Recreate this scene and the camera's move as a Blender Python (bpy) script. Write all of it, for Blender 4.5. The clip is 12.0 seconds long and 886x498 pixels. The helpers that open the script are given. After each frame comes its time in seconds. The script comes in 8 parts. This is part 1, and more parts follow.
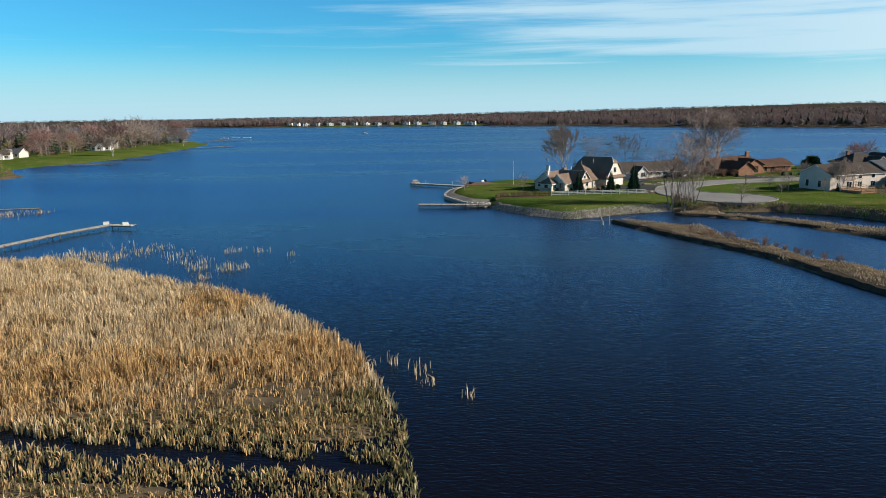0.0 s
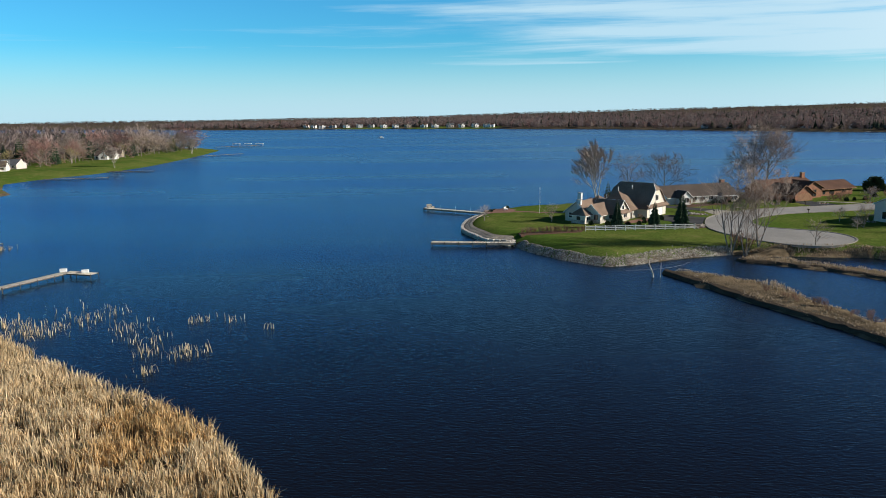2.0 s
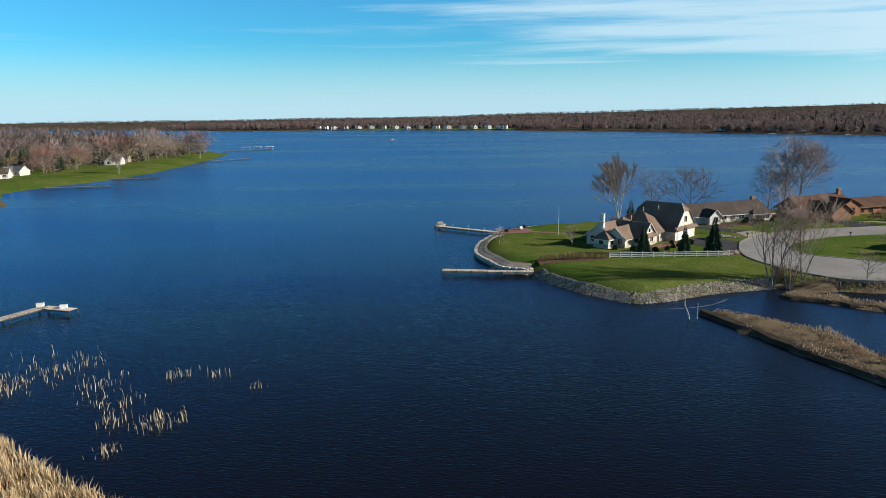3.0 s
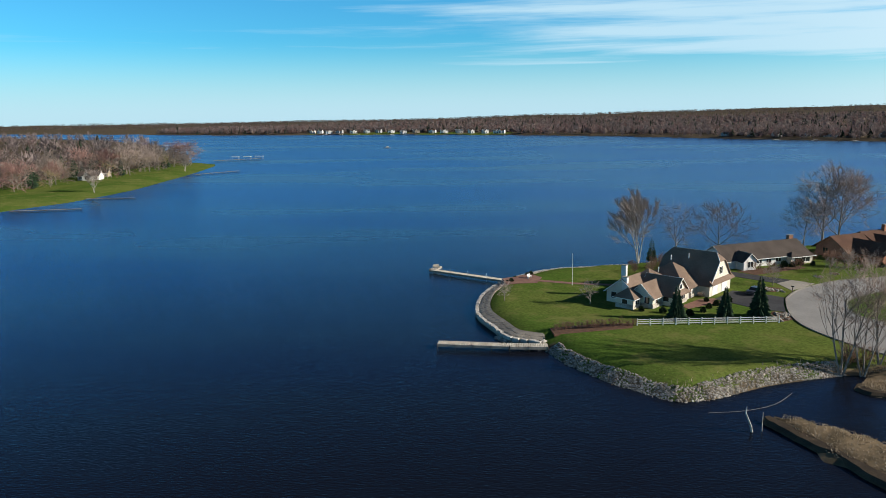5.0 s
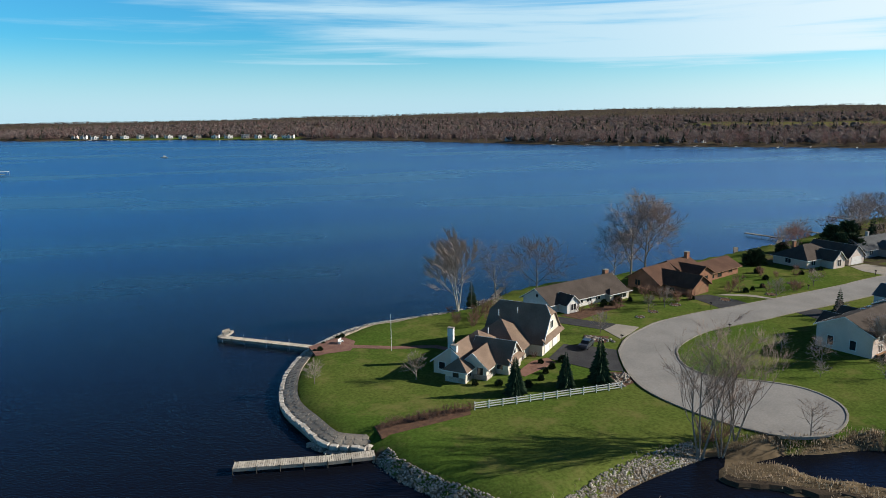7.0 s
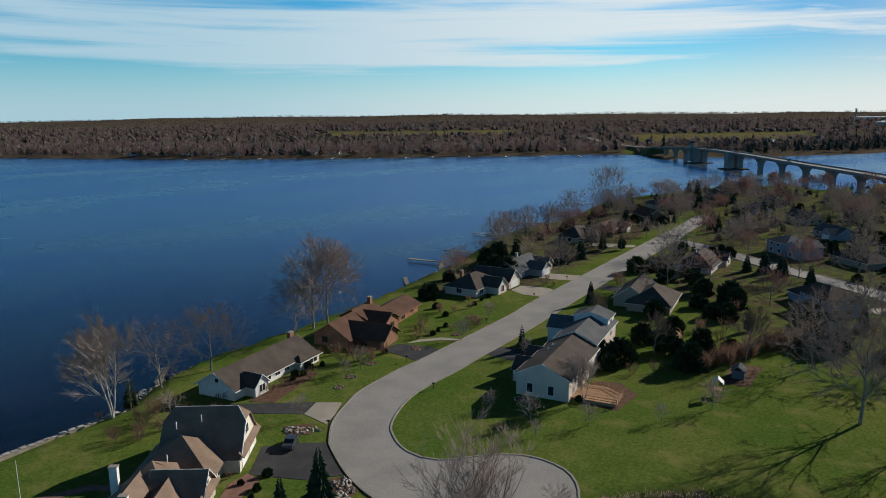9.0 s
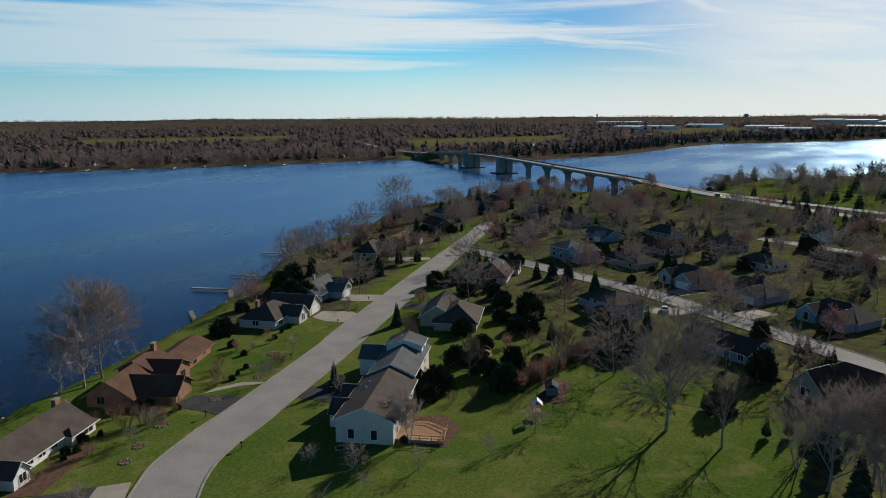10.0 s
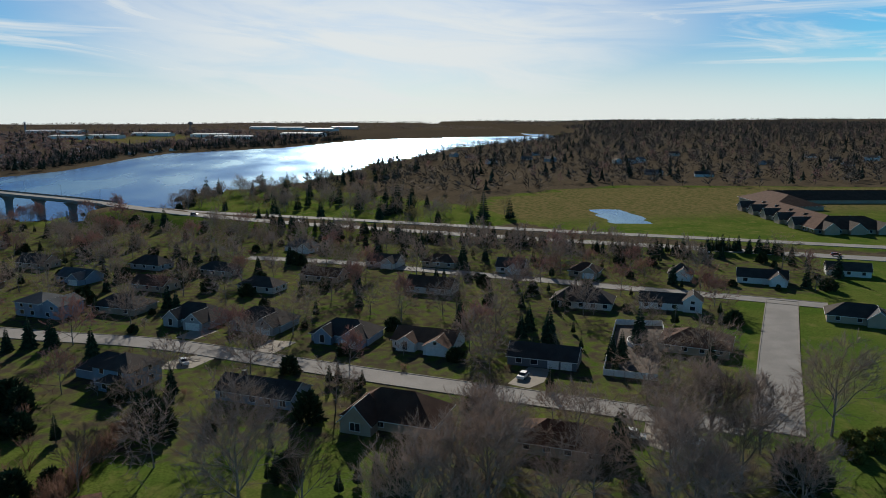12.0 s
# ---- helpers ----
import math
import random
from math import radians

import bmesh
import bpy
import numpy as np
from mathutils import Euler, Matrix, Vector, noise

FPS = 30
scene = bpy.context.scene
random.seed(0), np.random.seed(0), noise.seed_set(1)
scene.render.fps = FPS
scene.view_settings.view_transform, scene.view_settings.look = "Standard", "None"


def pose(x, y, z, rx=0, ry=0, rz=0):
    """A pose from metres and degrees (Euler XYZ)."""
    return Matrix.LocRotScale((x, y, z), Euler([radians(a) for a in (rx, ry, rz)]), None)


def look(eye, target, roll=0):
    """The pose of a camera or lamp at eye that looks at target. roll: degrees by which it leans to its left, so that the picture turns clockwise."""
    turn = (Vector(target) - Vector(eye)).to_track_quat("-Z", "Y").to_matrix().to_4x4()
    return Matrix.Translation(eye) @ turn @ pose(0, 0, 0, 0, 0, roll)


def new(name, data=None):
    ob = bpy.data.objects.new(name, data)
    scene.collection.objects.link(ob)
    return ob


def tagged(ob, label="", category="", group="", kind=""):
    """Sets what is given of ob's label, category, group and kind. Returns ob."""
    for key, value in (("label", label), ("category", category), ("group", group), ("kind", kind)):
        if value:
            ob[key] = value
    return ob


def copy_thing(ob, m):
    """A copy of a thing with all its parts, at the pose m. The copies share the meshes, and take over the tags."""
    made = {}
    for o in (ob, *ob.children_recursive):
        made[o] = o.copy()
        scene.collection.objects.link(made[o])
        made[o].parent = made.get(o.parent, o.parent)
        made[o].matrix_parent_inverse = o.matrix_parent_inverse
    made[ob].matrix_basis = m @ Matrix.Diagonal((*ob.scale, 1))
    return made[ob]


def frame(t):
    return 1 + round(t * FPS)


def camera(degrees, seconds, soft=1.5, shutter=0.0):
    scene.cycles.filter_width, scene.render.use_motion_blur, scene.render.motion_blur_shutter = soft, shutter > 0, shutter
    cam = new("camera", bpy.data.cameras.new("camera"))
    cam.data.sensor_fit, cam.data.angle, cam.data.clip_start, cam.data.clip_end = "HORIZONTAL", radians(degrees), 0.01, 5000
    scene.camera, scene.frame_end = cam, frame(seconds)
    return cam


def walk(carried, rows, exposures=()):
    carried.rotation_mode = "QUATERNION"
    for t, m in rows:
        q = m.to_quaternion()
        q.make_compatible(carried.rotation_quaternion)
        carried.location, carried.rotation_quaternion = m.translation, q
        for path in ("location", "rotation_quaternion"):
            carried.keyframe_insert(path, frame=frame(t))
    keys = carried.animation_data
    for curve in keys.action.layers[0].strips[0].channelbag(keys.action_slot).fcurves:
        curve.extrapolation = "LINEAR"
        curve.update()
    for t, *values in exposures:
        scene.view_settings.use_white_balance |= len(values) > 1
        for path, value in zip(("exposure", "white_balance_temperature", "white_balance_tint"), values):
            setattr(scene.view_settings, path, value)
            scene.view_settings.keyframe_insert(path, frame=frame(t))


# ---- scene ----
from mathutils import geometry
cam = camera(64.03, 12.0, soft=0.4)
# seconds, eye, yaw to the left from +y, pitch, roll
PATH = [
    (0, (23.21, -13.84, 24.38), 1.07, -10.75, -0.89),
    (0.5, (23.17, -6.98, 25.14), 1.18, -10.74, -0.90),
    (1, (23.16, -0.05, 26.27), 1.48, -10.74, -0.91),
    (1.5, (23.15, 6.74, 27.80), 1.94, -10.74, -0.92),
    (2, (23.05, 13.64, 29.72), 2.52, -10.75, -0.93),
    (2.5, (22.90, 20.50, 31.63), 3.50, -10.74, -0.92),
    (3, (22.56, 27.27, 33.44), 3.50, -10.78, -0.87),
    (5, (21.39, 54.00, 40.59), 3.25, -10.73, -1.00),
    (5.5, (21.12, 60.75, 42.43), 2.57, -10.73, -0.97),
    (6, (20.99, 67.43, 44.28), -0.48, -10.74, -0.91),
    (6.5, (20.80, 74.10, 46.17), -8.06, -10.81, -0.89),
    (6.7, (20.74, 76.59, 46.85), -10.33, -10.88, -0.85),
    (8.3, (22.20, 97.38, 52.96), -29.72, -10.86, -0.62),
    (8.5, (22.79, 99.81, 53.71), -32.93, -10.86, -0.59),
    (9, (24.32, 105.96, 55.55), -42.45, -10.74, -0.51),
    (9.5, (26.56, 111.65, 57.27), -50.67, -10.69, -0.49),
    (10, (29.53, 117.47, 58.98), -60.37, -10.57, -0.46),
    (10.5, (33.00, 122.32, 60.39), -69.35, -10.52, -0.39),
    (11, (37.47, 126.94, 62.12), -80.59, -10.51, -0.40),
    (11.5, (42.17, 130.49, 63.69), -90.72, -10.51, -0.34),
    (12, (47.34, 133.25, 65.26), -102.82, -10.38, -0.34),
]


def heading(eye, yaw, pitch, roll):
    a, b = radians(yaw), radians(pitch)
    ahead = Vector((-math.sin(a) * math.cos(b), math.cos(a) * math.cos(b), math.sin(b)))
    return look(eye, Vector(eye) + 10 * ahead, roll)


EXPOSURES = [(0.0, 0.50), (3.0, 0.54), (6.5, 0.58), (9.0, 0.18), (12.0, 0.12)]
walk(cam, [(t, heading(e, y, p, r)) for t, e, y, p, r in PATH], EXPOSURES)

# ---- sky and sun ----
SUN_AZ, SUN_EL = 98.5, 23.0          # degrees clockwise from +y, degrees up
world = bpy.data.worlds.new("sky_world")
scene.world = world
world.use_nodes = True
wt = world.node_tree
wt.nodes.clear()


def wnode(kind, **props):
    n = wt.nodes.new(kind)
    for k, v in props.items():
        if k == "operation":
            n.operation = v
        elif k == "blend_type":
            n.blend_type = v
    return n


w_out = wnode("ShaderNodeOutputWorld")
w_bg = wnode("ShaderNodeBackground")
w_bg.inputs["Strength"].default_value = 0.085
sky = wnode("ShaderNodeTexSky")
sky.sky_type = "NISHITA"
sky.sun_disc = False
sky.sun_elevation, sky.sun_rotation = radians(SUN_EL), radians(SUN_AZ)
sky.altitude, sky.air_density, sky.dust_density, sky.ozone_density = 100, 1.0, 0.35, 3.0
w_tc = wnode("ShaderNodeTexCoord")
w_sep = wnode("ShaderNodeSeparateXYZ")
wt.links.new(w_tc.outputs["Generated"], w_sep.inputs[0])


def wmath(op, a, b=0.0):
    n = wnode("ShaderNodeMath", operation=op)
    for k, v in ((0, a), (1, b)):
        if isinstance(v, (int, float)):
            n.inputs[k].default_value = v
        else:
            wt.links.new(v, n.inputs[k])
    return n.outputs[0]


def wramp(value, lo, hi, to_lo=0.0, to_hi=1.0, smooth=True):
    n = wnode("ShaderNodeMapRange")
    n.interpolation_type = "SMOOTHSTEP" if smooth else "LINEAR"
    for k, v in (("From Min", lo), ("From Max", hi), ("To Min", to_lo), ("To Max", to_hi)):
        n.inputs[k].default_value = v
    wt.links.new(value, n.inputs["Value"])
    return n.outputs[0]


def wnoise(x, y, detail, rough, distortion):
    c = wnode("ShaderNodeCombineXYZ")
    wt.links.new(x, c.inputs["X"])
    wt.links.new(y, c.inputs["Y"])
    n = wnode("ShaderNodeTexNoise")
    n.inputs["Scale"].default_value, n.inputs["Detail"].default_value = 1.0, detail
    n.inputs["Roughness"].default_value, n.inputs["Distortion"].default_value = rough, distortion
    wt.links.new(c.outputs[0], n.inputs["Vector"])
    return n.outputs[0]


def wmix(share, a, b, blend="MIX"):
    n = wnode("ShaderNodeMix")
    n.data_type, n.blend_type = "RGBA", blend
    for k, v in ((0, share), (6, a), (7, b)):
        if isinstance(v, (int, float)):
            n.inputs[k].default_value = v
        elif isinstance(v, tuple):
            n.inputs[k].default_value = (*v, 1)
        else:
            wt.links.new(v, n.inputs[k])
    return n.outputs[2]


# bearing clockwise from +y and height over the horizon, in radians
w_az = wmath("ARCTAN2", w_sep.outputs["X"], w_sep.outputs["Y"])
w_el = wmath("ARCSINE", w_sep.outputs["Z"])
# long level streaks of cirrus, thicker in a band low over the lake and towards the sun
w_u = wmath("ADD", wmath("MULTIPLY", w_az, 1.9), wmath("MULTIPLY", w_el, 5.0))
w_n1 = wnoise(w_u, wmath("MULTIPLY", w_el, 42.0), 7, 0.58, 0.35)
w_n2 = wnoise(wmath("MULTIPLY", w_az, 4.0), wmath("ADD", wmath("MULTIPLY", w_el, 26.0), wmath("MULTIPLY", w_az, 2.4)), 6, 0.6, 0.8)
w_dot = wnode("ShaderNodeVectorMath", operation="DOT_PRODUCT")
w_dot.inputs[1].default_value = (math.sin(radians(SUN_AZ)), math.cos(radians(SUN_AZ)), 0.2)
wt.links.new(w_tc.outputs["Generated"], w_dot.inputs[0])
w_sunny = w_dot.outputs["Value"]
w_east = wramp(w_az, -0.30, 0.42)
w_belt = wmath("MULTIPLY", wramp(w_el, 0.050, 0.085), wramp(w_el, 0.115, 0.165, 1.0, 0.25))
w_bias = wmath("SUBTRACT", wmath("MULTIPLY", wmath("MULTIPLY", w_belt, w_east), wramp(w_az, 0.85, 1.45, 0.23, -0.04)), wramp(w_az, -0.35, 0.25, 0.10, 0.0))
w_streak = wramp(wmath("ADD", w_n1, w_bias), 0.44, 0.74, 0.0, 0.88)
w_wisp = wmath("MULTIPLY", wramp(w_n2, 0.50, 0.70, 0.0, 0.75), wramp(w_az, 0.5, 1.2))
w_low = wramp(w_el, 0.17, 0.34, 1.0, 0.0)
w_bands = wmath("MULTIPLY", wmath("MAXIMUM", w_streak, w_wisp), w_low)
# a plain veil of cirrostratus that thickens round the sun
w_veil = wmath("MULTIPLY", wmath("MULTIPLY", wramp(w_sunny, 0.90, 1.018, 0.0, 0.95), wramp(w_n2, 0.30, 0.62, 0.55, 1.0)), wramp(w_el, 0.10, 0.30, 1.0, 0.15))
# pale haze low over the horizon
w_hz = wramp(w_el, 0.0, 0.105, 0.85, 0.0)
w_cover = wmath("MAXIMUM", wmath("MAXIMUM", w_bands, w_veil), w_hz)
w_side = wramp(w_sunny, 0.70, 1.0)
w_side2 = wramp(w_sunny, 0.15, 0.92)
w_hue = wmix(w_side, (0.27, 0.93, 1.24), (0.37, 0.53, 0.74))
w_cloud = wmix(w_side2, (4.5, 6.4, 7.5), (8.2, 8.6, 8.6))
# overhead, out of view, the colour is greyed and dimmed to deepen shadows
w_huetop = wmix(wramp(w_el, 0.35, 0.64, smooth=False), w_hue, (0.25, 0.245, 0.29))
w_blue = wmix(1.0, sky.outputs[0], w_huetop, "MULTIPLY")
wt.links.new(wmix(w_cover, w_blue, w_cloud), w_bg.inputs["Color"])
wt.links.new(w_bg.outputs[0], w_out.inputs["Surface"])

sun_data = bpy.data.lights.new("sun", "SUN")
sun_data.energy, sun_data.angle, sun_data.color = 5.0, radians(0.53), (1.0, 0.93, 0.82)
sun = new("sun", sun_data)
_a, _e = radians(SUN_AZ), radians(SUN_EL)
SUN_DIR = Vector((math.sin(_a) * math.cos(_e), math.cos(_a) * math.cos(_e), math.sin(_e)))
sun.matrix_world = look((300, 100, 300), Vector((300, 100, 300)) - SUN_DIR)
tagged(sun, "low late-afternoon sun", "sun", kind="structure")

# ---- materials ----


def material(name, color, color2=None, rough=0.8, scale=1.0, fine=12.0, bump=0.3, metallic=0.0, world_space=True,
             spread=0.12, spec=0.06, island=0.0):
    """Two colours mixed by a coarse noise, a fine grain on top, and a bump of the fine grain."""
    m = bpy.data.materials.new(name)
    m.use_nodes = True
    nt = m.node_tree
    b = nt.nodes["Principled BSDF"]
    b.inputs["Roughness"].default_value = rough
    b.inputs["Metallic"].default_value = metallic
    b.inputs["Specular IOR Level"].default_value = spec
    if world_space:
        vec = nt.nodes.new("ShaderNodeNewGeometry").outputs["Position"]
    else:
        vec = nt.nodes.new("ShaderNodeTexCoord").outputs["Object"]
    color2 = color2 or tuple(c * 0.7 for c in color)
    n1 = nt.nodes.new("ShaderNodeTexNoise")
    n1.inputs["Scale"].default_value = scale
    n1.inputs["Detail"].default_value = 5
    nt.links.new(vec, n1.inputs["Vector"])
    n2 = nt.nodes.new("ShaderNodeTexNoise")
    n2.inputs["Scale"].default_value = fine
    n2.inputs["Detail"].default_value = 3
    nt.links.new(vec, n2.inputs["Vector"])
    ramp = nt.nodes.new("ShaderNodeMapRange")
    ramp.inputs["From Min"].default_value, ramp.inputs["From Max"].default_value = 0.38, 0.62
    nt.links.new(n1.outputs[0], ramp.inputs["Value"])
    mix = nt.nodes.new("ShaderNodeMix")
    mix.data_type = "RGBA"
    mix.inputs[6].default_value, mix.inputs[7].default_value = (*color, 1), (*color2, 1)
    nt.links.new(ramp.outputs[0], mix.inputs[0])
    val = nt.nodes.new("ShaderNodeMapRange")
    val.inputs["From Min"].default_value, val.inputs["From Max"].default_value = 0.25, 0.75
    val.inputs["To Min"].default_value, val.inputs["To Max"].default_value = 1 - spread * 2, 1 + spread * 2
    nt.links.new(n2.outputs[0], val.inputs["Value"])
    hsv = nt.nodes.new("ShaderNodeHueSaturation")
    nt.links.new(mix.outputs[2], hsv.inputs["Color"])
    if island:
        g = nt.nodes.new("ShaderNodeNewGeometry")
        r = nt.nodes.new("ShaderNodeMapRange")
        r.inputs["To Min"].default_value, r.inputs["To Max"].default_value = 1 - island, 1 + island
        nt.links.new(g.outputs["Random Per Island"], r.inputs["Value"])
        mu = nt.nodes.new("ShaderNodeMath")
        mu.operation = "MULTIPLY"
        nt.links.new(r.outputs[0], mu.inputs[0])
        nt.links.new(val.outputs[0], mu.inputs[1])
        nt.links.new(mu.outputs[0], hsv.inputs["Value"])
    else:
        nt.links.new(val.outputs[0], hsv.inputs["Value"])
    nt.links.new(hsv.outputs[0], b.inputs["Base Color"])
    if bump:
        bn = nt.nodes.new("ShaderNodeBump")
        bn.inputs["Strength"].default_value = bump
        bn.inputs["Distance"].default_value = 0.05
        nt.links.new(n2.outputs[0], bn.inputs["Height"])
        nt.links.new(bn.outputs[0], b.inputs["Normal"])
    return m


def airy(m, share):
    """Lets part of the light through, as a spray of twigs does."""
    nt = m.node_tree
    b = nt.nodes["Principled BSDF"]
    out = [n for n in nt.nodes if n.type == "OUTPUT_MATERIAL"][0]
    tr = nt.nodes.new("ShaderNodeBsdfTranslucent")
    nt.links.new(b.inputs["Base Color"].links[0].from_socket, tr.inputs["Color"])
    mx = nt.nodes.new("ShaderNodeMixShader")
    mx.inputs[0].default_value = share
    nt.links.new(b.outputs[0], mx.inputs[1])
    nt.links.new(tr.outputs[0], mx.inputs[2])
    nt.links.new(mx.outputs[0], out.inputs["Surface"])


def water_material():
    m = bpy.data.materials.new("lake_water")
    m.use_nodes = True
    nt = m.node_tree
    out = nt.nodes["Material Output"]
    nt.nodes.remove(nt.nodes["Principled BSDF"])
    deep = nt.nodes.new("ShaderNodeBsdfDiffuse")
    gloss = nt.nodes.new("ShaderNodeBsdfGlossy")
    fres = nt.nodes.new("ShaderNodeFresnel")
    fres.inputs["IOR"].default_value = 1.333
    steep = nt.nodes.new("ShaderNodeMath")
    steep.operation = "POWER"
    steep.inputs[1].default_value = 1.5
    lift = nt.nodes.new("ShaderNodeMath")
    lift.operation = "MULTIPLY"
    lift.inputs[1].default_value = 1.7
    lift.use_clamp = True
    nt.links.new(steep.outputs[0], lift.inputs[0])
    blend = nt.nodes.new("ShaderNodeMixShader")
    nt.links.new(fres.outputs[0], steep.inputs[0])
    cap = nt.nodes.new("ShaderNodeMath")
    cap.operation = "MINIMUM"
    cap.inputs[1].default_value = 0.52
    nt.links.new(lift.outputs[0], cap.inputs[0])
    nt.links.new(cap.outputs[0], blend.inputs[0])
    nt.links.new(deep.outputs[0], blend.inputs[1])
    nt.links.new(gloss.outputs[0], blend.inputs[2])
    nt.links.new(blend.outputs[0], out.inputs["Surface"])
    pos = nt.nodes.new("ShaderNodeNewGeometry").outputs["Position"]
    # broad patches of ruffled and smoother water
    mp0 = nt.nodes.new("ShaderNodeMapping")
    mp0.inputs["Scale"].default_value = (0.004, 0.013, 1)
    nt.links.new(pos, mp0.inputs[0])
    big = nt.nodes.new("ShaderNodeTexNoise")
    big.inputs["Scale"].default_value, big.inputs["Detail"].default_value = 1.0, 4
    nt.links.new(mp0.outputs[0], big.inputs["Vector"])
    rg = nt.nodes.new("ShaderNodeMapRange")
    for k, v in (("From Min", 0.35), ("From Max", 0.65), ("To Min", 0.20), ("To Max", 0.30)):
        rg.inputs[k].default_value = v
    nt.links.new(big.outputs[0], rg.inputs["Value"])
    nt.links.new(rg.outputs[0], gloss.inputs["Roughness"])
    mix = nt.nodes.new("ShaderNodeMix")
    mix.data_type = "RGBA"
    mix.inputs[6].default_value, mix.inputs[7].default_value = (0.0048, 0.0050, 0.0080, 1), (0.0056, 0.0068, 0.0115, 1)
    nt.links.new(big.outputs[0], mix.inputs[0])
    nt.links.new(mix.outputs[2], deep.inputs["Color"])
    # bluer and brighter sky reflection put into the gloss tint, in broad patches
    tone = nt.nodes.new("ShaderNodeMix")
    tone.data_type = "RGBA"
    tone.inputs[6].default_value, tone.inputs[7].default_value = (0.43, 0.645, 0.94, 1), (0.62, 0.86, 1.0, 1)
    ts = nt.nodes.new("ShaderNodeMapRange")
    ts.inputs["From Min"].default_value, ts.inputs["From Max"].default_value = 0.40, 0.64
    nt.links.new(big.outputs[0], ts.inputs["Value"])
    nt.links.new(ts.outputs[0], tone.inputs[0])
    nt.links.new(tone.outputs[2], gloss.inputs["Color"])
    # wind ripples, two sizes, long across the wind
    last = None
    for rot, sc, scale, dist in ((24, (0.6, 1.7, 1), 1.9, 0.10), (40, (0.5, 1.2, 1), 0.6, 0.04)):
        mp = nt.nodes.new("ShaderNodeMapping")
        mp.inputs["Rotation"].default_value = (0, 0, radians(rot))
        mp.inputs["Scale"].default_value = sc
        nt.links.new(pos, mp.inputs[0])
        n = nt.nodes.new("ShaderNodeTexNoise")
        n.inputs["Scale"].default_value, n.inputs["Detail"].default_value = scale, 3
        n.inputs["Distortion"].default_value = 0.4
        nt.links.new(mp.outputs[0], n.inputs["Vector"])
        bn = nt.nodes.new("ShaderNodeBump")
        bn.inputs["Strength"].default_value, bn.inputs["Distance"].default_value = 0.55, dist
        nt.links.new(n.outputs[0], bn.inputs["Height"])
        if last:
            nt.links.new(last.outputs[0], bn.inputs["Normal"])
        last = bn
    for n in (deep, gloss, fres):
        nt.links.new(last.outputs[0], n.inputs["Normal"])
    return m


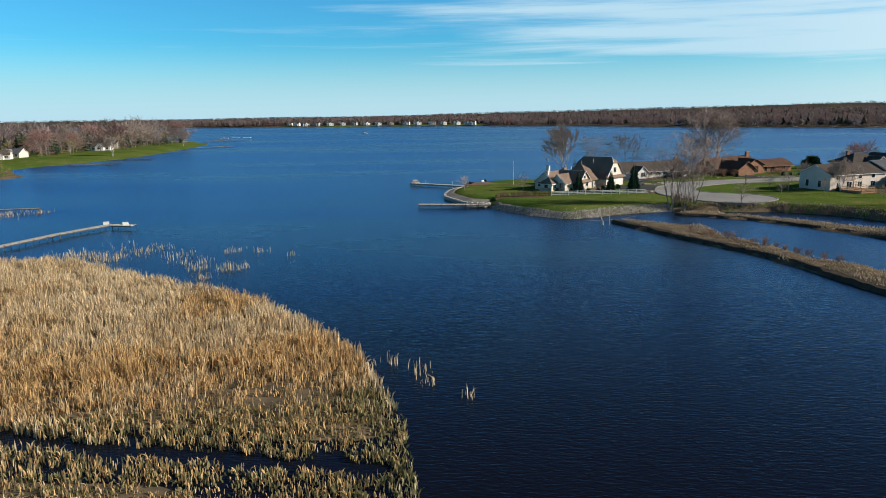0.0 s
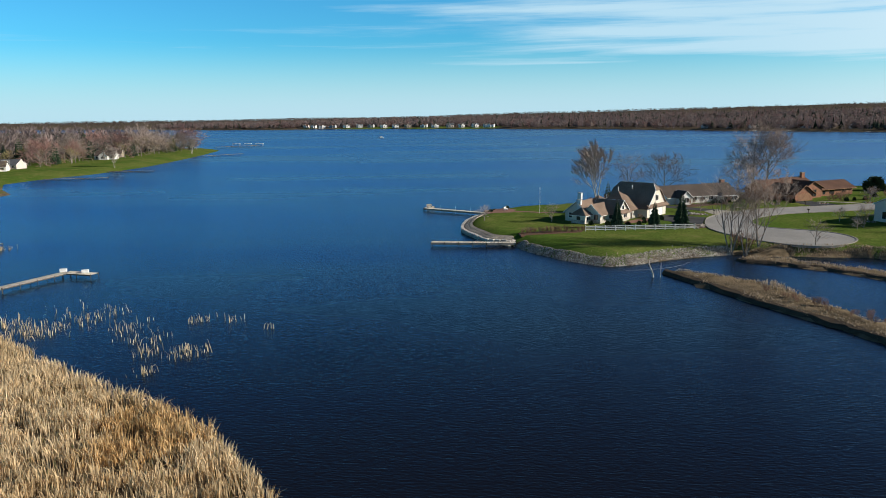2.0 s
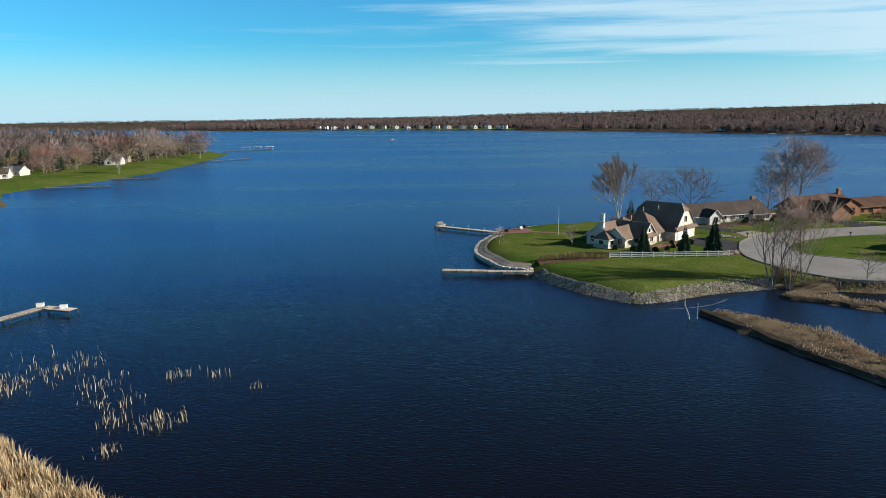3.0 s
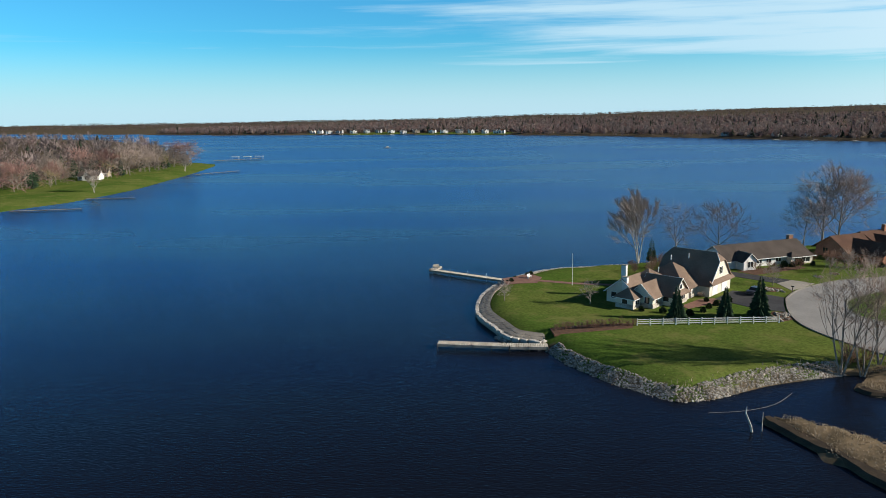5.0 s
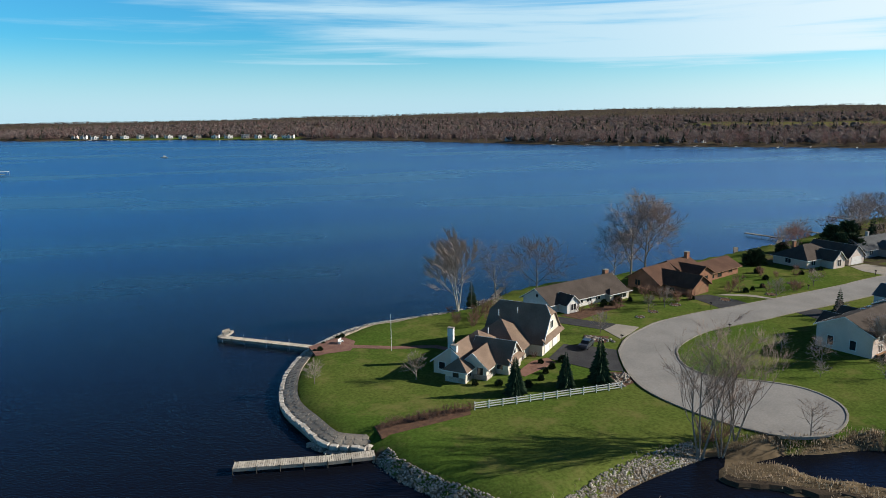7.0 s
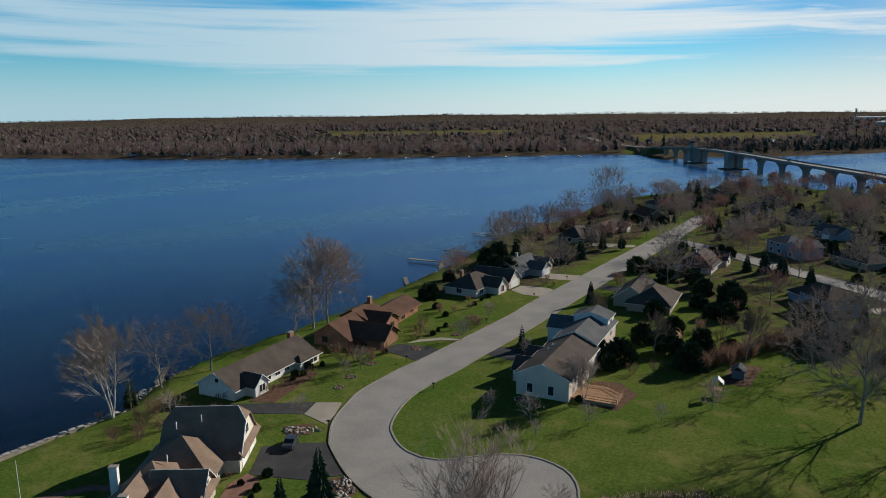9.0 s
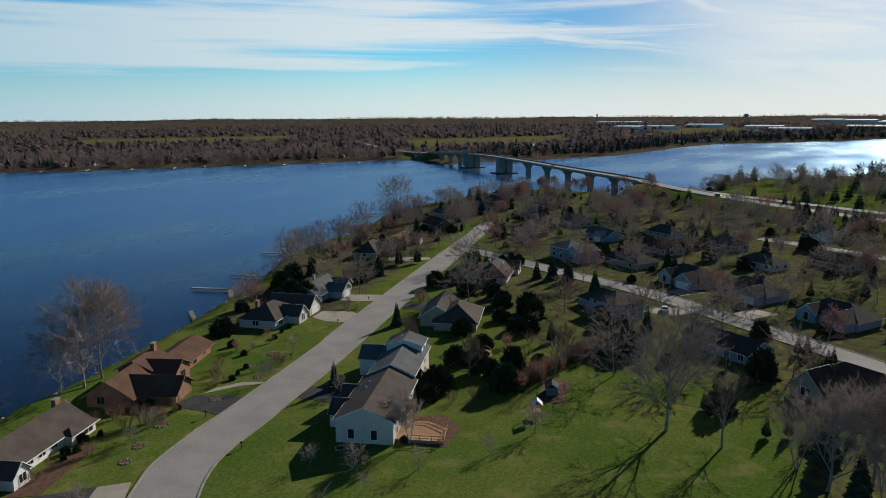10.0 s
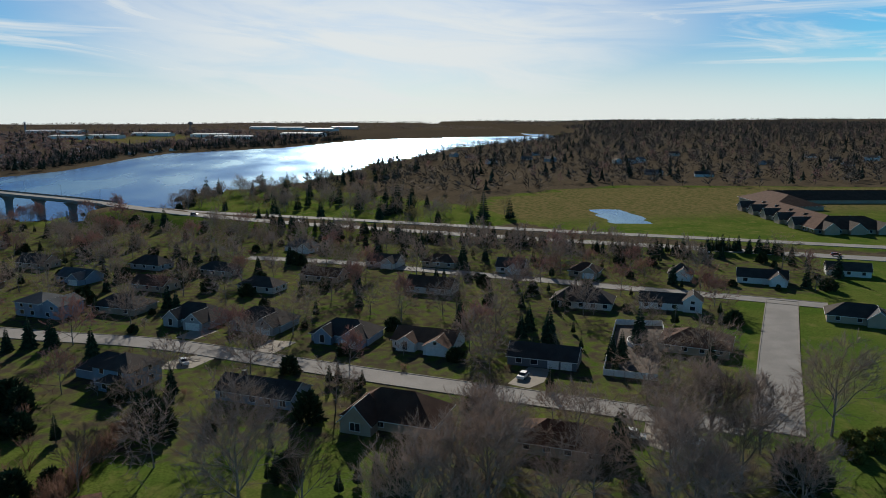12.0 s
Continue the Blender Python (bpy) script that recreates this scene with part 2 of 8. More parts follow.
M = dict(
    water=water_material(),
    asphalt=material("road_concrete", (0.275, 0.262, 0.244), (0.232, 0.222, 0.208), 0.9, 0.15, 3.0, 0.1, spread=0.06),
    drive_dark=material("dark_asphalt", (0.06, 0.06, 0.062), (0.045, 0.045, 0.048), 0.9, 0.3, 6, 0.2),
    drive_pale=material("pale_concrete", (0.328, 0.296, 0.250), (0.281, 0.257, 0.218), 0.9, 0.4, 6, 0.1, spread=0.06),
    kerb=material("kerb_concrete", (0.285, 0.262, 0.225), (0.225, 0.210, 0.188), 0.9, 0.5, 6, 0.1),
    brickpath=material("red_paver", (0.23, 0.13, 0.10), (0.18, 0.10, 0.08), 0.9, 0.8, 8, 0.3),
    mulch=material("bark_mulch", (0.13, 0.075, 0.05), (0.09, 0.055, 0.04), 0.95, 1.0, 9, 0.6),
    stone=material("grey_limestone", (0.37, 0.335, 0.29), (0.21, 0.185, 0.155), 0.85, 0.7, 5, 0.5, island=0.5),
    block=material("pale_limestone_block", (0.46, 0.43, 0.385), (0.34, 0.315, 0.28), 0.85, 0.6, 6, 0.4),
    slab=material("pale_flagstone", (0.310, 0.272, 0.222), (0.235, 0.205, 0.170), 0.85, 0.6, 6, 0.4),
    steel=material("galvanised_steel", (0.45, 0.45, 0.46), (0.36, 0.36, 0.37), 0.45, 1.0, 10, 0.05, metallic=0.8),
    conc=material("bridge_concrete", (0.240, 0.240, 0.232), (0.192, 0.192, 0.188), 0.85, 0.12, 2, 0.15, spread=0.06),
    palewood=material("pale_dock_plank", (0.52, 0.47, 0.39), (0.42, 0.37, 0.30), 0.85, 1.2, 14, 0.4, island=0.18),
    gravel=material("brown_gravel", (0.15, 0.12, 0.10), (0.10, 0.085, 0.072), 0.95, 0.35, 4, 0.5, spread=0.2),
    bank=material("grassy_embankment", (0.10, 0.095, 0.045), (0.07, 0.075, 0.03), 0.95, 0.08, 1.0, 0.3),
    plank=material("weathered_plank", (0.289, 0.255, 0.212), (0.212, 0.187, 0.153), 0.85, 1.2, 14, 0.4, island=0.2),
    deckwood=material("cedar_deck", (0.38, 0.23, 0.13), (0.30, 0.18, 0.11), 0.8, 1.0, 14, 0.3, island=0.15),
    cedartrim=material("brown_stained_trim", (0.24, 0.14, 0.085), (0.19, 0.11, 0.07), 0.8, 1.0, 14, 0.3),
    post=material("dark_post", (0.09, 0.075, 0.06), (0.05, 0.045, 0.04), 0.9, 2, 12, 0.4),
    white=material("white_paint", (0.686, 0.678, 0.651), (0.616, 0.607, 0.581), 0.6, 1.5, 9, 0.08, spread=0.04),
    black=material("black_rubber", (0.03, 0.03, 0.032), (0.02, 0.02, 0.022), 0.7, 2, 12, 0.1),
    trunk=material("grey_bark", (0.27, 0.235, 0.195), (0.17, 0.145, 0.125), 0.95, 2.0, 10, 0.6, world_space=False),
    birchbark=material("pale_birch_bark", (0.46, 0.42, 0.37), (0.22, 0.19, 0.16), 0.9, 1.6, 8, 0.4, world_space=False),
    twig=material("grey_brown_twigs", (0.135, 0.105, 0.085), (0.095, 0.075, 0.062), 0.95, 0.8, 8, 0, world_space=False),
    twig_mid=material("brown_twigs", (0.31, 0.245, 0.205), (0.215, 0.168, 0.142), 0.95, 0.8, 8, 0, world_space=False),
    twig_red=material("red_budded_twigs", (0.32, 0.185, 0.158), (0.23, 0.135, 0.116), 0.95, 0.8, 8, 0, world_space=False),
    twig_yellow=material("yellow_catkin_twigs", (0.30, 0.24, 0.11), (0.22, 0.18, 0.09), 0.95, 0.8, 8, 0, world_space=False),
    twig_pale=material("pale_birch_twigs", (0.37, 0.31, 0.27), (0.27, 0.215, 0.185), 0.95, 0.8, 8, 0, world_space=False),
    conifer=material("spruce_needles", (0.036, 0.060, 0.031), (0.022, 0.040, 0.022), 0.9, 1.2, 9, 0, world_space=False, island=0.35),
    cedar=material("cedar_foliage", (0.052, 0.072, 0.033), (0.036, 0.052, 0.026), 0.9, 1.0, 9, 0, world_space=False, island=0.35),
    shrub=material("bare_shrub_twigs", (0.22, 0.135, 0.10), (0.16, 0.10, 0.075), 0.95, 1.0, 8, 0, world_space=False, island=0.25),
    reed=material("dry_reed", (0.65, 0.505, 0.315), (0.55, 0.405, 0.23), 0.85, 0.06, 1.2, 0, island=0.35),
    reed_red=material("dry_reed_russet", (0.60, 0.405, 0.195), (0.48, 0.31, 0.14), 0.85, 0.08, 1.2, 0, island=0.35),
    spring=material("yellow_green_brush", (0.20, 0.185, 0.05), (0.15, 0.15, 0.045), 0.9, 0.8, 8, 0, world_space=False, island=0.3),
    reed_green=material("old_green_rushes", (0.165, 0.165, 0.075), (0.225, 0.195, 0.090), 0.85, 0.10, 1.2, 0, island=0.4),
    drygrass=material("dry_bank_grass", (0.40, 0.315, 0.225), (0.27, 0.215, 0.15), 0.9, 0.3, 2, 0, island=0.3),
    mud=material("dark_bank_mud", (0.07, 0.052, 0.036), (0.045, 0.035, 0.026), 0.9, 0.5, 5, 0.6),
    wood_far=material("far_bare_woods", (0.150, 0.116, 0.100), (0.106, 0.086, 0.076), 0.95, 0.010, 0.35, 0, island=0.3, spread=0.25),
    # lighter copy of the bare woods: side light and haze put into the colour
    wood_pale=material("pale_bare_woods", (0.23, 0.175, 0.158), (0.165, 0.13, 0.12), 0.95, 0.010, 0.06, 0, island=0.25),
    wood_far_red=material("far_budding_woods", (0.225, 0.135, 0.122), (0.175, 0.115, 0.105), 0.95, 0.012, 0.08, 0, island=0.22),
    # darker copy of the bare woods: backlight towards the sun put into the colour
    wood_backlit=material("backlit_bare_woods", (0.120, 0.098, 0.082), (0.085, 0.074, 0.062), 0.95, 0.010, 0.35, 0, island=0.3, spread=0.25),
    fir_far=material("far_conifers", (0.034, 0.045, 0.030), (0.022, 0.032, 0.022), 0.95, 0.02, 0.1, 0, island=0.3),
)


for key in ("reed", "reed_red", "reed_green", "drygrass", "shrub"):
    airy(M[key], 0.4)
for key in ("wood_far", "wood_pale", "wood_far_red"):
    airy(M[key], 0.28)
for key in ("twig", "twig_mid", "twig_red", "twig_yellow", "twig_pale"):
    airy(M[key], 0.13)


def glass_material():
    m = bpy.data.materials.new("window_glass")
    m.use_nodes = True
    b = m.node_tree.nodes["Principled BSDF"]
    b.inputs["Base Color"].default_value = (0.02, 0.025, 0.03, 1)
    b.inputs["Roughness"].default_value = 0.06
    b.inputs["Specular IOR Level"].default_value = 0.6
    return m


M["glass"] = glass_material()


def shingle_material(name, color):
    """Roof shingles: low courses across the slope, with a spread of tone and streaks of wear."""
    m = material(name, color, tuple(c * 0.78 for c in color), 0.9, 0.35, 5.0, 0.0, spread=0.10)
    nt = m.node_tree
    b = nt.nodes["Principled BSDF"]
    pos = nt.nodes.new("ShaderNodeNewGeometry").outputs["Position"]
    w = nt.nodes.new("ShaderNodeTexWave")
    w.wave_type, w.bands_direction, w.wave_profile = "BANDS", "Z", "SAW"
    w.inputs["Scale"].default_value = 2.2
    w.inputs["Distortion"].default_value = 0.3
    nt.links.new(pos, w.inputs["Vector"])
    bn = nt.nodes.new("ShaderNodeBump")
    bn.inputs["Strength"].default_value, bn.inputs["Distance"].default_value = 0.35, 0.03
    nt.links.new(w.outputs[1], bn.inputs["Height"])
    nt.links.new(bn.outputs[0], b.inputs["Normal"])
    return m


def siding_material(name, color):
    m = material(name, color, tuple(c * 0.9 for c in color), 0.7, 0.4, 6.0, 0.0, spread=0.05)
    nt = m.node_tree
    b = nt.nodes["Principled BSDF"]
    pos = nt.nodes.new("ShaderNodeNewGeometry").outputs["Position"]
    w = nt.nodes.new("ShaderNodeTexWave")
    w.wave_type, w.bands_direction, w.wave_profile = "BANDS", "Z", "SAW"
    w.inputs["Scale"].default_value = 1.6
    nt.links.new(pos, w.inputs["Vector"])
    bn = nt.nodes.new("ShaderNodeBump")
    bn.inputs["Strength"].default_value, bn.inputs["Distance"].default_value = 0.3, 0.02
    nt.links.new(w.outputs[1], bn.inputs["Height"])
    nt.links.new(bn.outputs[0], b.inputs["Normal"])
    return m


ROOF = dict(
    dark=shingle_material("charcoal_shingle", (0.074, 0.062, 0.056)),
    shake=shingle_material("brown_grey_shake", (0.205, 0.148, 0.112)),
    grey=shingle_material("grey_brown_shingle", (0.088, 0.072, 0.062)),
    brown=shingle_material("brown_shingle", (0.112, 0.064, 0.046)),
    slate=shingle_material("slate_grey_shingle", (0.11, 0.115, 0.12)),
)
WALL = dict(
    cream=siding_material("cream_siding", (0.60, 0.545, 0.455)),
    white=siding_material("white_siding", (0.64, 0.62, 0.585)),
    beige=siding_material("beige_siding", (0.58, 0.495, 0.43)),
    tan=siding_material("tan_siding", (0.36, 0.29, 0.22)),
    blue=siding_material("blue_grey_siding", (0.24, 0.29, 0.35)),
    grey=siding_material("grey_siding", (0.33, 0.33, 0.33)),
    darkgrey=siding_material("dark_grey_siding", (0.13, 0.135, 0.15)),
    brick=material("brown_brick", (0.26, 0.135, 0.085), (0.20, 0.10, 0.065), 0.9, 0.8, 10, 0.4),
)

# ---- helpers for meshes ----


class Build:
    """Collects vertices and faces of one mesh."""

    def __init__(self):
        self.v, self.f = [], []

    def add(self, verts, faces):
        n = len(self.v)
        self.v += [tuple(p) for p in verts]
        self.f += [tuple(i + n for i in q) for q in faces]
        return self

    def box(self, x0, x1, y0, y1, z0, z1, bevel=0.0):
        c = [(x, y, z) for z in (z0, z1) for y in (y0, y1) for x in (x0, x1)]
        return self.add(c, [(0, 2, 3, 1), (4, 5, 7, 6), (0, 1, 5, 4), (2, 6, 7, 3), (0, 4, 6, 2), (1, 3, 7, 5)])

    def beam(self, a, b, w, h):
        """A bar from a to b, w wide and h high."""
        a, b = Vector(a), Vector(b)
        d = (b - a).normalized()
        s = d.cross(Vector((0, 0, 1)))
        s = s.normalized() if s.length > 1e-4 else Vector((1, 0, 0))
        u = s.cross(d)
        c = [p + s * i * w / 2 + u * j * h / 2 for p in (a, b) for i, j in ((-1, -1), (1, -1), (1, 1), (-1, 1))]
        return self.add(c, [(0, 1, 2, 3), (7, 6, 5, 4), (0, 4, 5, 1), (1, 5, 6, 2), (2, 6, 7, 3), (3, 7, 4, 0)])

    def tube(self, points, radii, sides=6, cap=True):
        pts = [Vector(p) for p in points]
        n0 = len(self.v)
        for i, (p, r) in enumerate(zip(pts, radii)):
            d = (pts[min(i + 1, len(pts) - 1)] - pts[max(i - 1, 0)])
            d = d.normalized() if d.length > 1e-6 else Vector((0, 0, 1))
            s = d.orthogonal().normalized()
            u = d.cross(s)
            for k in range(sides):
                a = 2 * math.pi * k / sides
                self.v.append(tuple(p + (s * math.cos(a) + u * math.sin(a)) * r))
        for i in range(len(pts) - 1):
            for k in range(sides):
                a, b = n0 + i * sides + k, n0 + i * sides + (k + 1) % sides
                self.f.append((a, b, b + sides, a + sides))
        if cap:
            self.f.append(tuple(n0 + k for k in range(sides))[::-1])
            self.f.append(tuple(n0 + (len(pts) - 1) * sides + k for k in range(sides)))
        return self

    def slab(self, outline, z0, z1):
        """A flat plate with the given outline (x, y), any polygon."""
        n, m = len(self.v), len(outline)
        self.v += [(x, y, z0) for x, y in outline] + [(x, y, z1) for x, y in outline]
        for tri in geometry.tessellate_polygon([[Vector((x, y, 0)) for x, y in outline]]):
            a, b, c = (Vector((*outline[i], 0)) for i in tri)
            if (b - a).cross(c - a).z < 0:
                tri = tri[::-1]
            self.f.append(tuple(n + m + i for i in tri))
        for i in range(m):
            j = (i + 1) % m
            self.f.append((n + i, n + j, n + m + j, n + m + i))
        return self

    def mesh(self, name, mat=None):
        me = bpy.data.meshes.new(name)
        me.from_pydata(self.v, [], self.f)
        if mat:
            me.materials.append(mat)
        me.update()
        return me


def array_mesh(name, verts, faces, mat, smooth=False):
    me = bpy.data.meshes.new(name)
    verts, faces = np.asarray(verts, np.float32), np.asarray(faces, np.int32)
    k = faces.shape[1]
    me.vertices.add(len(verts))
    me.vertices.foreach_set("co", verts.ravel())
    me.loops.add(faces.size)
    me.loops.foreach_set("vertex_index", faces.ravel())
    me.polygons.add(len(faces))
    me.polygons.foreach_set("loop_start", np.arange(0, faces.size, k, dtype=np.int32))
    if smooth:
        me.polygons.foreach_set("use_smooth", np.ones(len(faces), bool))
    me.update(calc_edges=True)
    me.validate()
    me.materials.append(mat)
    return me


def part(name, build, mat, parent, label=""):
    """One mesh object under a thing or a part."""
    ob = new(name, build.mesh(name, mat) if isinstance(build, Build) else build)
    ob.parent = parent
    if label:
        tagged(ob, label)
    return ob


def thing(name, m, label, category, group=""):
    ob = new(name)
    ob.empty_display_size = 0.5
    ob.matrix_world = m
    return tagged(ob, label, category, group)


def dist_line(px, py, line):
    """Distance to an open polyline, and the share along it, for arrays of points."""
    best, where = np.full(px.shape, 1e9), np.zeros(px.shape)
    line = np.asarray(line, float)
    for i in range(len(line) - 1):
        (ax, ay), (bx, by) = line[i][:2], line[i + 1][:2]
        dx, dy = bx - ax, by - ay
        t = np.clip(((px - ax) * dx + (py - ay) * dy) / (dx * dx + dy * dy), 0, 1)
        d = np.hypot(px - ax - t * dx, py - ay - t * dy)
        near = d < best
        best, where = np.where(near, d, best), np.where(near, i + t, where)
    return best, where


def inside(px, py, poly):
    hit = np.zeros(px.shape, bool)
    for (ax, ay), (bx, by) in zip(poly, poly[1:] + poly[:1]):
        if ay == by:
            continue
        hit ^= ((ay > py) != (by > py)) & (px < (bx - ax) * (py - ay) / (by - ay) + ax)
    return hit


def signed(px, py, poly):
    """Distance to the outline, above zero inside."""
    d, _ = dist_line(px, py, poly + poly[:1])
    return np.where(inside(px, py, poly), d, -d)


def fine_line(line, step):
    """The same polyline, rounded (Catmull-Rom) and in short steps."""
    out = []
    pts = [Vector(p) for p in line]
    for i in range(len(pts) - 1):
        p0, p1, p2, p3 = pts[max(i - 1, 0)], pts[i], pts[i + 1], pts[min(i + 2, len(pts) - 1)]
        n = max(1, int((p2 - p1).length / step))
        for k in range(n):
            t = k / n
            out.append(0.5 * (2 * p1 + (p2 - p0) * t + (2 * p0 - 5 * p1 + 4 * p2 - p3) * t * t + (3 * p1 - p0 - 3 * p2 + p3) * t ** 3))
    out.append(pts[-1])
    return [tuple(p) for p in out]


# ---- plan of land and water ----
POINT_WALL = [(31, 174.6), (26, 177.4), (23, 184.4), (20.4, 192), (20.2, 200.5), (22, 211), (27, 222), (38, 233.4), (52, 237.4), (64, 240.4)]
RIPRAP = [(32, 173), (35, 165.5), (41, 157), (48.7, 150), (54, 151), (64, 156.6), (77, 161)]
LAKE_SHORE = [(75, 251), (90, 257), (104, 260), (118, 263), (140, 270), (160, 277), (177, 284), (195, 291), (225, 305), (250, 320),
              (275, 328), (300, 331), (330, 337), (383, 358), (423, 361), (485, 360), (540, 353), (572, 325), (560, 290), (536, 264)]
BAY_SHORE = [(540, 240), (560, 216), (600, 205), (660, 214), (713, 206), (760, 160), (790, 135), (835, 96), (900, 70), (999, 28),
             (1090, 10), (1130, -30), (1400, -150), (1655, -255), (2045, -625), (2400, -850), (2760, -930)]
MARSH_EDGE = [(114, -60), (124, 30), (127, 90), (123, 122), (117, 140), (113, 148), (109, 151.5), (104, 155.4), (99, 157.4), (94, 157.8), (89.5, 158.2), (86, 159.4), (81, 160.8)]
LAND_SOUTH = RIPRAP[::-1] + POINT_WALL + LAKE_SHORE + BAY_SHORE + [(5400, -900), (5400, -5400), (-600, -5400), (-200, -900), (60, -300), (100, -120)] + MARSH_EDGE
LAND_NORTH = [(-5400, 2900), (-1500, 2350), (-900, 2000), (-600, 1780), (-385, 1695), (-150, 1600), (60, 1450), (247, 1285), (345, 1135), (455, 985),
              (560, 885), (735, 748), (830, 702), (864, 646), (850, 612), (815, 590), (800, 566), (806, 546), (840, 548), (878, 540), (899, 491), (990, 463), (1071, 421), (1217, 400), (1400, 388), (1586, 352),
              (1804, 127), (2397, -130), (2623, -490), (2740, -860), (5400, -700), (5400, 5400), (-5400, 5400)]
LAND_WEST = [(-168, 282), (-167, 297), (-185, 318), (-202, 344), (-199, 372), (-188, 400), (-185, 430), (-184, 462), (-192, 540), (-200, 600), (-212, 668),
             (-222, 690), (-262, 720), (-340, 860), (-480, 1150), (-760, 1500), (-1300, 1900), (-5400, 2500), (-5400, -2000), (-400, -200), (-260, 120), (-215, 240)]
BERM_NEAR = [(58.3, 143), (60.5, 146.8), (67, 141.5), (74, 135), (78.5, 117), (83, 101), (90, 88), (104, 50), (110, 0), (98, 0),
             (94, 40), (80, 78), (77.5, 91), (74, 106), (67, 121), (61, 136)]
BERM_FAR = [(75.5, 155.3), (78, 157.4), (81, 158.8), (85, 157.6), (88, 153), (94, 148), (100, 142.5), (105, 136), (111, 130), (116, 118), (119, 95), (120, 60), (110, 60), (108, 95),
            (103, 121), (96.5, 134), (89, 145), (84.5, 147.7), (80, 151), (76.5, 152.6)]
REED_BED = [(-140, 90), (-58, 104.5), (-46, 105), (-39.5, 102.5), (-30, 94.5), (-20, 87.3), (-10, 81.3), (-3, 76), (1.2, 71.2), (7.6, 62.5), (13, 55), (15, 47), (18, 39), (19, 33),
            (20, 26), (24, 10), (10, -40), (-140, -40)]
CHANNEL = [(-40, 43), (-22, 39), (-9, 36.2), (-2, 34.4), (3.5, 34), (9, 32.8), (13, 32.6), (18, 32)]


def ragged(poly, step, reach):
    """The same outline with an uneven, broken edge."""
    out = []
    for (ax, ay), (bx, by) in zip(poly, poly[1:] + poly[:1]):
        n = max(1, int(math.hypot(bx - ax, by - ay) / step))
        for k in range(n):
            x, y = ax + (bx - ax) * k / n, ay + (by - ay) * k / n
            out.append((x + reach * noise.noise((x * 0.31, y * 0.31, 2.0)), y + reach * noise.noise((x * 0.31, y * 0.31, 7.0))))
    return out


BERM_NEAR, BERM_FAR = ragged(BERM_NEAR, 2.0, 1.9), ragged(BERM_FAR, 2.0, 2.0)
HIGHWAY = [(551, 249, 12.3), (525, 219, 10.6), (498, 180, 8.4), (468, 130, 6.2), (440, 80, 4.8), (405, 25, 3.8), (380, -15, 3.3),
           (350, -62, 3.0), (320, -105, 2.9), (285, -160, 2.9), (230, -260, 2.9), (150, -420, 2.9)]
HIGHWAY_FAR = [(530, 222, 10.4), (516, 180, 8.0), (498, 130, 6.0), (470, 76, 4.8), (436, 18, 3.8), (412, -22, 3.3),
               (382, -72, 3.0), (352, -118, 2.9), (317, -172, 2.9), (262, -272, 2.9), (182, -432, 2.9)]
POND = [(517, -80), (505, -103), (470, -98), (438, -88), (441, -63), (480, -70)]
GROUND_Z = 2.0


def land_height(px, py):
    """Height of the ground sheet; below zero under water."""
    s = signed(px, py, LAND_SOUTH)
    n = signed(px, py, LAND_NORTH)
    w = signed(px, py, LAND_WEST)
    z = np.full(px.shape, -2.5)
    z = np.maximum(z, np.clip(s * (0.55 + 0.9 * np.clip((px - 78) / 6, 0, 1)), -2.5, GROUND_Z))
    z = np.maximum(z, np.clip(n * 0.16, -2.5, 3.0) + 0.004 * np.clip(n - 60, 0, 2600))
    z = np.maximum(z, np.clip(w * 0.14, -2.5, 2.2) + 0.003 * np.clip(w - 60, 0, 2600))
    z = np.maximum(z, np.clip(signed(px, py, BERM_NEAR) * 0.5, -2.5, 0.75))
    z = np.maximum(z, np.clip(signed(px, py, BERM_FAR) * 0.35, -2.5, 0.5))
    reed = np.clip(signed(px, py, REED_BED) * 0.12, -2.5, 0.16)
    ch, _ = dist_line(px, py, CHANNEL)
    reed = np.where(ch < 4.5, np.minimum(reed, (ch - 4.5) * 0.12), reed)
    z = np.maximum(z, reed)
    # embankment of the highway
    for line in (HIGHWAY, HIGHWAY_FAR):
        d, where = dist_line(px, py, line)
        zs = np.interp(where, np.arange(len(line)), [p[2] for p in line])
        bank = zs - 0.25 - np.clip(d - 9, 0, 60) * 0.35
        z = np.where((s > 4) & (bank > z), bank, z)
    p = signed(px, py, POND)
    z = np.where(s > 30, np.minimum(z, np.maximum(1.6 - 0.3 * p, 1.0)), z)
    far = np.hypot(px - 100, py - 150)
    roll = 0.6 * np.array([noise.noise((x * 0.0016, y * 0.0016, 3.1)) for x, y in zip(px, py)])
    swell = np.clip((far - 1300) / 3000, 0, 1)
    up = np.where(s > 0, 46, np.where(n > 0, np.clip(6 + (px + 300) / 1500 * 22, 3, 40), 8))
    z = z + np.where(np.maximum(np.maximum(s, n), w) > 60, swell * (up + 16 * roll), 0)
    return z


def axis_steps(lo, hi, fine, reach, growth):
    a = list(np.arange(lo, hi + 0.01, fine))
    step, up, down = fine, [], []
    x = hi
    while x < reach:
        step *= growth
        x += step
        up.append(x)
    step, x = fine, lo
    while x > -reach:
        step *= growth
        x -= step
        down.append(x)
    return np.array(down[::-1] + a + up)


gx = axis_steps(-60, 330, 2.8, 5200, 1.06)
gy = axis_steps(-10, 330, 2.8, 5200, 1.06)
GX, GY = np.meshgrid(gx, gy)
GZ = land_height(GX.ravel(), GY.ravel())
idx = np.arange(GX.size).reshape(GX.shape)
quads = np.stack([idx[:-1, :-1], idx[:-1, 1:], idx[1:, 1:], idx[1:, :-1]], -1).reshape(-1, 4)


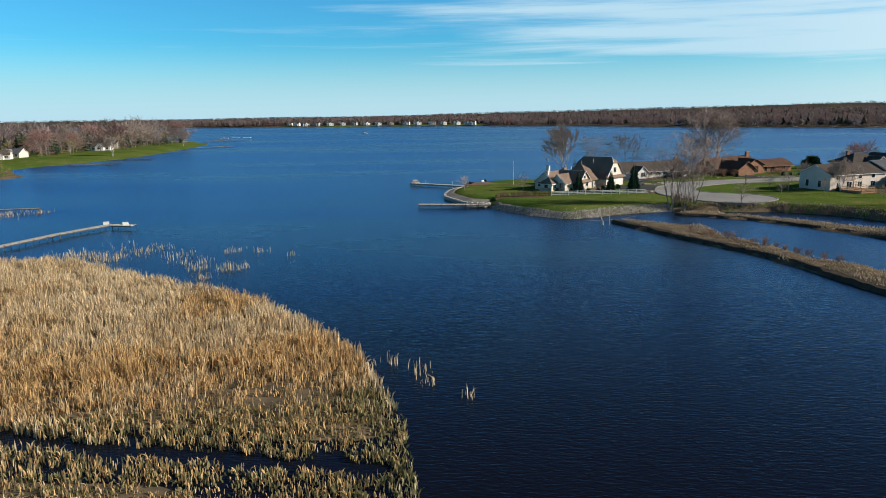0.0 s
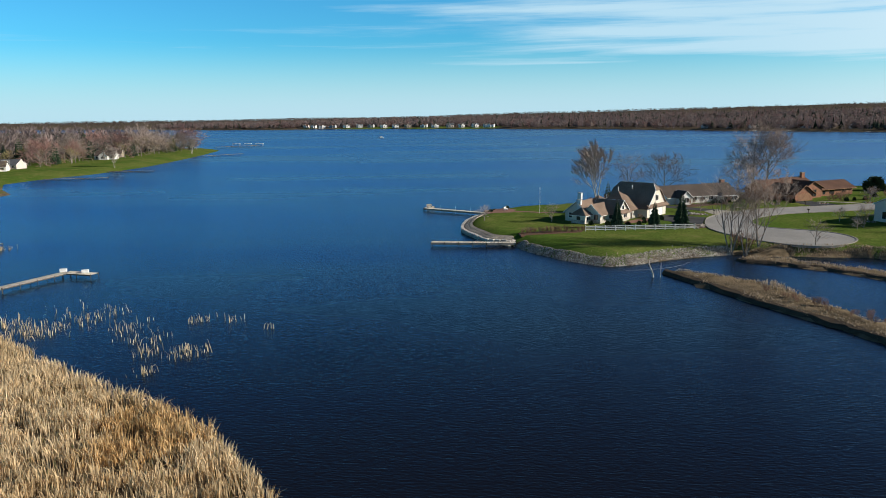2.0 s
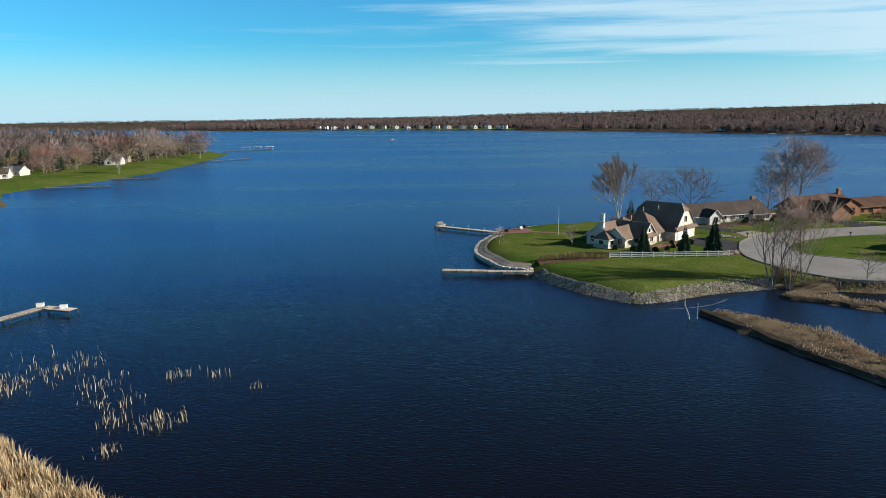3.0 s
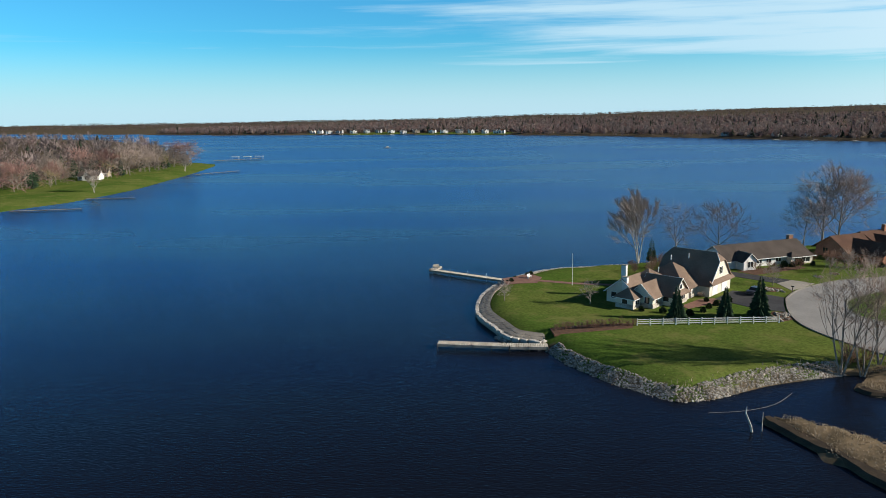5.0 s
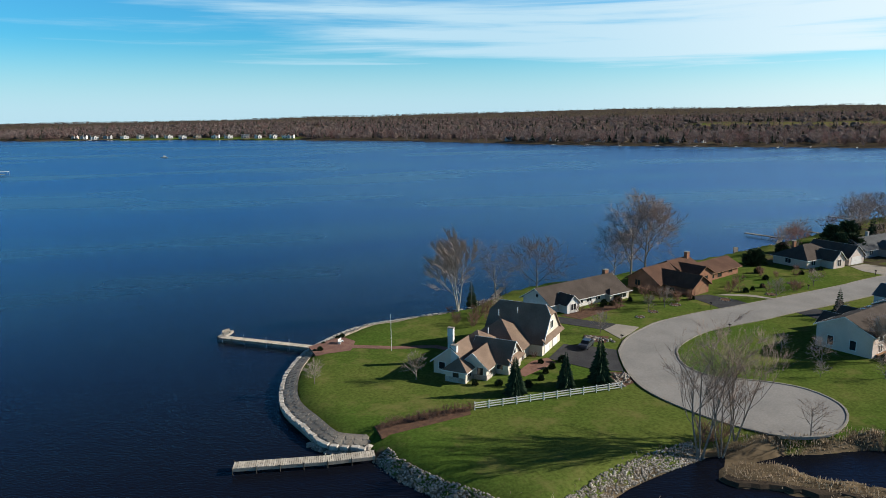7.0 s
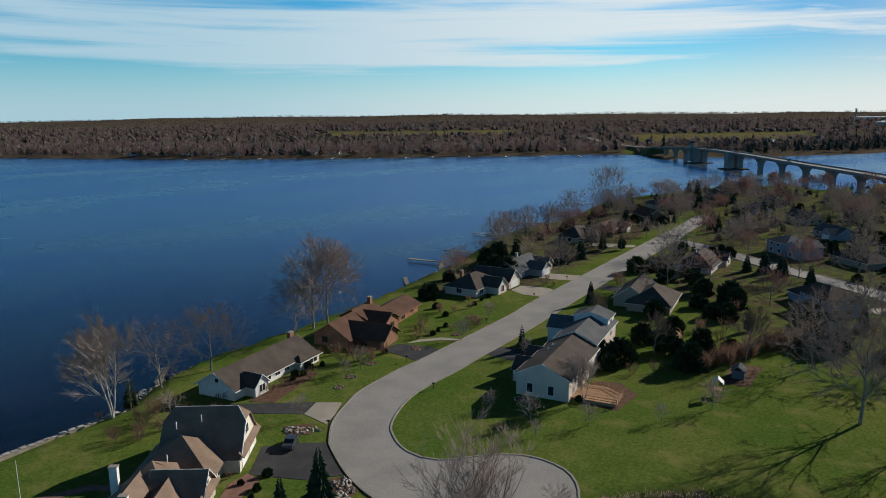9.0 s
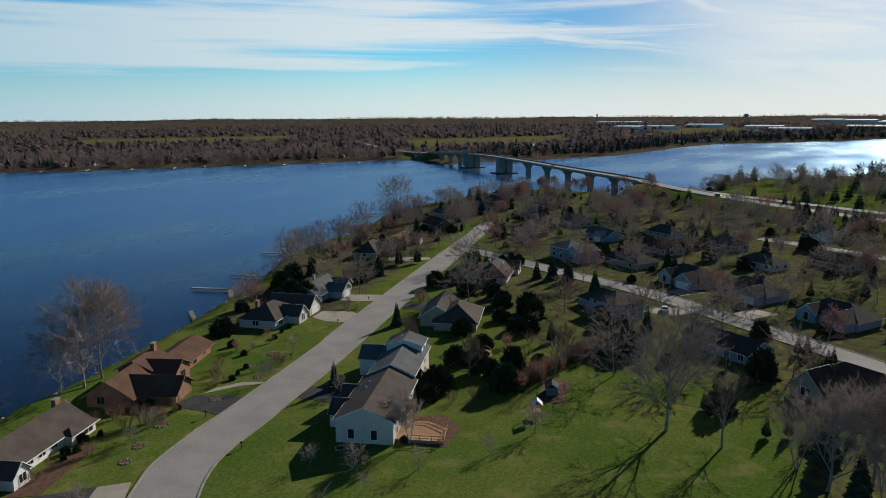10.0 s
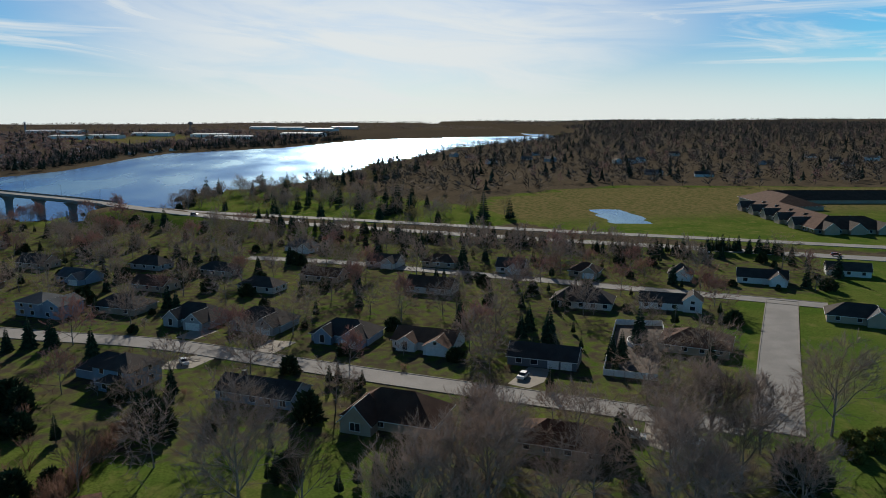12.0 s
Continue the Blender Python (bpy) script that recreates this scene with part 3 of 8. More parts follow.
def ground_material():
    """Mown lawn near the houses, meadow, dry marsh and leaf litter elsewhere, mixed by noise and by the plan."""
    m = material("lawn_and_soil", (0.066, 0.109, 0.020), (0.102, 0.127, 0.030), 0.95, 0.045, 2.2, 0.5, spread=0.16, spec=0.0)
    nt = m.node_tree
    b = nt.nodes["Principled BSDF"]
    hsv = [n for n in nt.nodes if n.type == "HUE_SAT"][0]
    att = nt.nodes.new("ShaderNodeAttribute")
    att.attribute_name = "cover"
    sep = nt.nodes.new("ShaderNodeSeparateColor")
    nt.links.new(att.outputs["Color"], sep.inputs[0])
    last = hsv.outputs[0]
    pos = nt.nodes.new("ShaderNodeNewGeometry").outputs["Position"]
    n = nt.nodes.new("ShaderNodeTexNoise")
    n.inputs["Scale"].default_value, n.inputs["Detail"].default_value = 0.35, 6
    nt.links.new(pos, n.inputs["Vector"])
    dry = nt.nodes.new("ShaderNodeTexNoise")
    dry.inputs["Scale"].default_value, dry.inputs["Detail"].default_value = 0.17, 8
    dry.inputs["Roughness"].default_value = 0.65
    nt.links.new(pos, dry.inputs["Vector"])
    dr = nt.nodes.new("ShaderNodeMapRange")
    dr.inputs["From Min"].default_value, dr.inputs["From Max"].default_value = 0.53, 0.72
    dr.inputs["To Max"].default_value = 0.75
    nt.links.new(dry.outputs[0], dr.inputs["Value"])
    dm = nt.nodes.new("ShaderNodeMix")
    dm.data_type = "RGBA"
    dm.inputs[7].default_value = (0.185, 0.165, 0.060, 1)
    nt.links.new(dr.outputs[0], dm.inputs[0])
    nt.links.new(last, dm.inputs[6])
    last = dm.outputs[2]
    for chan, c1, c2 in (("Red", (0.105, 0.083, 0.058), (0.072, 0.060, 0.042)), ("Green", (0.17, 0.135, 0.062), (0.085, 0.095, 0.032)),
                         ("Blue", (0.175, 0.132, 0.084), (0.095, 0.074, 0.048))):
        mx = nt.nodes.new("ShaderNodeMix")
        mx.data_type = "RGBA"
        mx.inputs[6].default_value, mx.inputs[7].default_value = (*c1, 1), (*c2, 1)
        r = nt.nodes.new("ShaderNodeMapRange")
        r.inputs["From Min"].default_value, r.inputs["From Max"].default_value = 0.4, 0.62
        nt.links.new(n.outputs[0], r.inputs["Value"])
        nt.links.new(r.outputs[0], mx.inputs[0])
        # ragged edge: cover plus noise
        ad = nt.nodes.new("ShaderNodeMath")
        ad.operation = "ADD"
        nt.links.new(sep.outputs[chan], ad.inputs[0])
        nt.links.new(n.outputs[0], ad.inputs[1])
        e = nt.nodes.new("ShaderNodeMapRange")
        e.inputs["From Min"].default_value, e.inputs["From Max"].default_value = 0.85, 1.12
        nt.links.new(ad.outputs[0], e.inputs["Value"])
        out = nt.nodes.new("ShaderNodeMix")
        out.data_type = "RGBA"
        nt.links.new(e.outputs[0], out.inputs[0])
        nt.links.new(last, out.inputs[6])
        nt.links.new(mx.outputs[2], out.inputs[7])
        last = out.outputs[2]
    nt.links.new(last, b.inputs["Base Color"])
    return m


FIELD = [(436, -26), (480, -12), (540, -6), (600, -40), (640, -110), (660, -180), (620, -300), (570, -420), (330, -330), (300, -190), (360, -95), (410, -40)]
PARK = [(500, 125), (560, 170), (590, 195), (700, 195), (740, 130), (640, 60), (560, 10), (480, -20), (450, 20), (470, 80)]
LAWN_MAIN = [(20, 150), (20, 245), (70, 250), (160, 278), (300, 330), (420, 360), (560, 350), (520, 240), (450, 110), (390, -10), (310, -120),
             (200, -120), (112, -60), (122, 30), (122, 100), (116, 130), (100, 165), (48, 148)]
FAR_GARDENS = [(-392, 1686), (-150, 1596), (66, 1446), (92, 1486), (-130, 1640), (-380, 1736)]
MEADOWS_NORTH = [FAR_GARDENS, [(-380, 270), (-172, 290), (-190, 350), (-180, 400), (-180, 470), (-196, 600), (-212, 680), (-240, 690), (-256, 560), (-275, 420)],
                 [(1150, 800), (1500, 640), (1750, 760), (1400, 1000)], [(1900, 500), (2300, 300), (2500, 480), (2100, 700)],
                 [(900, 1500), (1300, 1250), (1500, 1400), (1100, 1700)], [(880, 655), (960, 600), (990, 640), (920, 700)]]


GARDENS = [(178, 165), (200, 200), (240, 240), (285, 255), (345, 270), (520, 345), (530, 260), (440, 110), (385, -10), (300, -100), (260, -60), (255, -20), (165, 45), (160, 80), (178, 120)]
LAKESIDE = [(150, 262), (160, 270), (200, 286), (250, 313), (330, 332), (420, 355), (520, 350), (520, 300), (380, 294), (260, 262), (190, 242)]
NEAR_WOOD = [(142, 122), (160, 124), (180, 104), (160, 70), (166, 46), (150, 36), (128, 60), (132, 100)]


def cover_of(px, py):
    """Shares of leaf litter, dry meadow and marsh."""
    litter = np.ones(px.shape)
    meadow, marsh = np.zeros(px.shape), np.zeros(px.shape)
    for poly in [LAWN_MAIN, PARK, FIELD] + MEADOWS_NORTH:
        litter = np.minimum(litter, np.clip(-signed(px, py, poly) / 14, 0, 1))
    for poly, share in ((GARDENS, 0.50), (NEAR_WOOD, 0.54), (LAKESIDE, 0.56)):
        d = signed(px, py, poly)
        litter = np.maximum(litter, np.where(px > 140, share * np.clip(d / 8 + 0.4, 0, 1), 0))
    f = signed(px, py, FIELD)
    meadow = np.where(f > 0, np.clip((px - 390) / 130, 0, 0.8), meadow)
    meadow = np.where(inside(px, py, MEADOWS_NORTH[2]) | inside(px, py, MEADOWS_NORTH[3]) | inside(px, py, MEADOWS_NORTH[4]), 0.85, meadow)
    for poly in (BERM_NEAR, BERM_FAR, REED_BED):
        marsh = np.where(signed(px, py, poly) > -3, 1, marsh)
    edge = np.clip(signed(px, py, LAND_WEST), -50, 50)
    marsh = np.where((np.abs(edge) < 4) & (py < 330), 1, marsh)
    s = signed(px, py, LAND_SOUTH)
    marsh = np.where((np.abs(s) < 2.2) & (px > 84) & (py < 200), 0.8, marsh)
    rip, _ = dist_line(px, py, RIPRAP)
    marsh = np.where(rip < 1.0, 1, marsh)
    litter = np.where(marsh > 0.5, 0, litter)
    return litter, meadow, marsh


me = array_mesh("ground", np.stack([GX.ravel(), GY.ravel(), GZ], -1), quads, ground_material(), smooth=True)
cov = np.ones((GX.size, 4), np.float32)
cov[:, 0], cov[:, 1], cov[:, 2] = cover_of(GX.ravel(), GY.ravel())
layer = me.color_attributes.new("cover", "FLOAT_COLOR", "POINT")
layer.data.foreach_set("color", cov.ravel())
ground = tagged(new("ground", me), "green mown lawn and brown leaf litter on flat lake-side ground", "ground", kind="structure")

wb = Build()
wb.add([(-5300, -5300, 0), (5300, -5300, 0), (5300, 5300, 0), (-5300, 5300, 0)], [(0, 1, 2, 3)])
tagged(new("water", wb.mesh("water", M["water"])), "dark blue rippled lake water", "lake", kind="structure")
pond = Build().slab(POND, 1.2, 1.45)
tagged(new("pond_water", pond.mesh("pond_water", M["water"])), "small pale pond in a dry meadow", "pond", kind="structure")

# ---- roads ----
STREET = [(82.6, 196), (84, 199.5), (89.5, 206.6), (96.4, 211.8), (102, 215), (114.4, 218.8), (125, 221), (163, 230.6), (179, 235.6), (263.4, 258.6),
          (335, 277.5), (372, 288), (374, 280), (340, 270), (272, 250.5), (198, 230.2), (152, 217), (131.8, 212), (124, 209.8), (108, 206), (97.5, 199.6),
          (93.6, 194.5), (91.8, 188.5), (93.5, 183), (100.5, 178.6), (104.8, 174), (105.4, 167.5), (102, 162.3), (96, 159), (89.6, 160), (84.5, 165.5), (81, 173), (79.2, 181), (80.3, 189)]


def ribbon(line, width):
    """Left and right edges of a band along a polyline."""
    left, right = [], []
    pts = [Vector(p[:2]) for p in line]
    for i, p in enumerate(pts):
        d = (pts[min(i + 1, len(pts) - 1)] - pts[max(i - 1, 0)]).normalized()
        s = Vector((-d.y, d.x)) * width / 2
        left.append(tuple(p + s))
        right.append(tuple(p - s))
    return left, right


def lay_road(name, outline, z, mat, label, kerbed=True, category="road"):
    ob = new(name, Build().slab(outline, z - 0.4, z).mesh(name, mat))
    tagged(ob, label, category, kind="structure")
    if kerbed:
        b = Build()
        ring = [Vector((*p, z + 0.03)) for p in outline]
        for a, c in zip(ring, ring[1:] + ring[:1]):
            b.beam(a, c, 0.34, 0.16)
        k = new("kerb", b.mesh("kerb", M["kerb"]))
        tagged(k, "pale concrete kerb along the street", "kerb", kind="structure")
    return ob


STREET = [p[:2] for p in fine_line([(*p, 0) for p in STREET + STREET[:1]], 2.0)][:-1]
lay_road("road", STREET, 2.08, M["asphalt"], "pale grey concrete street ending in a turning circle")
STREET_2 = fine_line([(299, 262), (290, 238), (273, 204), (257, 170), (233, 136), (213, 108), (198, 86), (184.5, 66), (168, 42)], 8)
l2, r2 = ribbon(STREET_2, 8.6)
lay_road("road_2", l2 + r2[::-1], 2.075, M["asphalt"], "pale grey concrete residential street")
l3, r3 = ribbon([(256, -36), (206, 4), (164, 37)], 10.0)
lay_road("road_3", l3 + r3[::-1], 2.07, M["asphalt"], "wide pale concrete street between lawns")
l4, r4 = ribbon(fine_line([(246, -46), (262, -26), (285, 6), (310, 38), (338, 76), (365, 112), (385, 150)], 10), 8.0)
lay_road("road_4", l4 + r4[::-1], 2.065, M["asphalt"], "grey residential street behind gardens")


def lay_band(name, line, width, mat, label, lift=0.0, depth=0.5):
    """A road that climbs: quads along the line with sides."""
    pts = fine_line(line, 9)
    left, right = ribbon(pts, width)
    v, f = [], []
    for (lx, ly), (rx, ry), p in zip(left, right, pts):
        z = p[2] + lift
        v += [(lx, ly, z), (rx, ry, z), (rx, ry, z - depth), (lx, ly, z - depth)]
    for i in range(len(pts) - 1):
        a = 4 * i
        for k in range(4):
            f.append((a + k, a + 4 + k, a + 4 + (k + 1) % 4, a + (k + 1) % 4))
    f += [(0, 1, 2, 3), (4 * len(pts) - 1, 4 * len(pts) - 2, 4 * len(pts) - 3, 4 * len(pts) - 4)]
    return tagged(new(name, Build().add(v, f).mesh(name, mat)), label, "road", kind="structure")


lay_band("highway", HIGHWAY, 10.5, M["asphalt"], "pale two-lane highway on a low bank")
HIGHWAY_NORTH = [(866, 605.5, 11.0), (900, 644, 9.0), (940, 688, 7.4), (980, 730, 6.4), (1020, 774, 6.0), (1100, 860, 6.6), (1300, 1060, 8.0)]
lay_band("highway_3", HIGHWAY_NORTH, 11, M["asphalt"], "pale highway beyond the bridge on an embankment")
lb = fine_line([(869, 609, 10.8)] + HIGHWAY_NORTH[1:5], 9)
v, f = [], []
for i, p in enumerate(lb):
    d = (Vector(lb[min(i + 1, len(lb) - 1)]) - Vector(lb[max(i - 1, 0)])).normalized()
    sdv = Vector((-d.y, d.x, 0))
    for off, z in ((-1, -1.5), (-1, p[2] - 0.35), (1, p[2] - 0.35), (1, -1.5)):
        v.append(Vector((p[0], p[1], z)) + sdv * off * (7.5 if z > 0 else 8.5 + p[2] * 1.3))
for i in range(len(lb) - 1):
    f += [(4 * i + k, 4 * i + 4 + k, 4 * i + 5 + k, 4 * i + 1 + k) for k in range(3)]
f.append((0, 1, 2, 3))
tagged(new("embankment", Build().add(v, f).mesh("embankment", M["bank"])), "grassy embankment carrying the road off the bridge", "embankment", kind="structure")
# dark mud faces of the low banks
for line, hi in (([(57.6, 143.5), (61, 136), (67, 121), (74, 106), (77.5, 91), (80, 78), (94, 40), (98, 5)], 0.62), ([(75.6, 155), (76.5, 152.6), (80, 151), (84.5, 147.7), (89, 145), (96.5, 134), (103, 121), (108, 95), (110, 62)], 0.42)):
    pts = fine_line([(*p, 0) for p in line], 0.9)
    v, f = [], []
    for i, p in enumerate(pts):
        d = (Vector(pts[min(i + 1, len(pts) - 1)]) - Vector(pts[max(i - 1, 0)])).normalized()
        sdv = Vector((-d.y, d.x, 0))
        w = 0.2 + 0.5 * noise.noise((p[0] * 0.7, p[1] * 0.7, 1.5)) + 0.5 * noise.noise((p[0] * 0.23, p[1] * 0.23, 4.5))
        for off, z in ((-0.35 + w, -0.5), (-0.1 + w, hi * 0.35), (0.35 + w, hi + 0.25 * w), (1.7, hi + 0.1)):
            v.append(Vector((p[0], p[1], z)) + sdv * off)
    for i in range(len(pts) - 1):
        f += [(4 * i + k, 4 * i + 4 + k, 4 * i + 5 + k, 4 * i + 1 + k) for k in range(3)]
    tagged(new("bank_face", Build().add(v, f).mesh("bank_face", M["mud"])), "dark undercut mud face of a low bank", "bank", kind="structure")
lay_band("highway_2", HIGHWAY_FAR, 9.0, M["asphalt"], "pale second carriageway of the highway")

# ---- trees ----
rnd = random.Random(7)


def rotated(d, angle, turn):
    """d leaned by angle (radians), in the direction given by turn."""
    s = d.orthogonal().normalized()
    u = d.cross(s)
    return (d * math.cos(angle) + (s * math.cos(turn) + u * math.sin(turn)) * math.sin(angle)).normalized()


class BareTree:
    """A leafless tree: wood is trunk and limbs, fine is the spray of twigs."""

    def __init__(self, seed, height, fork=0.25, stems=1, lean=0.5, up=0.25, levels=4, twigs=13, thick=0.016, kids=5, twig_len=0.075, wide=1.0, tw=0.0019, sides=(7, 5, 3)):
        self.r, self.wide, self.tw, self.sides = random.Random(seed), wide, tw, sides
        self.wood, self.fine = Build(), Build()
        self.h, self.up, self.levels, self.twigs, self.lean, self.kids, self.tl = height, up, levels, twigs, lean, kids, twig_len
        for k in range(stems):
            d = Vector((0, 0, 1)) if stems == 1 else rotated(Vector((0, 0, 1)), self.r.uniform(0.12, 0.3), 2 * math.pi * k / stems + self.r.uniform(-0.4, 0.4))
            base = Vector((0, 0, -0.15)) + (Vector((d.x, d.y, 0)) * 0.8 if stems > 1 else Vector())
            self.grow(base, d, height * (0.62 if stems == 1 else 0.62), height * thick / math.sqrt(stems), 0, fork)

    def grow(self, p, d, length, radius, level, fork=0.3):
        r = self.r
        n = 5 if level == 0 else 3
        pts, rad = [p], [radius]
        for i in range(n):
            wob = 0.05 if level == 0 else 0.13
            d = (d + Vector((r.gauss(0, wob), r.gauss(0, wob), r.gauss(0, wob) + (self.up * 0.25 if level else 0)))).normalized()
            p = p + d * length / n
            pts.append(p)
            rad.append(max(0.004, radius * (1 - 0.72 * (i + 1) / n)))
        if level < 3:
            self.wood.tube(pts, rad, self.sides[level], cap=False)
        else:
            s = d.orthogonal().normalized() * self.h * self.tw * 0.9
            self.fine.add([pts[0] + s, pts[0] - s, pts[2] - s * 0.5, pts[2] + s * 0.5, pts[-1]], [(0, 1, 2, 3), (3, 2, 4)])
        if level == self.levels - 1:
            self.spray(pts, length)
            return
        kids = self.kids + (3 if level == 0 else 0)
        for k in range(kids):
            t = fork + (1 - fork) * (k + r.uniform(0.1, 0.9)) / kids
            i = min(int(t * n), n - 1)
            q = pts[i].lerp(pts[i + 1], t * n - i)
            a = self.lean * r.uniform(0.75, 1.25) * (1.15 - 0.35 * t)
            nd = rotated(d, a, 2.4 * k + r.uniform(-0.6, 0.6))
            self.grow(q, nd, length * r.uniform(0.55, 0.8) * (1.15 - 0.45 * t) * self.wide, rad[i] * 0.55, level + 1, 0.15)
        if level > 0:
            self.spray(pts[-2:], length * 0.5)

    def spray(self, pts, length):
        r = self.r
        for k in range(self.twigs):
            t = r.random()
            i = min(int(t * (len(pts) - 1)), len(pts) - 2)
            q = pts[i].lerp(pts[i + 1], t * (len(pts) - 1) - i)
            d = (pts[i + 1] - pts[i]).normalized()
            d = rotated(d, r.uniform(0.25, 0.9), r.uniform(0, 6.28))
            d.z += self.up * 0.6
            e = q + d.normalized() * self.h * self.tl * r.uniform(0.5, 1.2)
            s = d.orthogonal().normalized() * self.h * self.tw
            n = len(self.fine.v)
            self.fine.v += [tuple(q + s), tuple(q - s), tuple(e)]
            self.fine.f.append((n, n + 1, n + 2))


def tree_kind(name, label, bark, twig, **shape):
    t = BareTree(**shape)
    ob = thing(name, Matrix(), label, "tree" if shape["height"] > 3 else "shrub")
    part("trunk" if shape["height"] > 3 else "stem", t.wood, M[bark], ob)
    part("crown", t.fine, M[twig], ob)
    return ob, shape["height"]


def conifer_tree(seed, height, width, rows, fullness, name, label, mat, droop=0.25, blade=1.0):
    """Tiers of drooping boughs, each a fan of short blades, round a straight trunk."""
    r = random.Random(seed)
    ob = thing(name, Matrix(), label, "tree")
    part("trunk", Build().tube([(0, 0, -0.15), (0, 0, height * 0.97)], [width * 0.05, 0.01], 6), M["trunk"], ob)
    b = Build()
    for k in range(rows):
        t = (k + 0.5) / rows
        z = height * (0.05 + 0.95 * t)
        reach = width / 2 * (1 - t) ** 0.85 * r.uniform(0.85, 1.1) + 0.08
        n = max(5, int(fullness * (1 - t) + 5))
        for j in range(n):
            a = 6.283 * (j + r.uniform(-0.4, 0.4)) / n + k * 1.3
            rr = reach * r.uniform(0.72, 1.15)
            c, s = math.cos(a), math.sin(a)
            tip = Vector((c * rr, s * rr, z - droop * rr + r.uniform(-0.1, 0.1)))
            root = Vector((c * 0.1, s * 0.1, z + 0.05 * height / rows))
            side = Vector((-s, c, 0)) * rr * r.uniform(0.22, 0.34) * blade
            mid = root.lerp(tip, 0.62)
            up = Vector((0, 0, 0.10 * rr + 0.06))
            b.add([root, mid + side - up, tip, mid - side - up, mid + up], [(0, 1, 4), (1, 2, 4), (2, 3, 4), (3, 0, 4)])
    part("foliage", b, M[mat], ob)
    return ob, height


def tuft_shrub(seed, size, height, count, name, label, mat, category="shrub", pointy=0.0):
    """A dense low bush of short blades over an uneven dome."""
    r = random.Random(seed)
    ob = thing(name, Matrix(), label, category)
    b = Build()
    for _ in range(count):
        a, t = r.uniform(0, 6.283), r.random()
        lump = 1 + 0.28 * math.sin(a * 2 + seed) * math.cos(3 * t + seed) + 0.15 * math.sin(a * 5 + 7 * t)
        rad = lump * (1 - t ** (2.2 - pointy * 1.2)) ** 0.5 * size / 2 * r.uniform(0.75, 1.05)
        p = Vector((math.cos(a) * rad, math.sin(a) * rad, t * height * r.uniform(0.85, 1.0)))
        d = Vector((math.cos(a) * 0.7, math.sin(a) * 0.7, r.uniform(0.1, 1.1))).normalized()
        s = d.cross(Vector((r.uniform(-1, 1), r.uniform(-1, 1), r.uniform(-1, 1)))).normalized() * size * r.uniform(0.05, 0.09)
        e = p + d * size * r.uniform(0.10, 0.2)
        b.add([p - d * 0.1 * size + s, p - d * 0.1 * size - s, e], [(0, 1, 2)])
    part("foliage", b, M[mat], ob)
    stems = Build()
    for k in range(5):
        a = k * 1.26
        stems.tube([(0.05 * math.cos(a), 0.05 * math.sin(a), -0.1), (math.cos(a) * size * 0.22, math.sin(a) * size * 0.22, height * 0.6)], [0.05, 0.015], 4)
    part("stem", stems, M["post"], ob)
    return ob, height


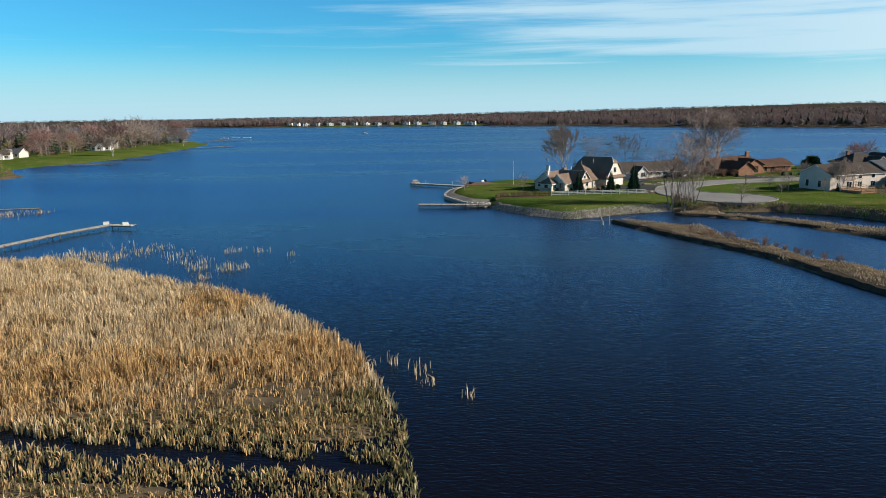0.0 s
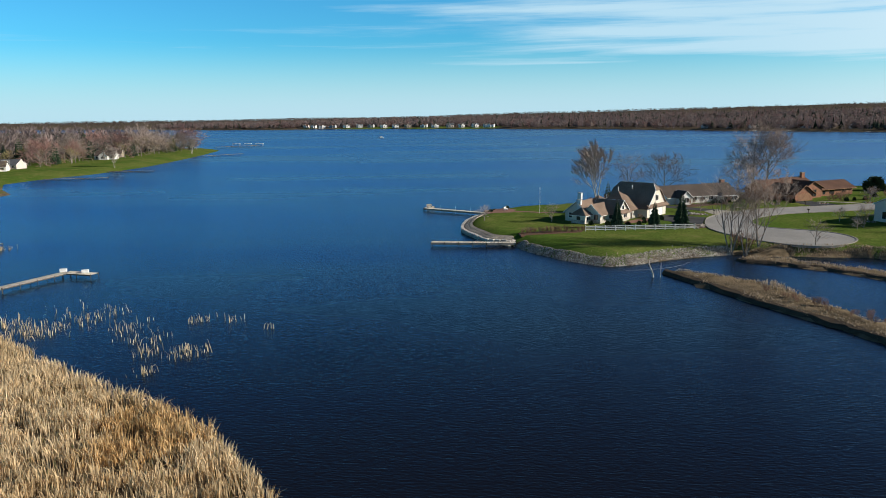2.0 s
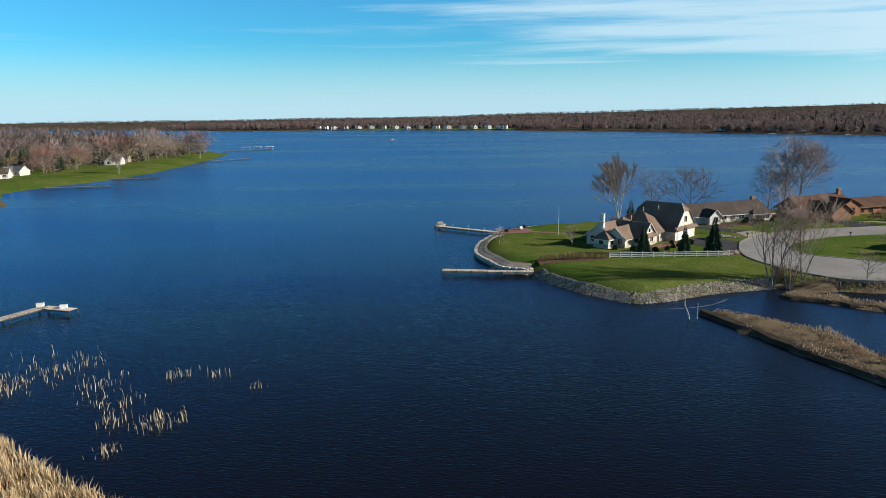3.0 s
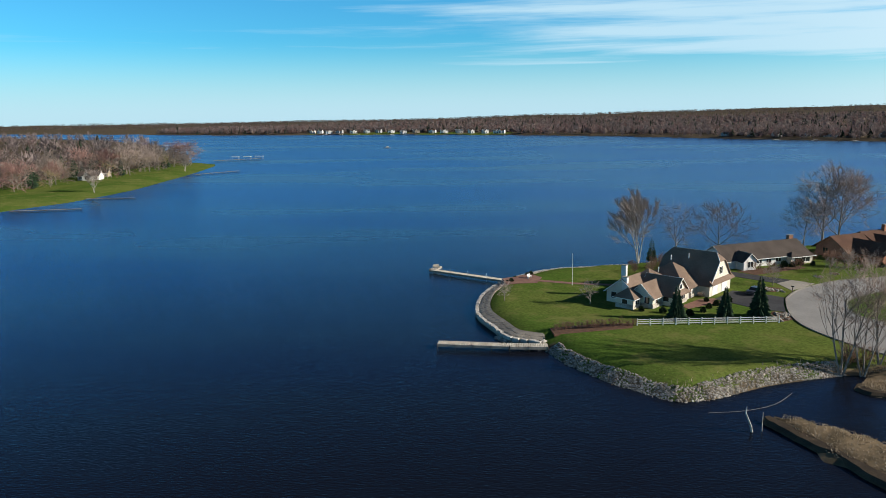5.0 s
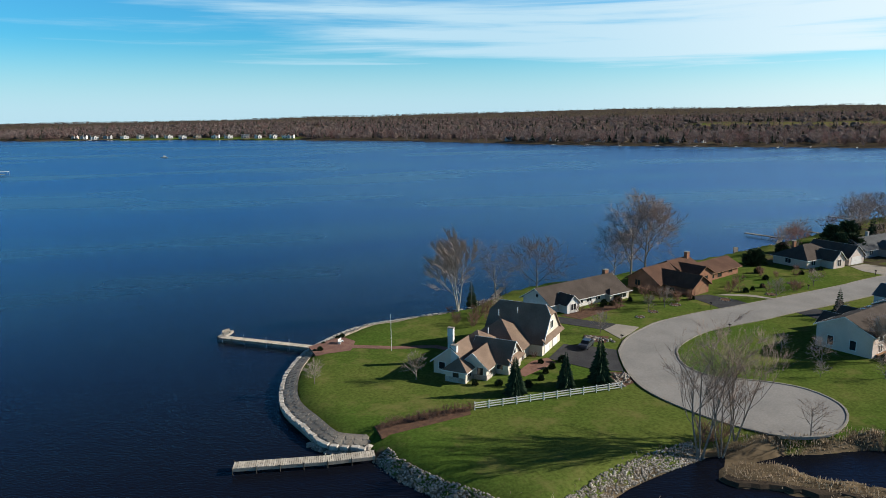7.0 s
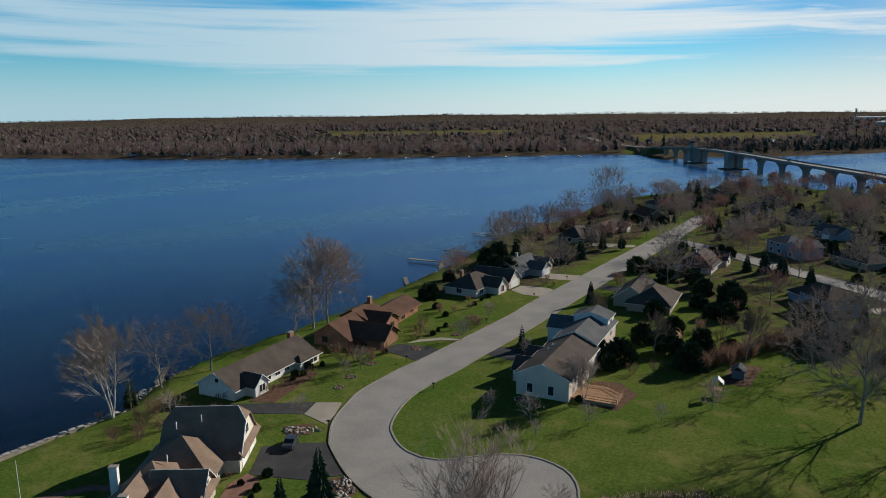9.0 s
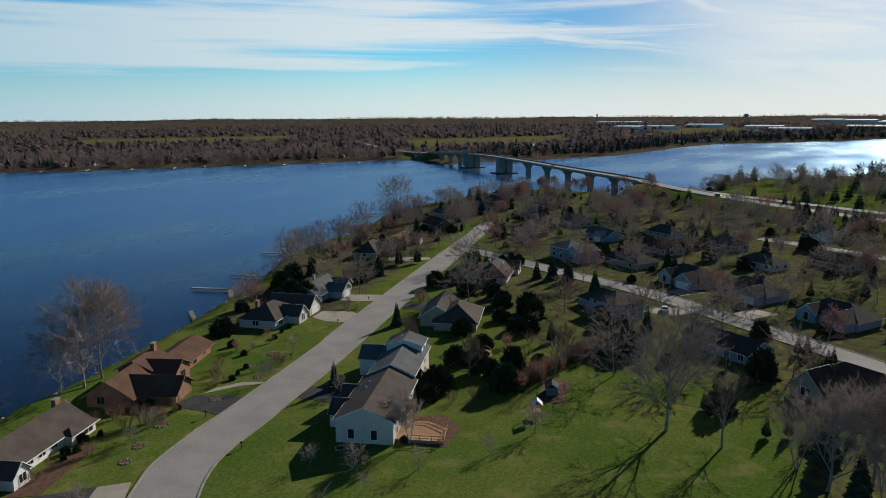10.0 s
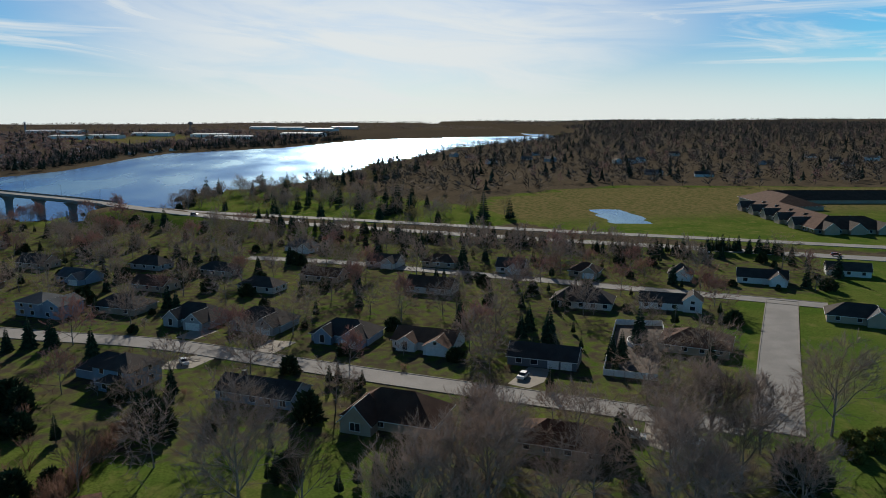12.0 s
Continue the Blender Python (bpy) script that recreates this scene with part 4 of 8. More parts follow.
KINDS = dict(
    big=tree_kind("bare_tree", "large leafless grey maple on the lawn", "trunk", "twig_mid", seed=1, height=20, fork=0.18, lean=0.8, up=0.35, kids=6, twigs=24, twig_len=0.085, wide=1.05, tw=0.0011),
    broad=tree_kind("bare_tree", "broad leafless tree with a grey trunk", "trunk", "twig_mid", seed=2, height=16, fork=0.2, lean=0.9, up=0.28, kids=5, twigs=18, twig_len=0.085, wide=1.12, tw=0.0013),
    tall=tree_kind("bare_tree", "tall leafless tree with upswept limbs", "trunk", "twig", seed=3, height=20, fork=0.25, lean=0.62, up=0.5, kids=5, twigs=13, wide=0.95),
    birch=tree_kind("birch_tree", "tall pale-barked leafless birch by the water", "birchbark", "twig_pale", seed=4, height=18, stems=3, wide=0.92, fork=0.22, lean=0.46, up=0.4, kids=4, twigs=26, twig_len=0.085, tw=0.0010),
    multi=tree_kind("bare_tree", "leafless tree with several grey stems", "trunk", "twig_mid", seed=5, height=17, stems=3, fork=0.25, lean=0.55, up=0.4, kids=3, twigs=13, twig_len=0.085, tw=0.0011),
    small=tree_kind("ornamental_tree", "small leafless ornamental tree on the lawn", "trunk", "twig_pale", seed=6, height=5, fork=0.22, lean=0.85, up=0.3, kids=6, twigs=13, levels=3, twig_len=0.15, tw=0.0024),
    red=tree_kind("maple_tree", "leafless maple with reddish spring buds", "trunk", "twig_red", seed=8, height=14, fork=0.2, lean=0.75, up=0.42, kids=5, twigs=15, twig_len=0.09, tw=0.0024),
    yellow=tree_kind("willow_tree", "bare willow with yellow spring twigs", "trunk", "twig_yellow", seed=9, height=13, fork=0.15, lean=0.9, up=0.1, kids=4, twigs=8, twig_len=0.12, wide=1.1, tw=0.003),
    lite=tree_kind("bare_tree", "leafless garden tree among the houses", "trunk", "twig_mid", seed=10, height=14, fork=0.2, lean=0.95, up=0.33, kids=4, twigs=14, twig_len=0.12, wide=1.22, tw=0.0036, sides=(5, 3, 3)),
    lite_red=tree_kind("maple_tree", "leafless garden maple with reddish buds", "trunk", "twig_red", seed=16, height=13, fork=0.2, lean=0.88, up=0.4, kids=4, twigs=14, twig_len=0.12, wide=1.18, tw=0.0036, sides=(5, 3, 3)),
    spruce=conifer_tree(11, 8.0, 4.6, 15, 14, "spruce_tree", "dark green spruce on the lawn", "conifer"),
    fine_spruce=conifer_tree(21, 8.0, 4.4, 30, 20, "spruce_tree", "full dark green spruce beside a white fence", "conifer", blade=0.6),
    pine=conifer_tree(12, 13.0, 6.5, 15, 11, "pine_tree", "tall dark green open-crowned pine", "conifer", droop=0.05),
    cedar=conifer_tree(13, 6.0, 2.6, 13, 12, "cedar_tree", "narrow dark green cedar tree", "cedar", droop=-0.35),
    roundbush=tuft_shrub(14, 3.6, 3.4, 620, "evergreen_bush", "clipped dark evergreen bush", "cedar"),
    springbush=tuft_shrub(19, 3.4, 2.6, 700, "spring_bush", "yellow-green budding bush on rough ground", "spring"),
    barebush=tree_kind("bare_bush", "leafless brown garden bush", "shrub", "shrub", seed=15, height=2.2, stems=5, fork=0.1, lean=0.6, up=0.5, kids=3, twigs=12, levels=2, thick=0.03, twig_len=0.28, tw=0.006, sides=(4, 3, 3)),
)
TREE_SPOTS = []


def plant(kind, x, y, height, turn=None, z=None, group=""):
    proto, h = KINDS[kind]
    s = height / h
    if z is None:
        z = float(land_height(np.array([float(x)]), np.array([float(y)]))[0])
    turn = rnd.uniform(0, 360) if turn is None else turn
    ob = copy_thing(proto, Matrix.Translation((x, y, z)) @ Matrix.Rotation(radians(turn), 4, "Z") @ Matrix.Diagonal((s * rnd.uniform(0.92, 1.08), s * rnd.uniform(0.92, 1.08), s, 1)))
    if group:
        tagged(ob, group=group)
    TREE_SPOTS.append((x, y))
    return ob


# trees that stand out, by kind: place and height
for x, y, h in ((61.5, 235.8, 19.5),):
    plant("birch", x, y, h)
for x, y, h in ((76.5, 161, 19.5), (79.5, 160.5, 15), (82.5, 161.8, 17)):
    plant("multi", x, y, h, group="trees beside the turning circle")
plant("barebush", 80, 162.2, 3.6)
plant("barebush", 78.2, 162.6, 4.4)
plant("barebush", 82, 163, 3.0)
for x, y, h in ((117.4, 257.0, 22.5), (122.8, 258.5, 22), (155.4, 142.3, 22), (149.3, 103, 19), (156.8, 46.5, 16), (160.4, 27.4, 20), (145.5, 115.8, 17), (157.6, 64, 19)):
    plant("big", x, y, h)
for x, y, h in ((73.5, 244, 14.8), (85.2, 246.6, 14.5), (112.8, 258.3, 13), (170, 98, 14), (163, 82, 15)):
    plant("broad", x, y, h)
for x, y, h in ((153.2, 132.3, 14), (166, 205, 11), (172, 170, 12), (163, 187, 10), (157.9, 57.2, 17), (179, 93, 14)):
    plant("tall", x, y, h)
for x, y, h in ((25.9, 198.6, 5.0), (43.2, 195.6, 6.0), (114.8, 182.4, 6.5), (86, 211.5, 5.5), (93, 159.2, 7.0), (113.5, 191, 4.5), (121, 174.5, 5), (131.5, 166.5, 4), (143, 163, 6.5), (111, 178, 3.5), (69, 228, 6),
                (104, 223.5, 4.5), (109, 225, 6), (139, 224.5, 6.0), (156.6, 232.5, 5.5), (131, 186.5, 8.5), (134.5, 186, 8), (205, 222, 6), (141, 206, 5)):
    plant("small", x, y, h)
for x, y, h in ((73.4, 185.9, 8.4), (66.8, 185.2, 6.6), (57.8, 185, 6.8), (188, 222.5, 7.0)):
    plant("fine_spruce", x, y, h)
plant("pine", 142.8, 208.9, 6.5)
# garden bushes beside the lake houses, the street and the gardens behind
for x, y, h in ((76, 224.5, 2.6), (79, 229, 2.2), (71.5, 226, 3.4), (66, 224, 3.6), (61.5, 223, 3.8), (58.5, 226, 3.2), (106.5, 238, 3.0), (110, 236.5, 3.4), (113.5, 234, 3.0), (108.5, 231, 5.2), (111, 229.5, 4.6), (114, 228, 3.6),
                (131.5, 232.5, 2.4), (134, 235, 3.0), (137, 238, 2.6), (140, 240.5, 3.2), (151, 246, 3.2), (154, 243.5, 2.2), (165, 249, 2.2), (148.5, 229.5, 3.6), (151, 231, 3.0), (196, 246, 3.4), (220, 266, 4.0), (226, 268, 4.4),
                (232, 262, 3.6), (240, 266, 4.2), (247, 276, 4.6), (251, 271, 4.0), (152, 180, 3.4), (148, 183, 3.0), (178, 184, 4.4), (182, 181, 4.2), (186, 188, 3.8), (191, 184, 4.2), (176, 198, 3.0), (208, 190, 4.0), (224, 197, 4.4)):
    plant("barebush", x, y, h)
for x, y, h in ((101, 233, 1.6), (96.5, 231.2, 1.4), (117.5, 236, 1.5), (119, 229.5, 1.2), (149.5, 242, 1.4), (153, 249.5, 1.8), (158.5, 259, 4.8), (163, 244.5, 1.2), (147, 188, 3.4), (150, 193, 4.6), (146, 193.5, 3.2), (168, 193, 4.8), (180, 192, 4.2), (163, 178, 4.4),
                (176, 175.5, 3.2), (200, 188, 4.6), (206, 199, 3.8), (222, 207, 3.6), (229, 212, 4.4), (236, 217, 4.0), (240, 222, 3.4), (262, 236, 3.2), (278, 232, 3.4), (280, 226, 4.0), (286, 232, 3.2)):
    plant("roundbush", x, y, h)
plant("cedar", 65.5, 238.2, 7.0)
plant("broad", 357, 332, 25)
plant("broad", 302.6, 315.5, 18)
plant("spruce", 432.7, 320.5, 14)
for x, y, h in ((246, 312, 13), (258, 315, 12), (231, 300, 13), (275, 320, 12), (345, 325, 14), (380, 340, 12)):
    plant("broad", x, y, h)
for x, y, h in ((152.5, 189, 5.5), (159.4, 176.5, 5.8), (166, 185, 5), (216.6, 195, 6.5), (213, 192, 5.5), (189.5, 203, 4.5), (144.6, 47.6, 7.5), (171.4, 180, 5.5), (196, 262.5, 7), (203, 278, 7), (212, 281, 7.5), (168.3, 134.8, 5), (192.8, 130, 6.5), (194, 160, 6), (199, 163, 7), (160, 259.5, 4.6), (190, 268, 5), (200, 271, 5.5), (195, 262, 4),
                (214, 172, 4.5), (220, 205, 5), (228, 222, 6), (233, 236, 5.5), (238, 233, 5)):
    plant("roundbush", x, y, h)
for x, y, h in ((270, 242, 8.5), (273, 240.4, 9), (275, 243, 7.5), (263, 262, 8), (256, 266, 9), (258.5, 268, 8), (287, 284, 9), (281, 280, 8), (204.5, 119, 4.0), (207, 117.5, 4.4), (209.5, 116.4, 4.6), (212, 122, 6), (213, 124, 5.4), (298, 196, 6), (302, 200, 6.5), (168.5, 138, 4), (172, 136.5, 4.6), (175.5, 134, 4.4), (161, 126, 4.5),
                (163, 122.5, 5), (165, 119, 5), (167, 116, 5.2), (169, 112.5, 5), (171, 109, 4.8)):
    plant("cedar", x, y, h)
for x, y, h in ((98, 227, 3.4), (118, 229, 3.2), (135, 233, 2.6), (142, 231.5, 2.2), (160, 243, 2.6), (166, 240, 2.0), (197, 243, 2.4), (73, 222.5, 2.0), (88, 226.5, 2.6), (92, 228, 2.4), (67, 200.5, 1.6), (60.5, 240, 2.6),
                (64, 228, 4.0), (67, 231, 4.2), (70, 233, 3.6), (215, 231, 4.2), (212, 229, 4.4), (218, 234, 4.0)):
    plant("barebush", x, y, h)
for x, y, h in ((455, 300, 15), (300, 108, 13), (280, 96, 12), (330, 150, 12), (520, 235, 12), (226, 118, 10)):
    plant("red", x, y, h)
plant("yellow", 622, 92, 17)
for x, y, h in ((154, 29, 3.4), (152.5, 24.5, 2.8), (155.5, 20.5, 3.0), (150, 31, 2.2), (157, 25, 2.4), (149.5, 21, 2.4)):
    plant("springbush", x, y, h)
for x, y, h in ((66.2, 192.6, 1.0), (68.2, 194.6, 1.1), (67.2, 197.6, 0.9), (64.2, 189.8, 1.0), (71.4, 197.3, 1.3), (56.4, 189.4, 1.1), (52.5, 190.6, 1.0), (49.5, 193.8, 1.1), (61, 187.6, 1.2),
                (104, 232.4, 1.1), (98, 230.2, 1.2), (95, 229.4, 0.9), (136, 232, 1.2), (139, 233.4, 1.0), (143, 234.8, 1.1), (172, 247.5, 1.1), (168, 246.6, 1.0), (128.4, 182, 1.2), (133, 193.5, 1.3), (146, 189, 1.4)):
    plant("roundbush", x, y, h)

# tall russet brush along the crest of the low bank
for i in range(26):
    t = (i + rnd.random()) / 26
    plant("barebush", 70.5 + 14 * t + rnd.uniform(-1.2, 1.2), 127 - 31 * t + rnd.uniform(-1.2, 1.2), rnd.uniform(0.8, 1.7), group="russet brush on the low bank")
# hedge of bare shrubs along the garden
for i in range(48):
    t = i / 47
    plant("barebush", 158 + 40 * t + rnd.uniform(-0.8, 0.8), 175.8 - 9 * t + rnd.uniform(-1.8, 1.8), rnd.uniform(3.4, 4.8), group="bare hedge across the gardens")
for i in range(15):
    t = i / 14
    plant("barebush", 34.5 + 14.5 * t + rnd.uniform(-0.3, 0.3), 177.8 + 3.2 * t + rnd.uniform(-0.4, 0.4), rnd.uniform(1.5, 2.0), group="russet shrub bed by the fence")

# ---- far woods: many small trees, too many to count ----


def shard_trees(seed, spots, heights, widths, blades, lean_up=1.0):
    """Bare crowns as fans of slim blades on a thin trunk, for woods seen from far off."""
    g = np.random.default_rng(seed)
    n = len(spots)
    rep = np.repeat(np.arange(n), blades)
    t = g.random(n * blades)
    a = g.random(n * blades) * 2 * np.pi
    h, w = heights[rep], widths[rep]
    z0 = h * (0.04 + 0.68 * t)
    prof = np.sqrt(np.clip(1 - (1.7 * t - 0.75) ** 2, 0.05, 1))
    out = w * 0.5 * prof * np.sqrt(g.random(n * blades))
    bx, by = np.cos(a) * out * 0.45, np.sin(a) * out * 0.45
    length = h * (0.10 + 0.15 * g.random(n * blades))
    dx, dy = np.cos(a) * out * 0.8, np.sin(a) * out * 0.8
    turn = g.random(n * blades) * np.pi
    half = w * (0.020 + 0.036 * g.random(n * blades))
    sx, sy = np.cos(turn) * half, np.sin(turn) * half
    base = spots[rep]
    v = np.empty((n * blades, 3, 3))
    v[:, 0] = base + np.stack([bx + sx, by + sy, z0], -1)
    v[:, 1] = base + np.stack([bx - sx, by - sy, z0 + 0.1 * length], -1)
    v[:, 2] = base + np.stack([bx + dx, by + dy, z0 + length * lean_up], -1)
    tv = np.empty((n, 3, 3))
    tw = np.stack([heights * 0.018, heights * 0, heights * 0], -1)
    tv[:, 0], tv[:, 1] = spots + tw, spots - tw
    tv[:, 2] = spots + np.stack([heights * 0, heights * 0, heights * 0.8], -1)
    v = np.concatenate([v.reshape(-1, 3), tv.reshape(-1, 3)])
    return v, np.arange(len(v)).reshape(-1, 3)


def cone_trees(seed, spots, heights, widths, blades):
    g = np.random.default_rng(seed)
    n = len(spots)
    rep = np.repeat(np.arange(n), blades)
    t = np.tile((np.arange(blades) + 0.5) / blades, n)
    a = g.random(n * blades) * 2 * np.pi
    h, w = heights[rep], widths[rep]
    r = w * 0.5 * (1 - t) * (0.75 + 0.5 * g.random(n * blades)) + 0.1
    z = h * (0.05 + 0.9 * t)
    c, s = np.cos(a), np.sin(a)
    half = r * 0.55
    base = spots[rep]
    v = np.empty((n * blades, 3, 3))
    v[:, 0] = base + np.stack([c * r - s * half, s * r + c * half, z - 0.04 * h], -1)
    v[:, 1] = base + np.stack([c * r + s * half, s * r - c * half, z - 0.04 * h], -1)
    v[:, 2] = base + np.stack([c * r * 0.1, s * r * 0.1, z + 0.22 * h], -1)
    return v.reshape(-1, 3), np.arange(n * blades * 3).reshape(-1, 3)


def scatter(seed, poly, count, keep_out=(), margin=0.0):
    g = np.random.default_rng(seed)
    xs, ys = [p[0] for p in poly], [p[1] for p in poly]
    px = g.uniform(min(xs), max(xs), count * 6)
    py = g.uniform(min(ys), max(ys), count * 6)
    ok = signed(px, py, poly) > margin
    for other, m in keep_out:
        ok &= signed(px, py, other) < -m
    px, py = px[ok][:count], py[ok][:count]
    z = land_height(px, py)
    keep = z > 0.3
    return np.stack([px, py, z], -1)[keep]


def woods(name, seed, polys, keep_out, heights, widths, blades, mat, label, cone=False):
    g = np.random.default_rng(seed)
    spots = np.concatenate([scatter(seed + i, p, c, keep_out, m) for i, (p, c, m) in enumerate(polys)])
    h = g.uniform(*heights, len(spots))
    w = g.uniform(*widths, len(spots))
    v, f = (cone_trees if cone else shard_trees)(seed, spots, h, w, blades)
    return tagged(new(name, array_mesh(name, v, f, M[mat])), label, "woods", kind="stuff")


NORTH_EDGE = [(-900, 2000), (-600, 1780), (-385, 1695), (-150, 1600), (60, 1450), (247, 1285), (345, 1135), (455, 985), (560, 885), (735, 748), (830, 704), (868, 650), (860, 620),
              (960, 650), (1010, 760), (880, 900), (740, 1020), (620, 1180), (480, 1400), (250, 1640), (-100, 1850), (-500, 2050), (-900, 2300)]
NORTH_MID = [(-900, 2300), (-500, 2050), (-100, 1850), (250, 1640), (480, 1400), (620, 1180), (740, 1020), (880, 900), (1010, 760), (960, 650), (868, 610), (840, 575), (890, 550), (906, 500), (992, 470), (1075, 428), (1220, 408), (1400, 394), (1586, 362),
             (1804, 140), (2397, -110), (2900, 300), (2600, 1300), (2000, 2000), (1000, 2600), (-300, 3000)]
NORTH_BACK = [(-3400, 3600), (-900, 2400), (-300, 3000), (1000, 2600), (2000, 2000), (2600, 1300), (2900, 300), (2750, -800), (4600, -700), (4300, 1200), (3300, 3000), (1500, 4200), (-800, 4700)]
BAY_NORTH = [(890, 552), (904, 498), (992, 468), (1075, 426), (1220, 406), (1400, 392), (1586, 356), (1804, 132), (2397, -126), (2450, 0), (1900, 330), (1640, 470), (1300, 560), (1000, 640)]
WEST_WOOD = [(-320, 330), (-265, 420), (-252, 520), (-246, 640), (-262, 700), (-420, 1000), (-700, 1350), (-1500, 1800), (-1500, 700), (-500, 300)]
SOUTH_WOOD = [(740, 140), (835, 92), (999, 22), (1085, 0), (1400, -160), (1655, -265), (2045, -640), (2760, -960), (3600, -1500), (2600, -2600), (1000, -1800), (560, -640), (600, -330), (655, -180), (650, -105), (600, -50), (640, 40)]
SOUTH_BACK = [(2760, -960), (4700, -900), (4200, -2600), (2600, -4000), (900, -3600), (300, -1500), (560, -640), (1000, -1800), (2600, -2600), (3600, -1500)]
fields = [(p, 5) for p in MEADOWS_NORTH]


def dome_trees(seed, spots, heights, widths):
    """Bare crowns far off, as uneven faceted domes of three rings and a tip."""
    g = np.random.default_rng(seed)
    n, k = len(spots), 6
    rings = ((0.10, 0.72), (0.46, 1.0), (0.80, 0.62))
    v = np.empty((n, 3 * k + 1, 3))
    spin = g.random(n) * 6.28
    for r, (up, out) in enumerate(rings):
        for q in range(k):
            a = spin + 6.2832 * (q + 0.5 * r) / k + g.normal(0, 0.22, n)
            rad = widths / 2 * out * g.uniform(0.66, 1.22, n)
            v[:, r * k + q] = spots + np.stack([np.cos(a) * rad, np.sin(a) * rad, heights * (up + g.normal(0, 0.07, n))], -1)
    v[:, 3 * k] = spots + np.stack([g.normal(0, 0.08, n) * widths, g.normal(0, 0.08, n) * widths, heights], -1)
    tri = []
    for r in range(2):
        for q in range(k):
            a, b = r * k + q, r * k + (q + 1) % k
            tri += [(a, b, a + k), (b, b + k, a + k)]
    tri += [(2 * k + q, 2 * k + (q + 1) % k, 3 * k) for q in range(k)]
    f = (np.arange(n) * (3 * k + 1))[:, None, None] + np.array(tri)[None]
    return v.reshape(-1, 3), f.reshape(-1, 3)


def canopy(name, seed, polys, heights, widths, mat, label):
    g = np.random.default_rng(seed)
    spots = np.concatenate([scatter(seed + i, p, c, fields, m) for i, (p, c, m) in enumerate(polys)])
    v, f = dome_trees(seed, spots, g.uniform(*heights, len(spots)), g.uniform(*widths, len(spots)))
    return tagged(new(name, array_mesh(name, v, f, M[mat])), label, "woods", kind="stuff")


woods("far_woods", 21, [(NORTH_EDGE, 2600, 6), (NORTH_EDGE, 10, 6)], fields, (11, 18), (9, 15), 38, "wood_pale", "bare brown woods along the far shore")
woods("far_woods", 26, [(WEST_WOOD, 1000, 4)], fields, (16, 24), (11, 17), 40, "wood_pale", "tall bare woods behind the west lawn")
woods("far_woods", 31, [(NORTH_EDGE, 1300, 10), (WEST_WOOD, 200, 4), (SOUTH_WOOD, 500, 12)], fields, (11, 17), (10, 16), 34, "wood_far_red", "reddish budding woods along the far shore")
woods("far_woods", 64, [(BAY_NORTH, 600, 8)], fields, (10, 17), (12, 20), 30, "wood_backlit", "bare woods along the bay in a darkened backlit colour")
woods("far_woods", 41, [(NORTH_MID, 4200, 30)], fields, (11, 18), (11, 20), 24, "wood_pale", "bare grey-brown woods inland")
woods("far_woods", 45, [(NORTH_MID, 2600, 30)], fields, (11, 18), (11, 20), 22, "wood_far_red", "reddish budding crowns inland")
canopy("far_woods", 48, [(NORTH_MID, 2600, 40), (NORTH_EDGE, 700, 25)], (5, 10), (10, 18), "wood_far", "low bare undergrowth inland")
woods("far_woods", 51, [(NORTH_BACK, 6500, 20)], fields, (10, 15), (18, 32), 20, "wood_far", "bare woods on far hills north of the lake")
woods("far_woods", 58, [(SOUTH_BACK, 3200, 20)], fields, (10, 15), (18, 32), 20, "wood_backlit", "woods on far hills south of the bay in a darkened backlit colour")
woods("far_woods", 61, [(SOUTH_WOOD, 6200, 8)], fields, (11, 19), (12, 22), 26, "wood_backlit", "bare woods south of the bay")
woods("far_conifers", 71, [(NORTH_EDGE, 420, 10), (NORTH_MID, 1100, 30), (WEST_WOOD, 200, 5), (SOUTH_WOOD, 900, 12), (BAY_NORTH, 420, 8)], fields, (10, 16), (6.5, 10), 26, "fir_far", "dark conifers among bare woods", cone=True)

# ---- houses ----


def side_frame(block, side):
    """Start corner, direction along and outward normal of a wall of a block."""
    x0, x1, y0, y1 = block
    return {"s": (Vector((x0, y0, 0)), Vector((1, 0, 0)), Vector((0, -1, 0)), x1 - x0),
            "n": (Vector((x1, y1, 0)), Vector((-1, 0, 0)), Vector((0, 1, 0)), x1 - x0),
            "e": (Vector((x1, y0, 0)), Vector((0, 1, 0)), Vector((1, 0, 0)), y1 - y0),
            "w": (Vector((x0, y1, 0)), Vector((0, -1, 0)), Vector((-1, 0, 0)), y1 - y0)}[side]


def oriented(b, o, d, n, u0, u1, z0, z1, t0, t1):
    """A box on a wall: along u0..u1, up z0..z1, from t0 to t1 out of the wall."""
    up = Vector((0, 0, 1))
    c = [o + d * u + n * t + up * z for z in (z0, z1) for t in (t0, t1) for u in (u0, u1)]
    b.add(c, [(0, 1, 3, 2), (4, 6, 7, 5), (0, 4, 5, 1), (2, 3, 7, 6), (0, 2, 6, 4), (1, 5, 7, 3)])


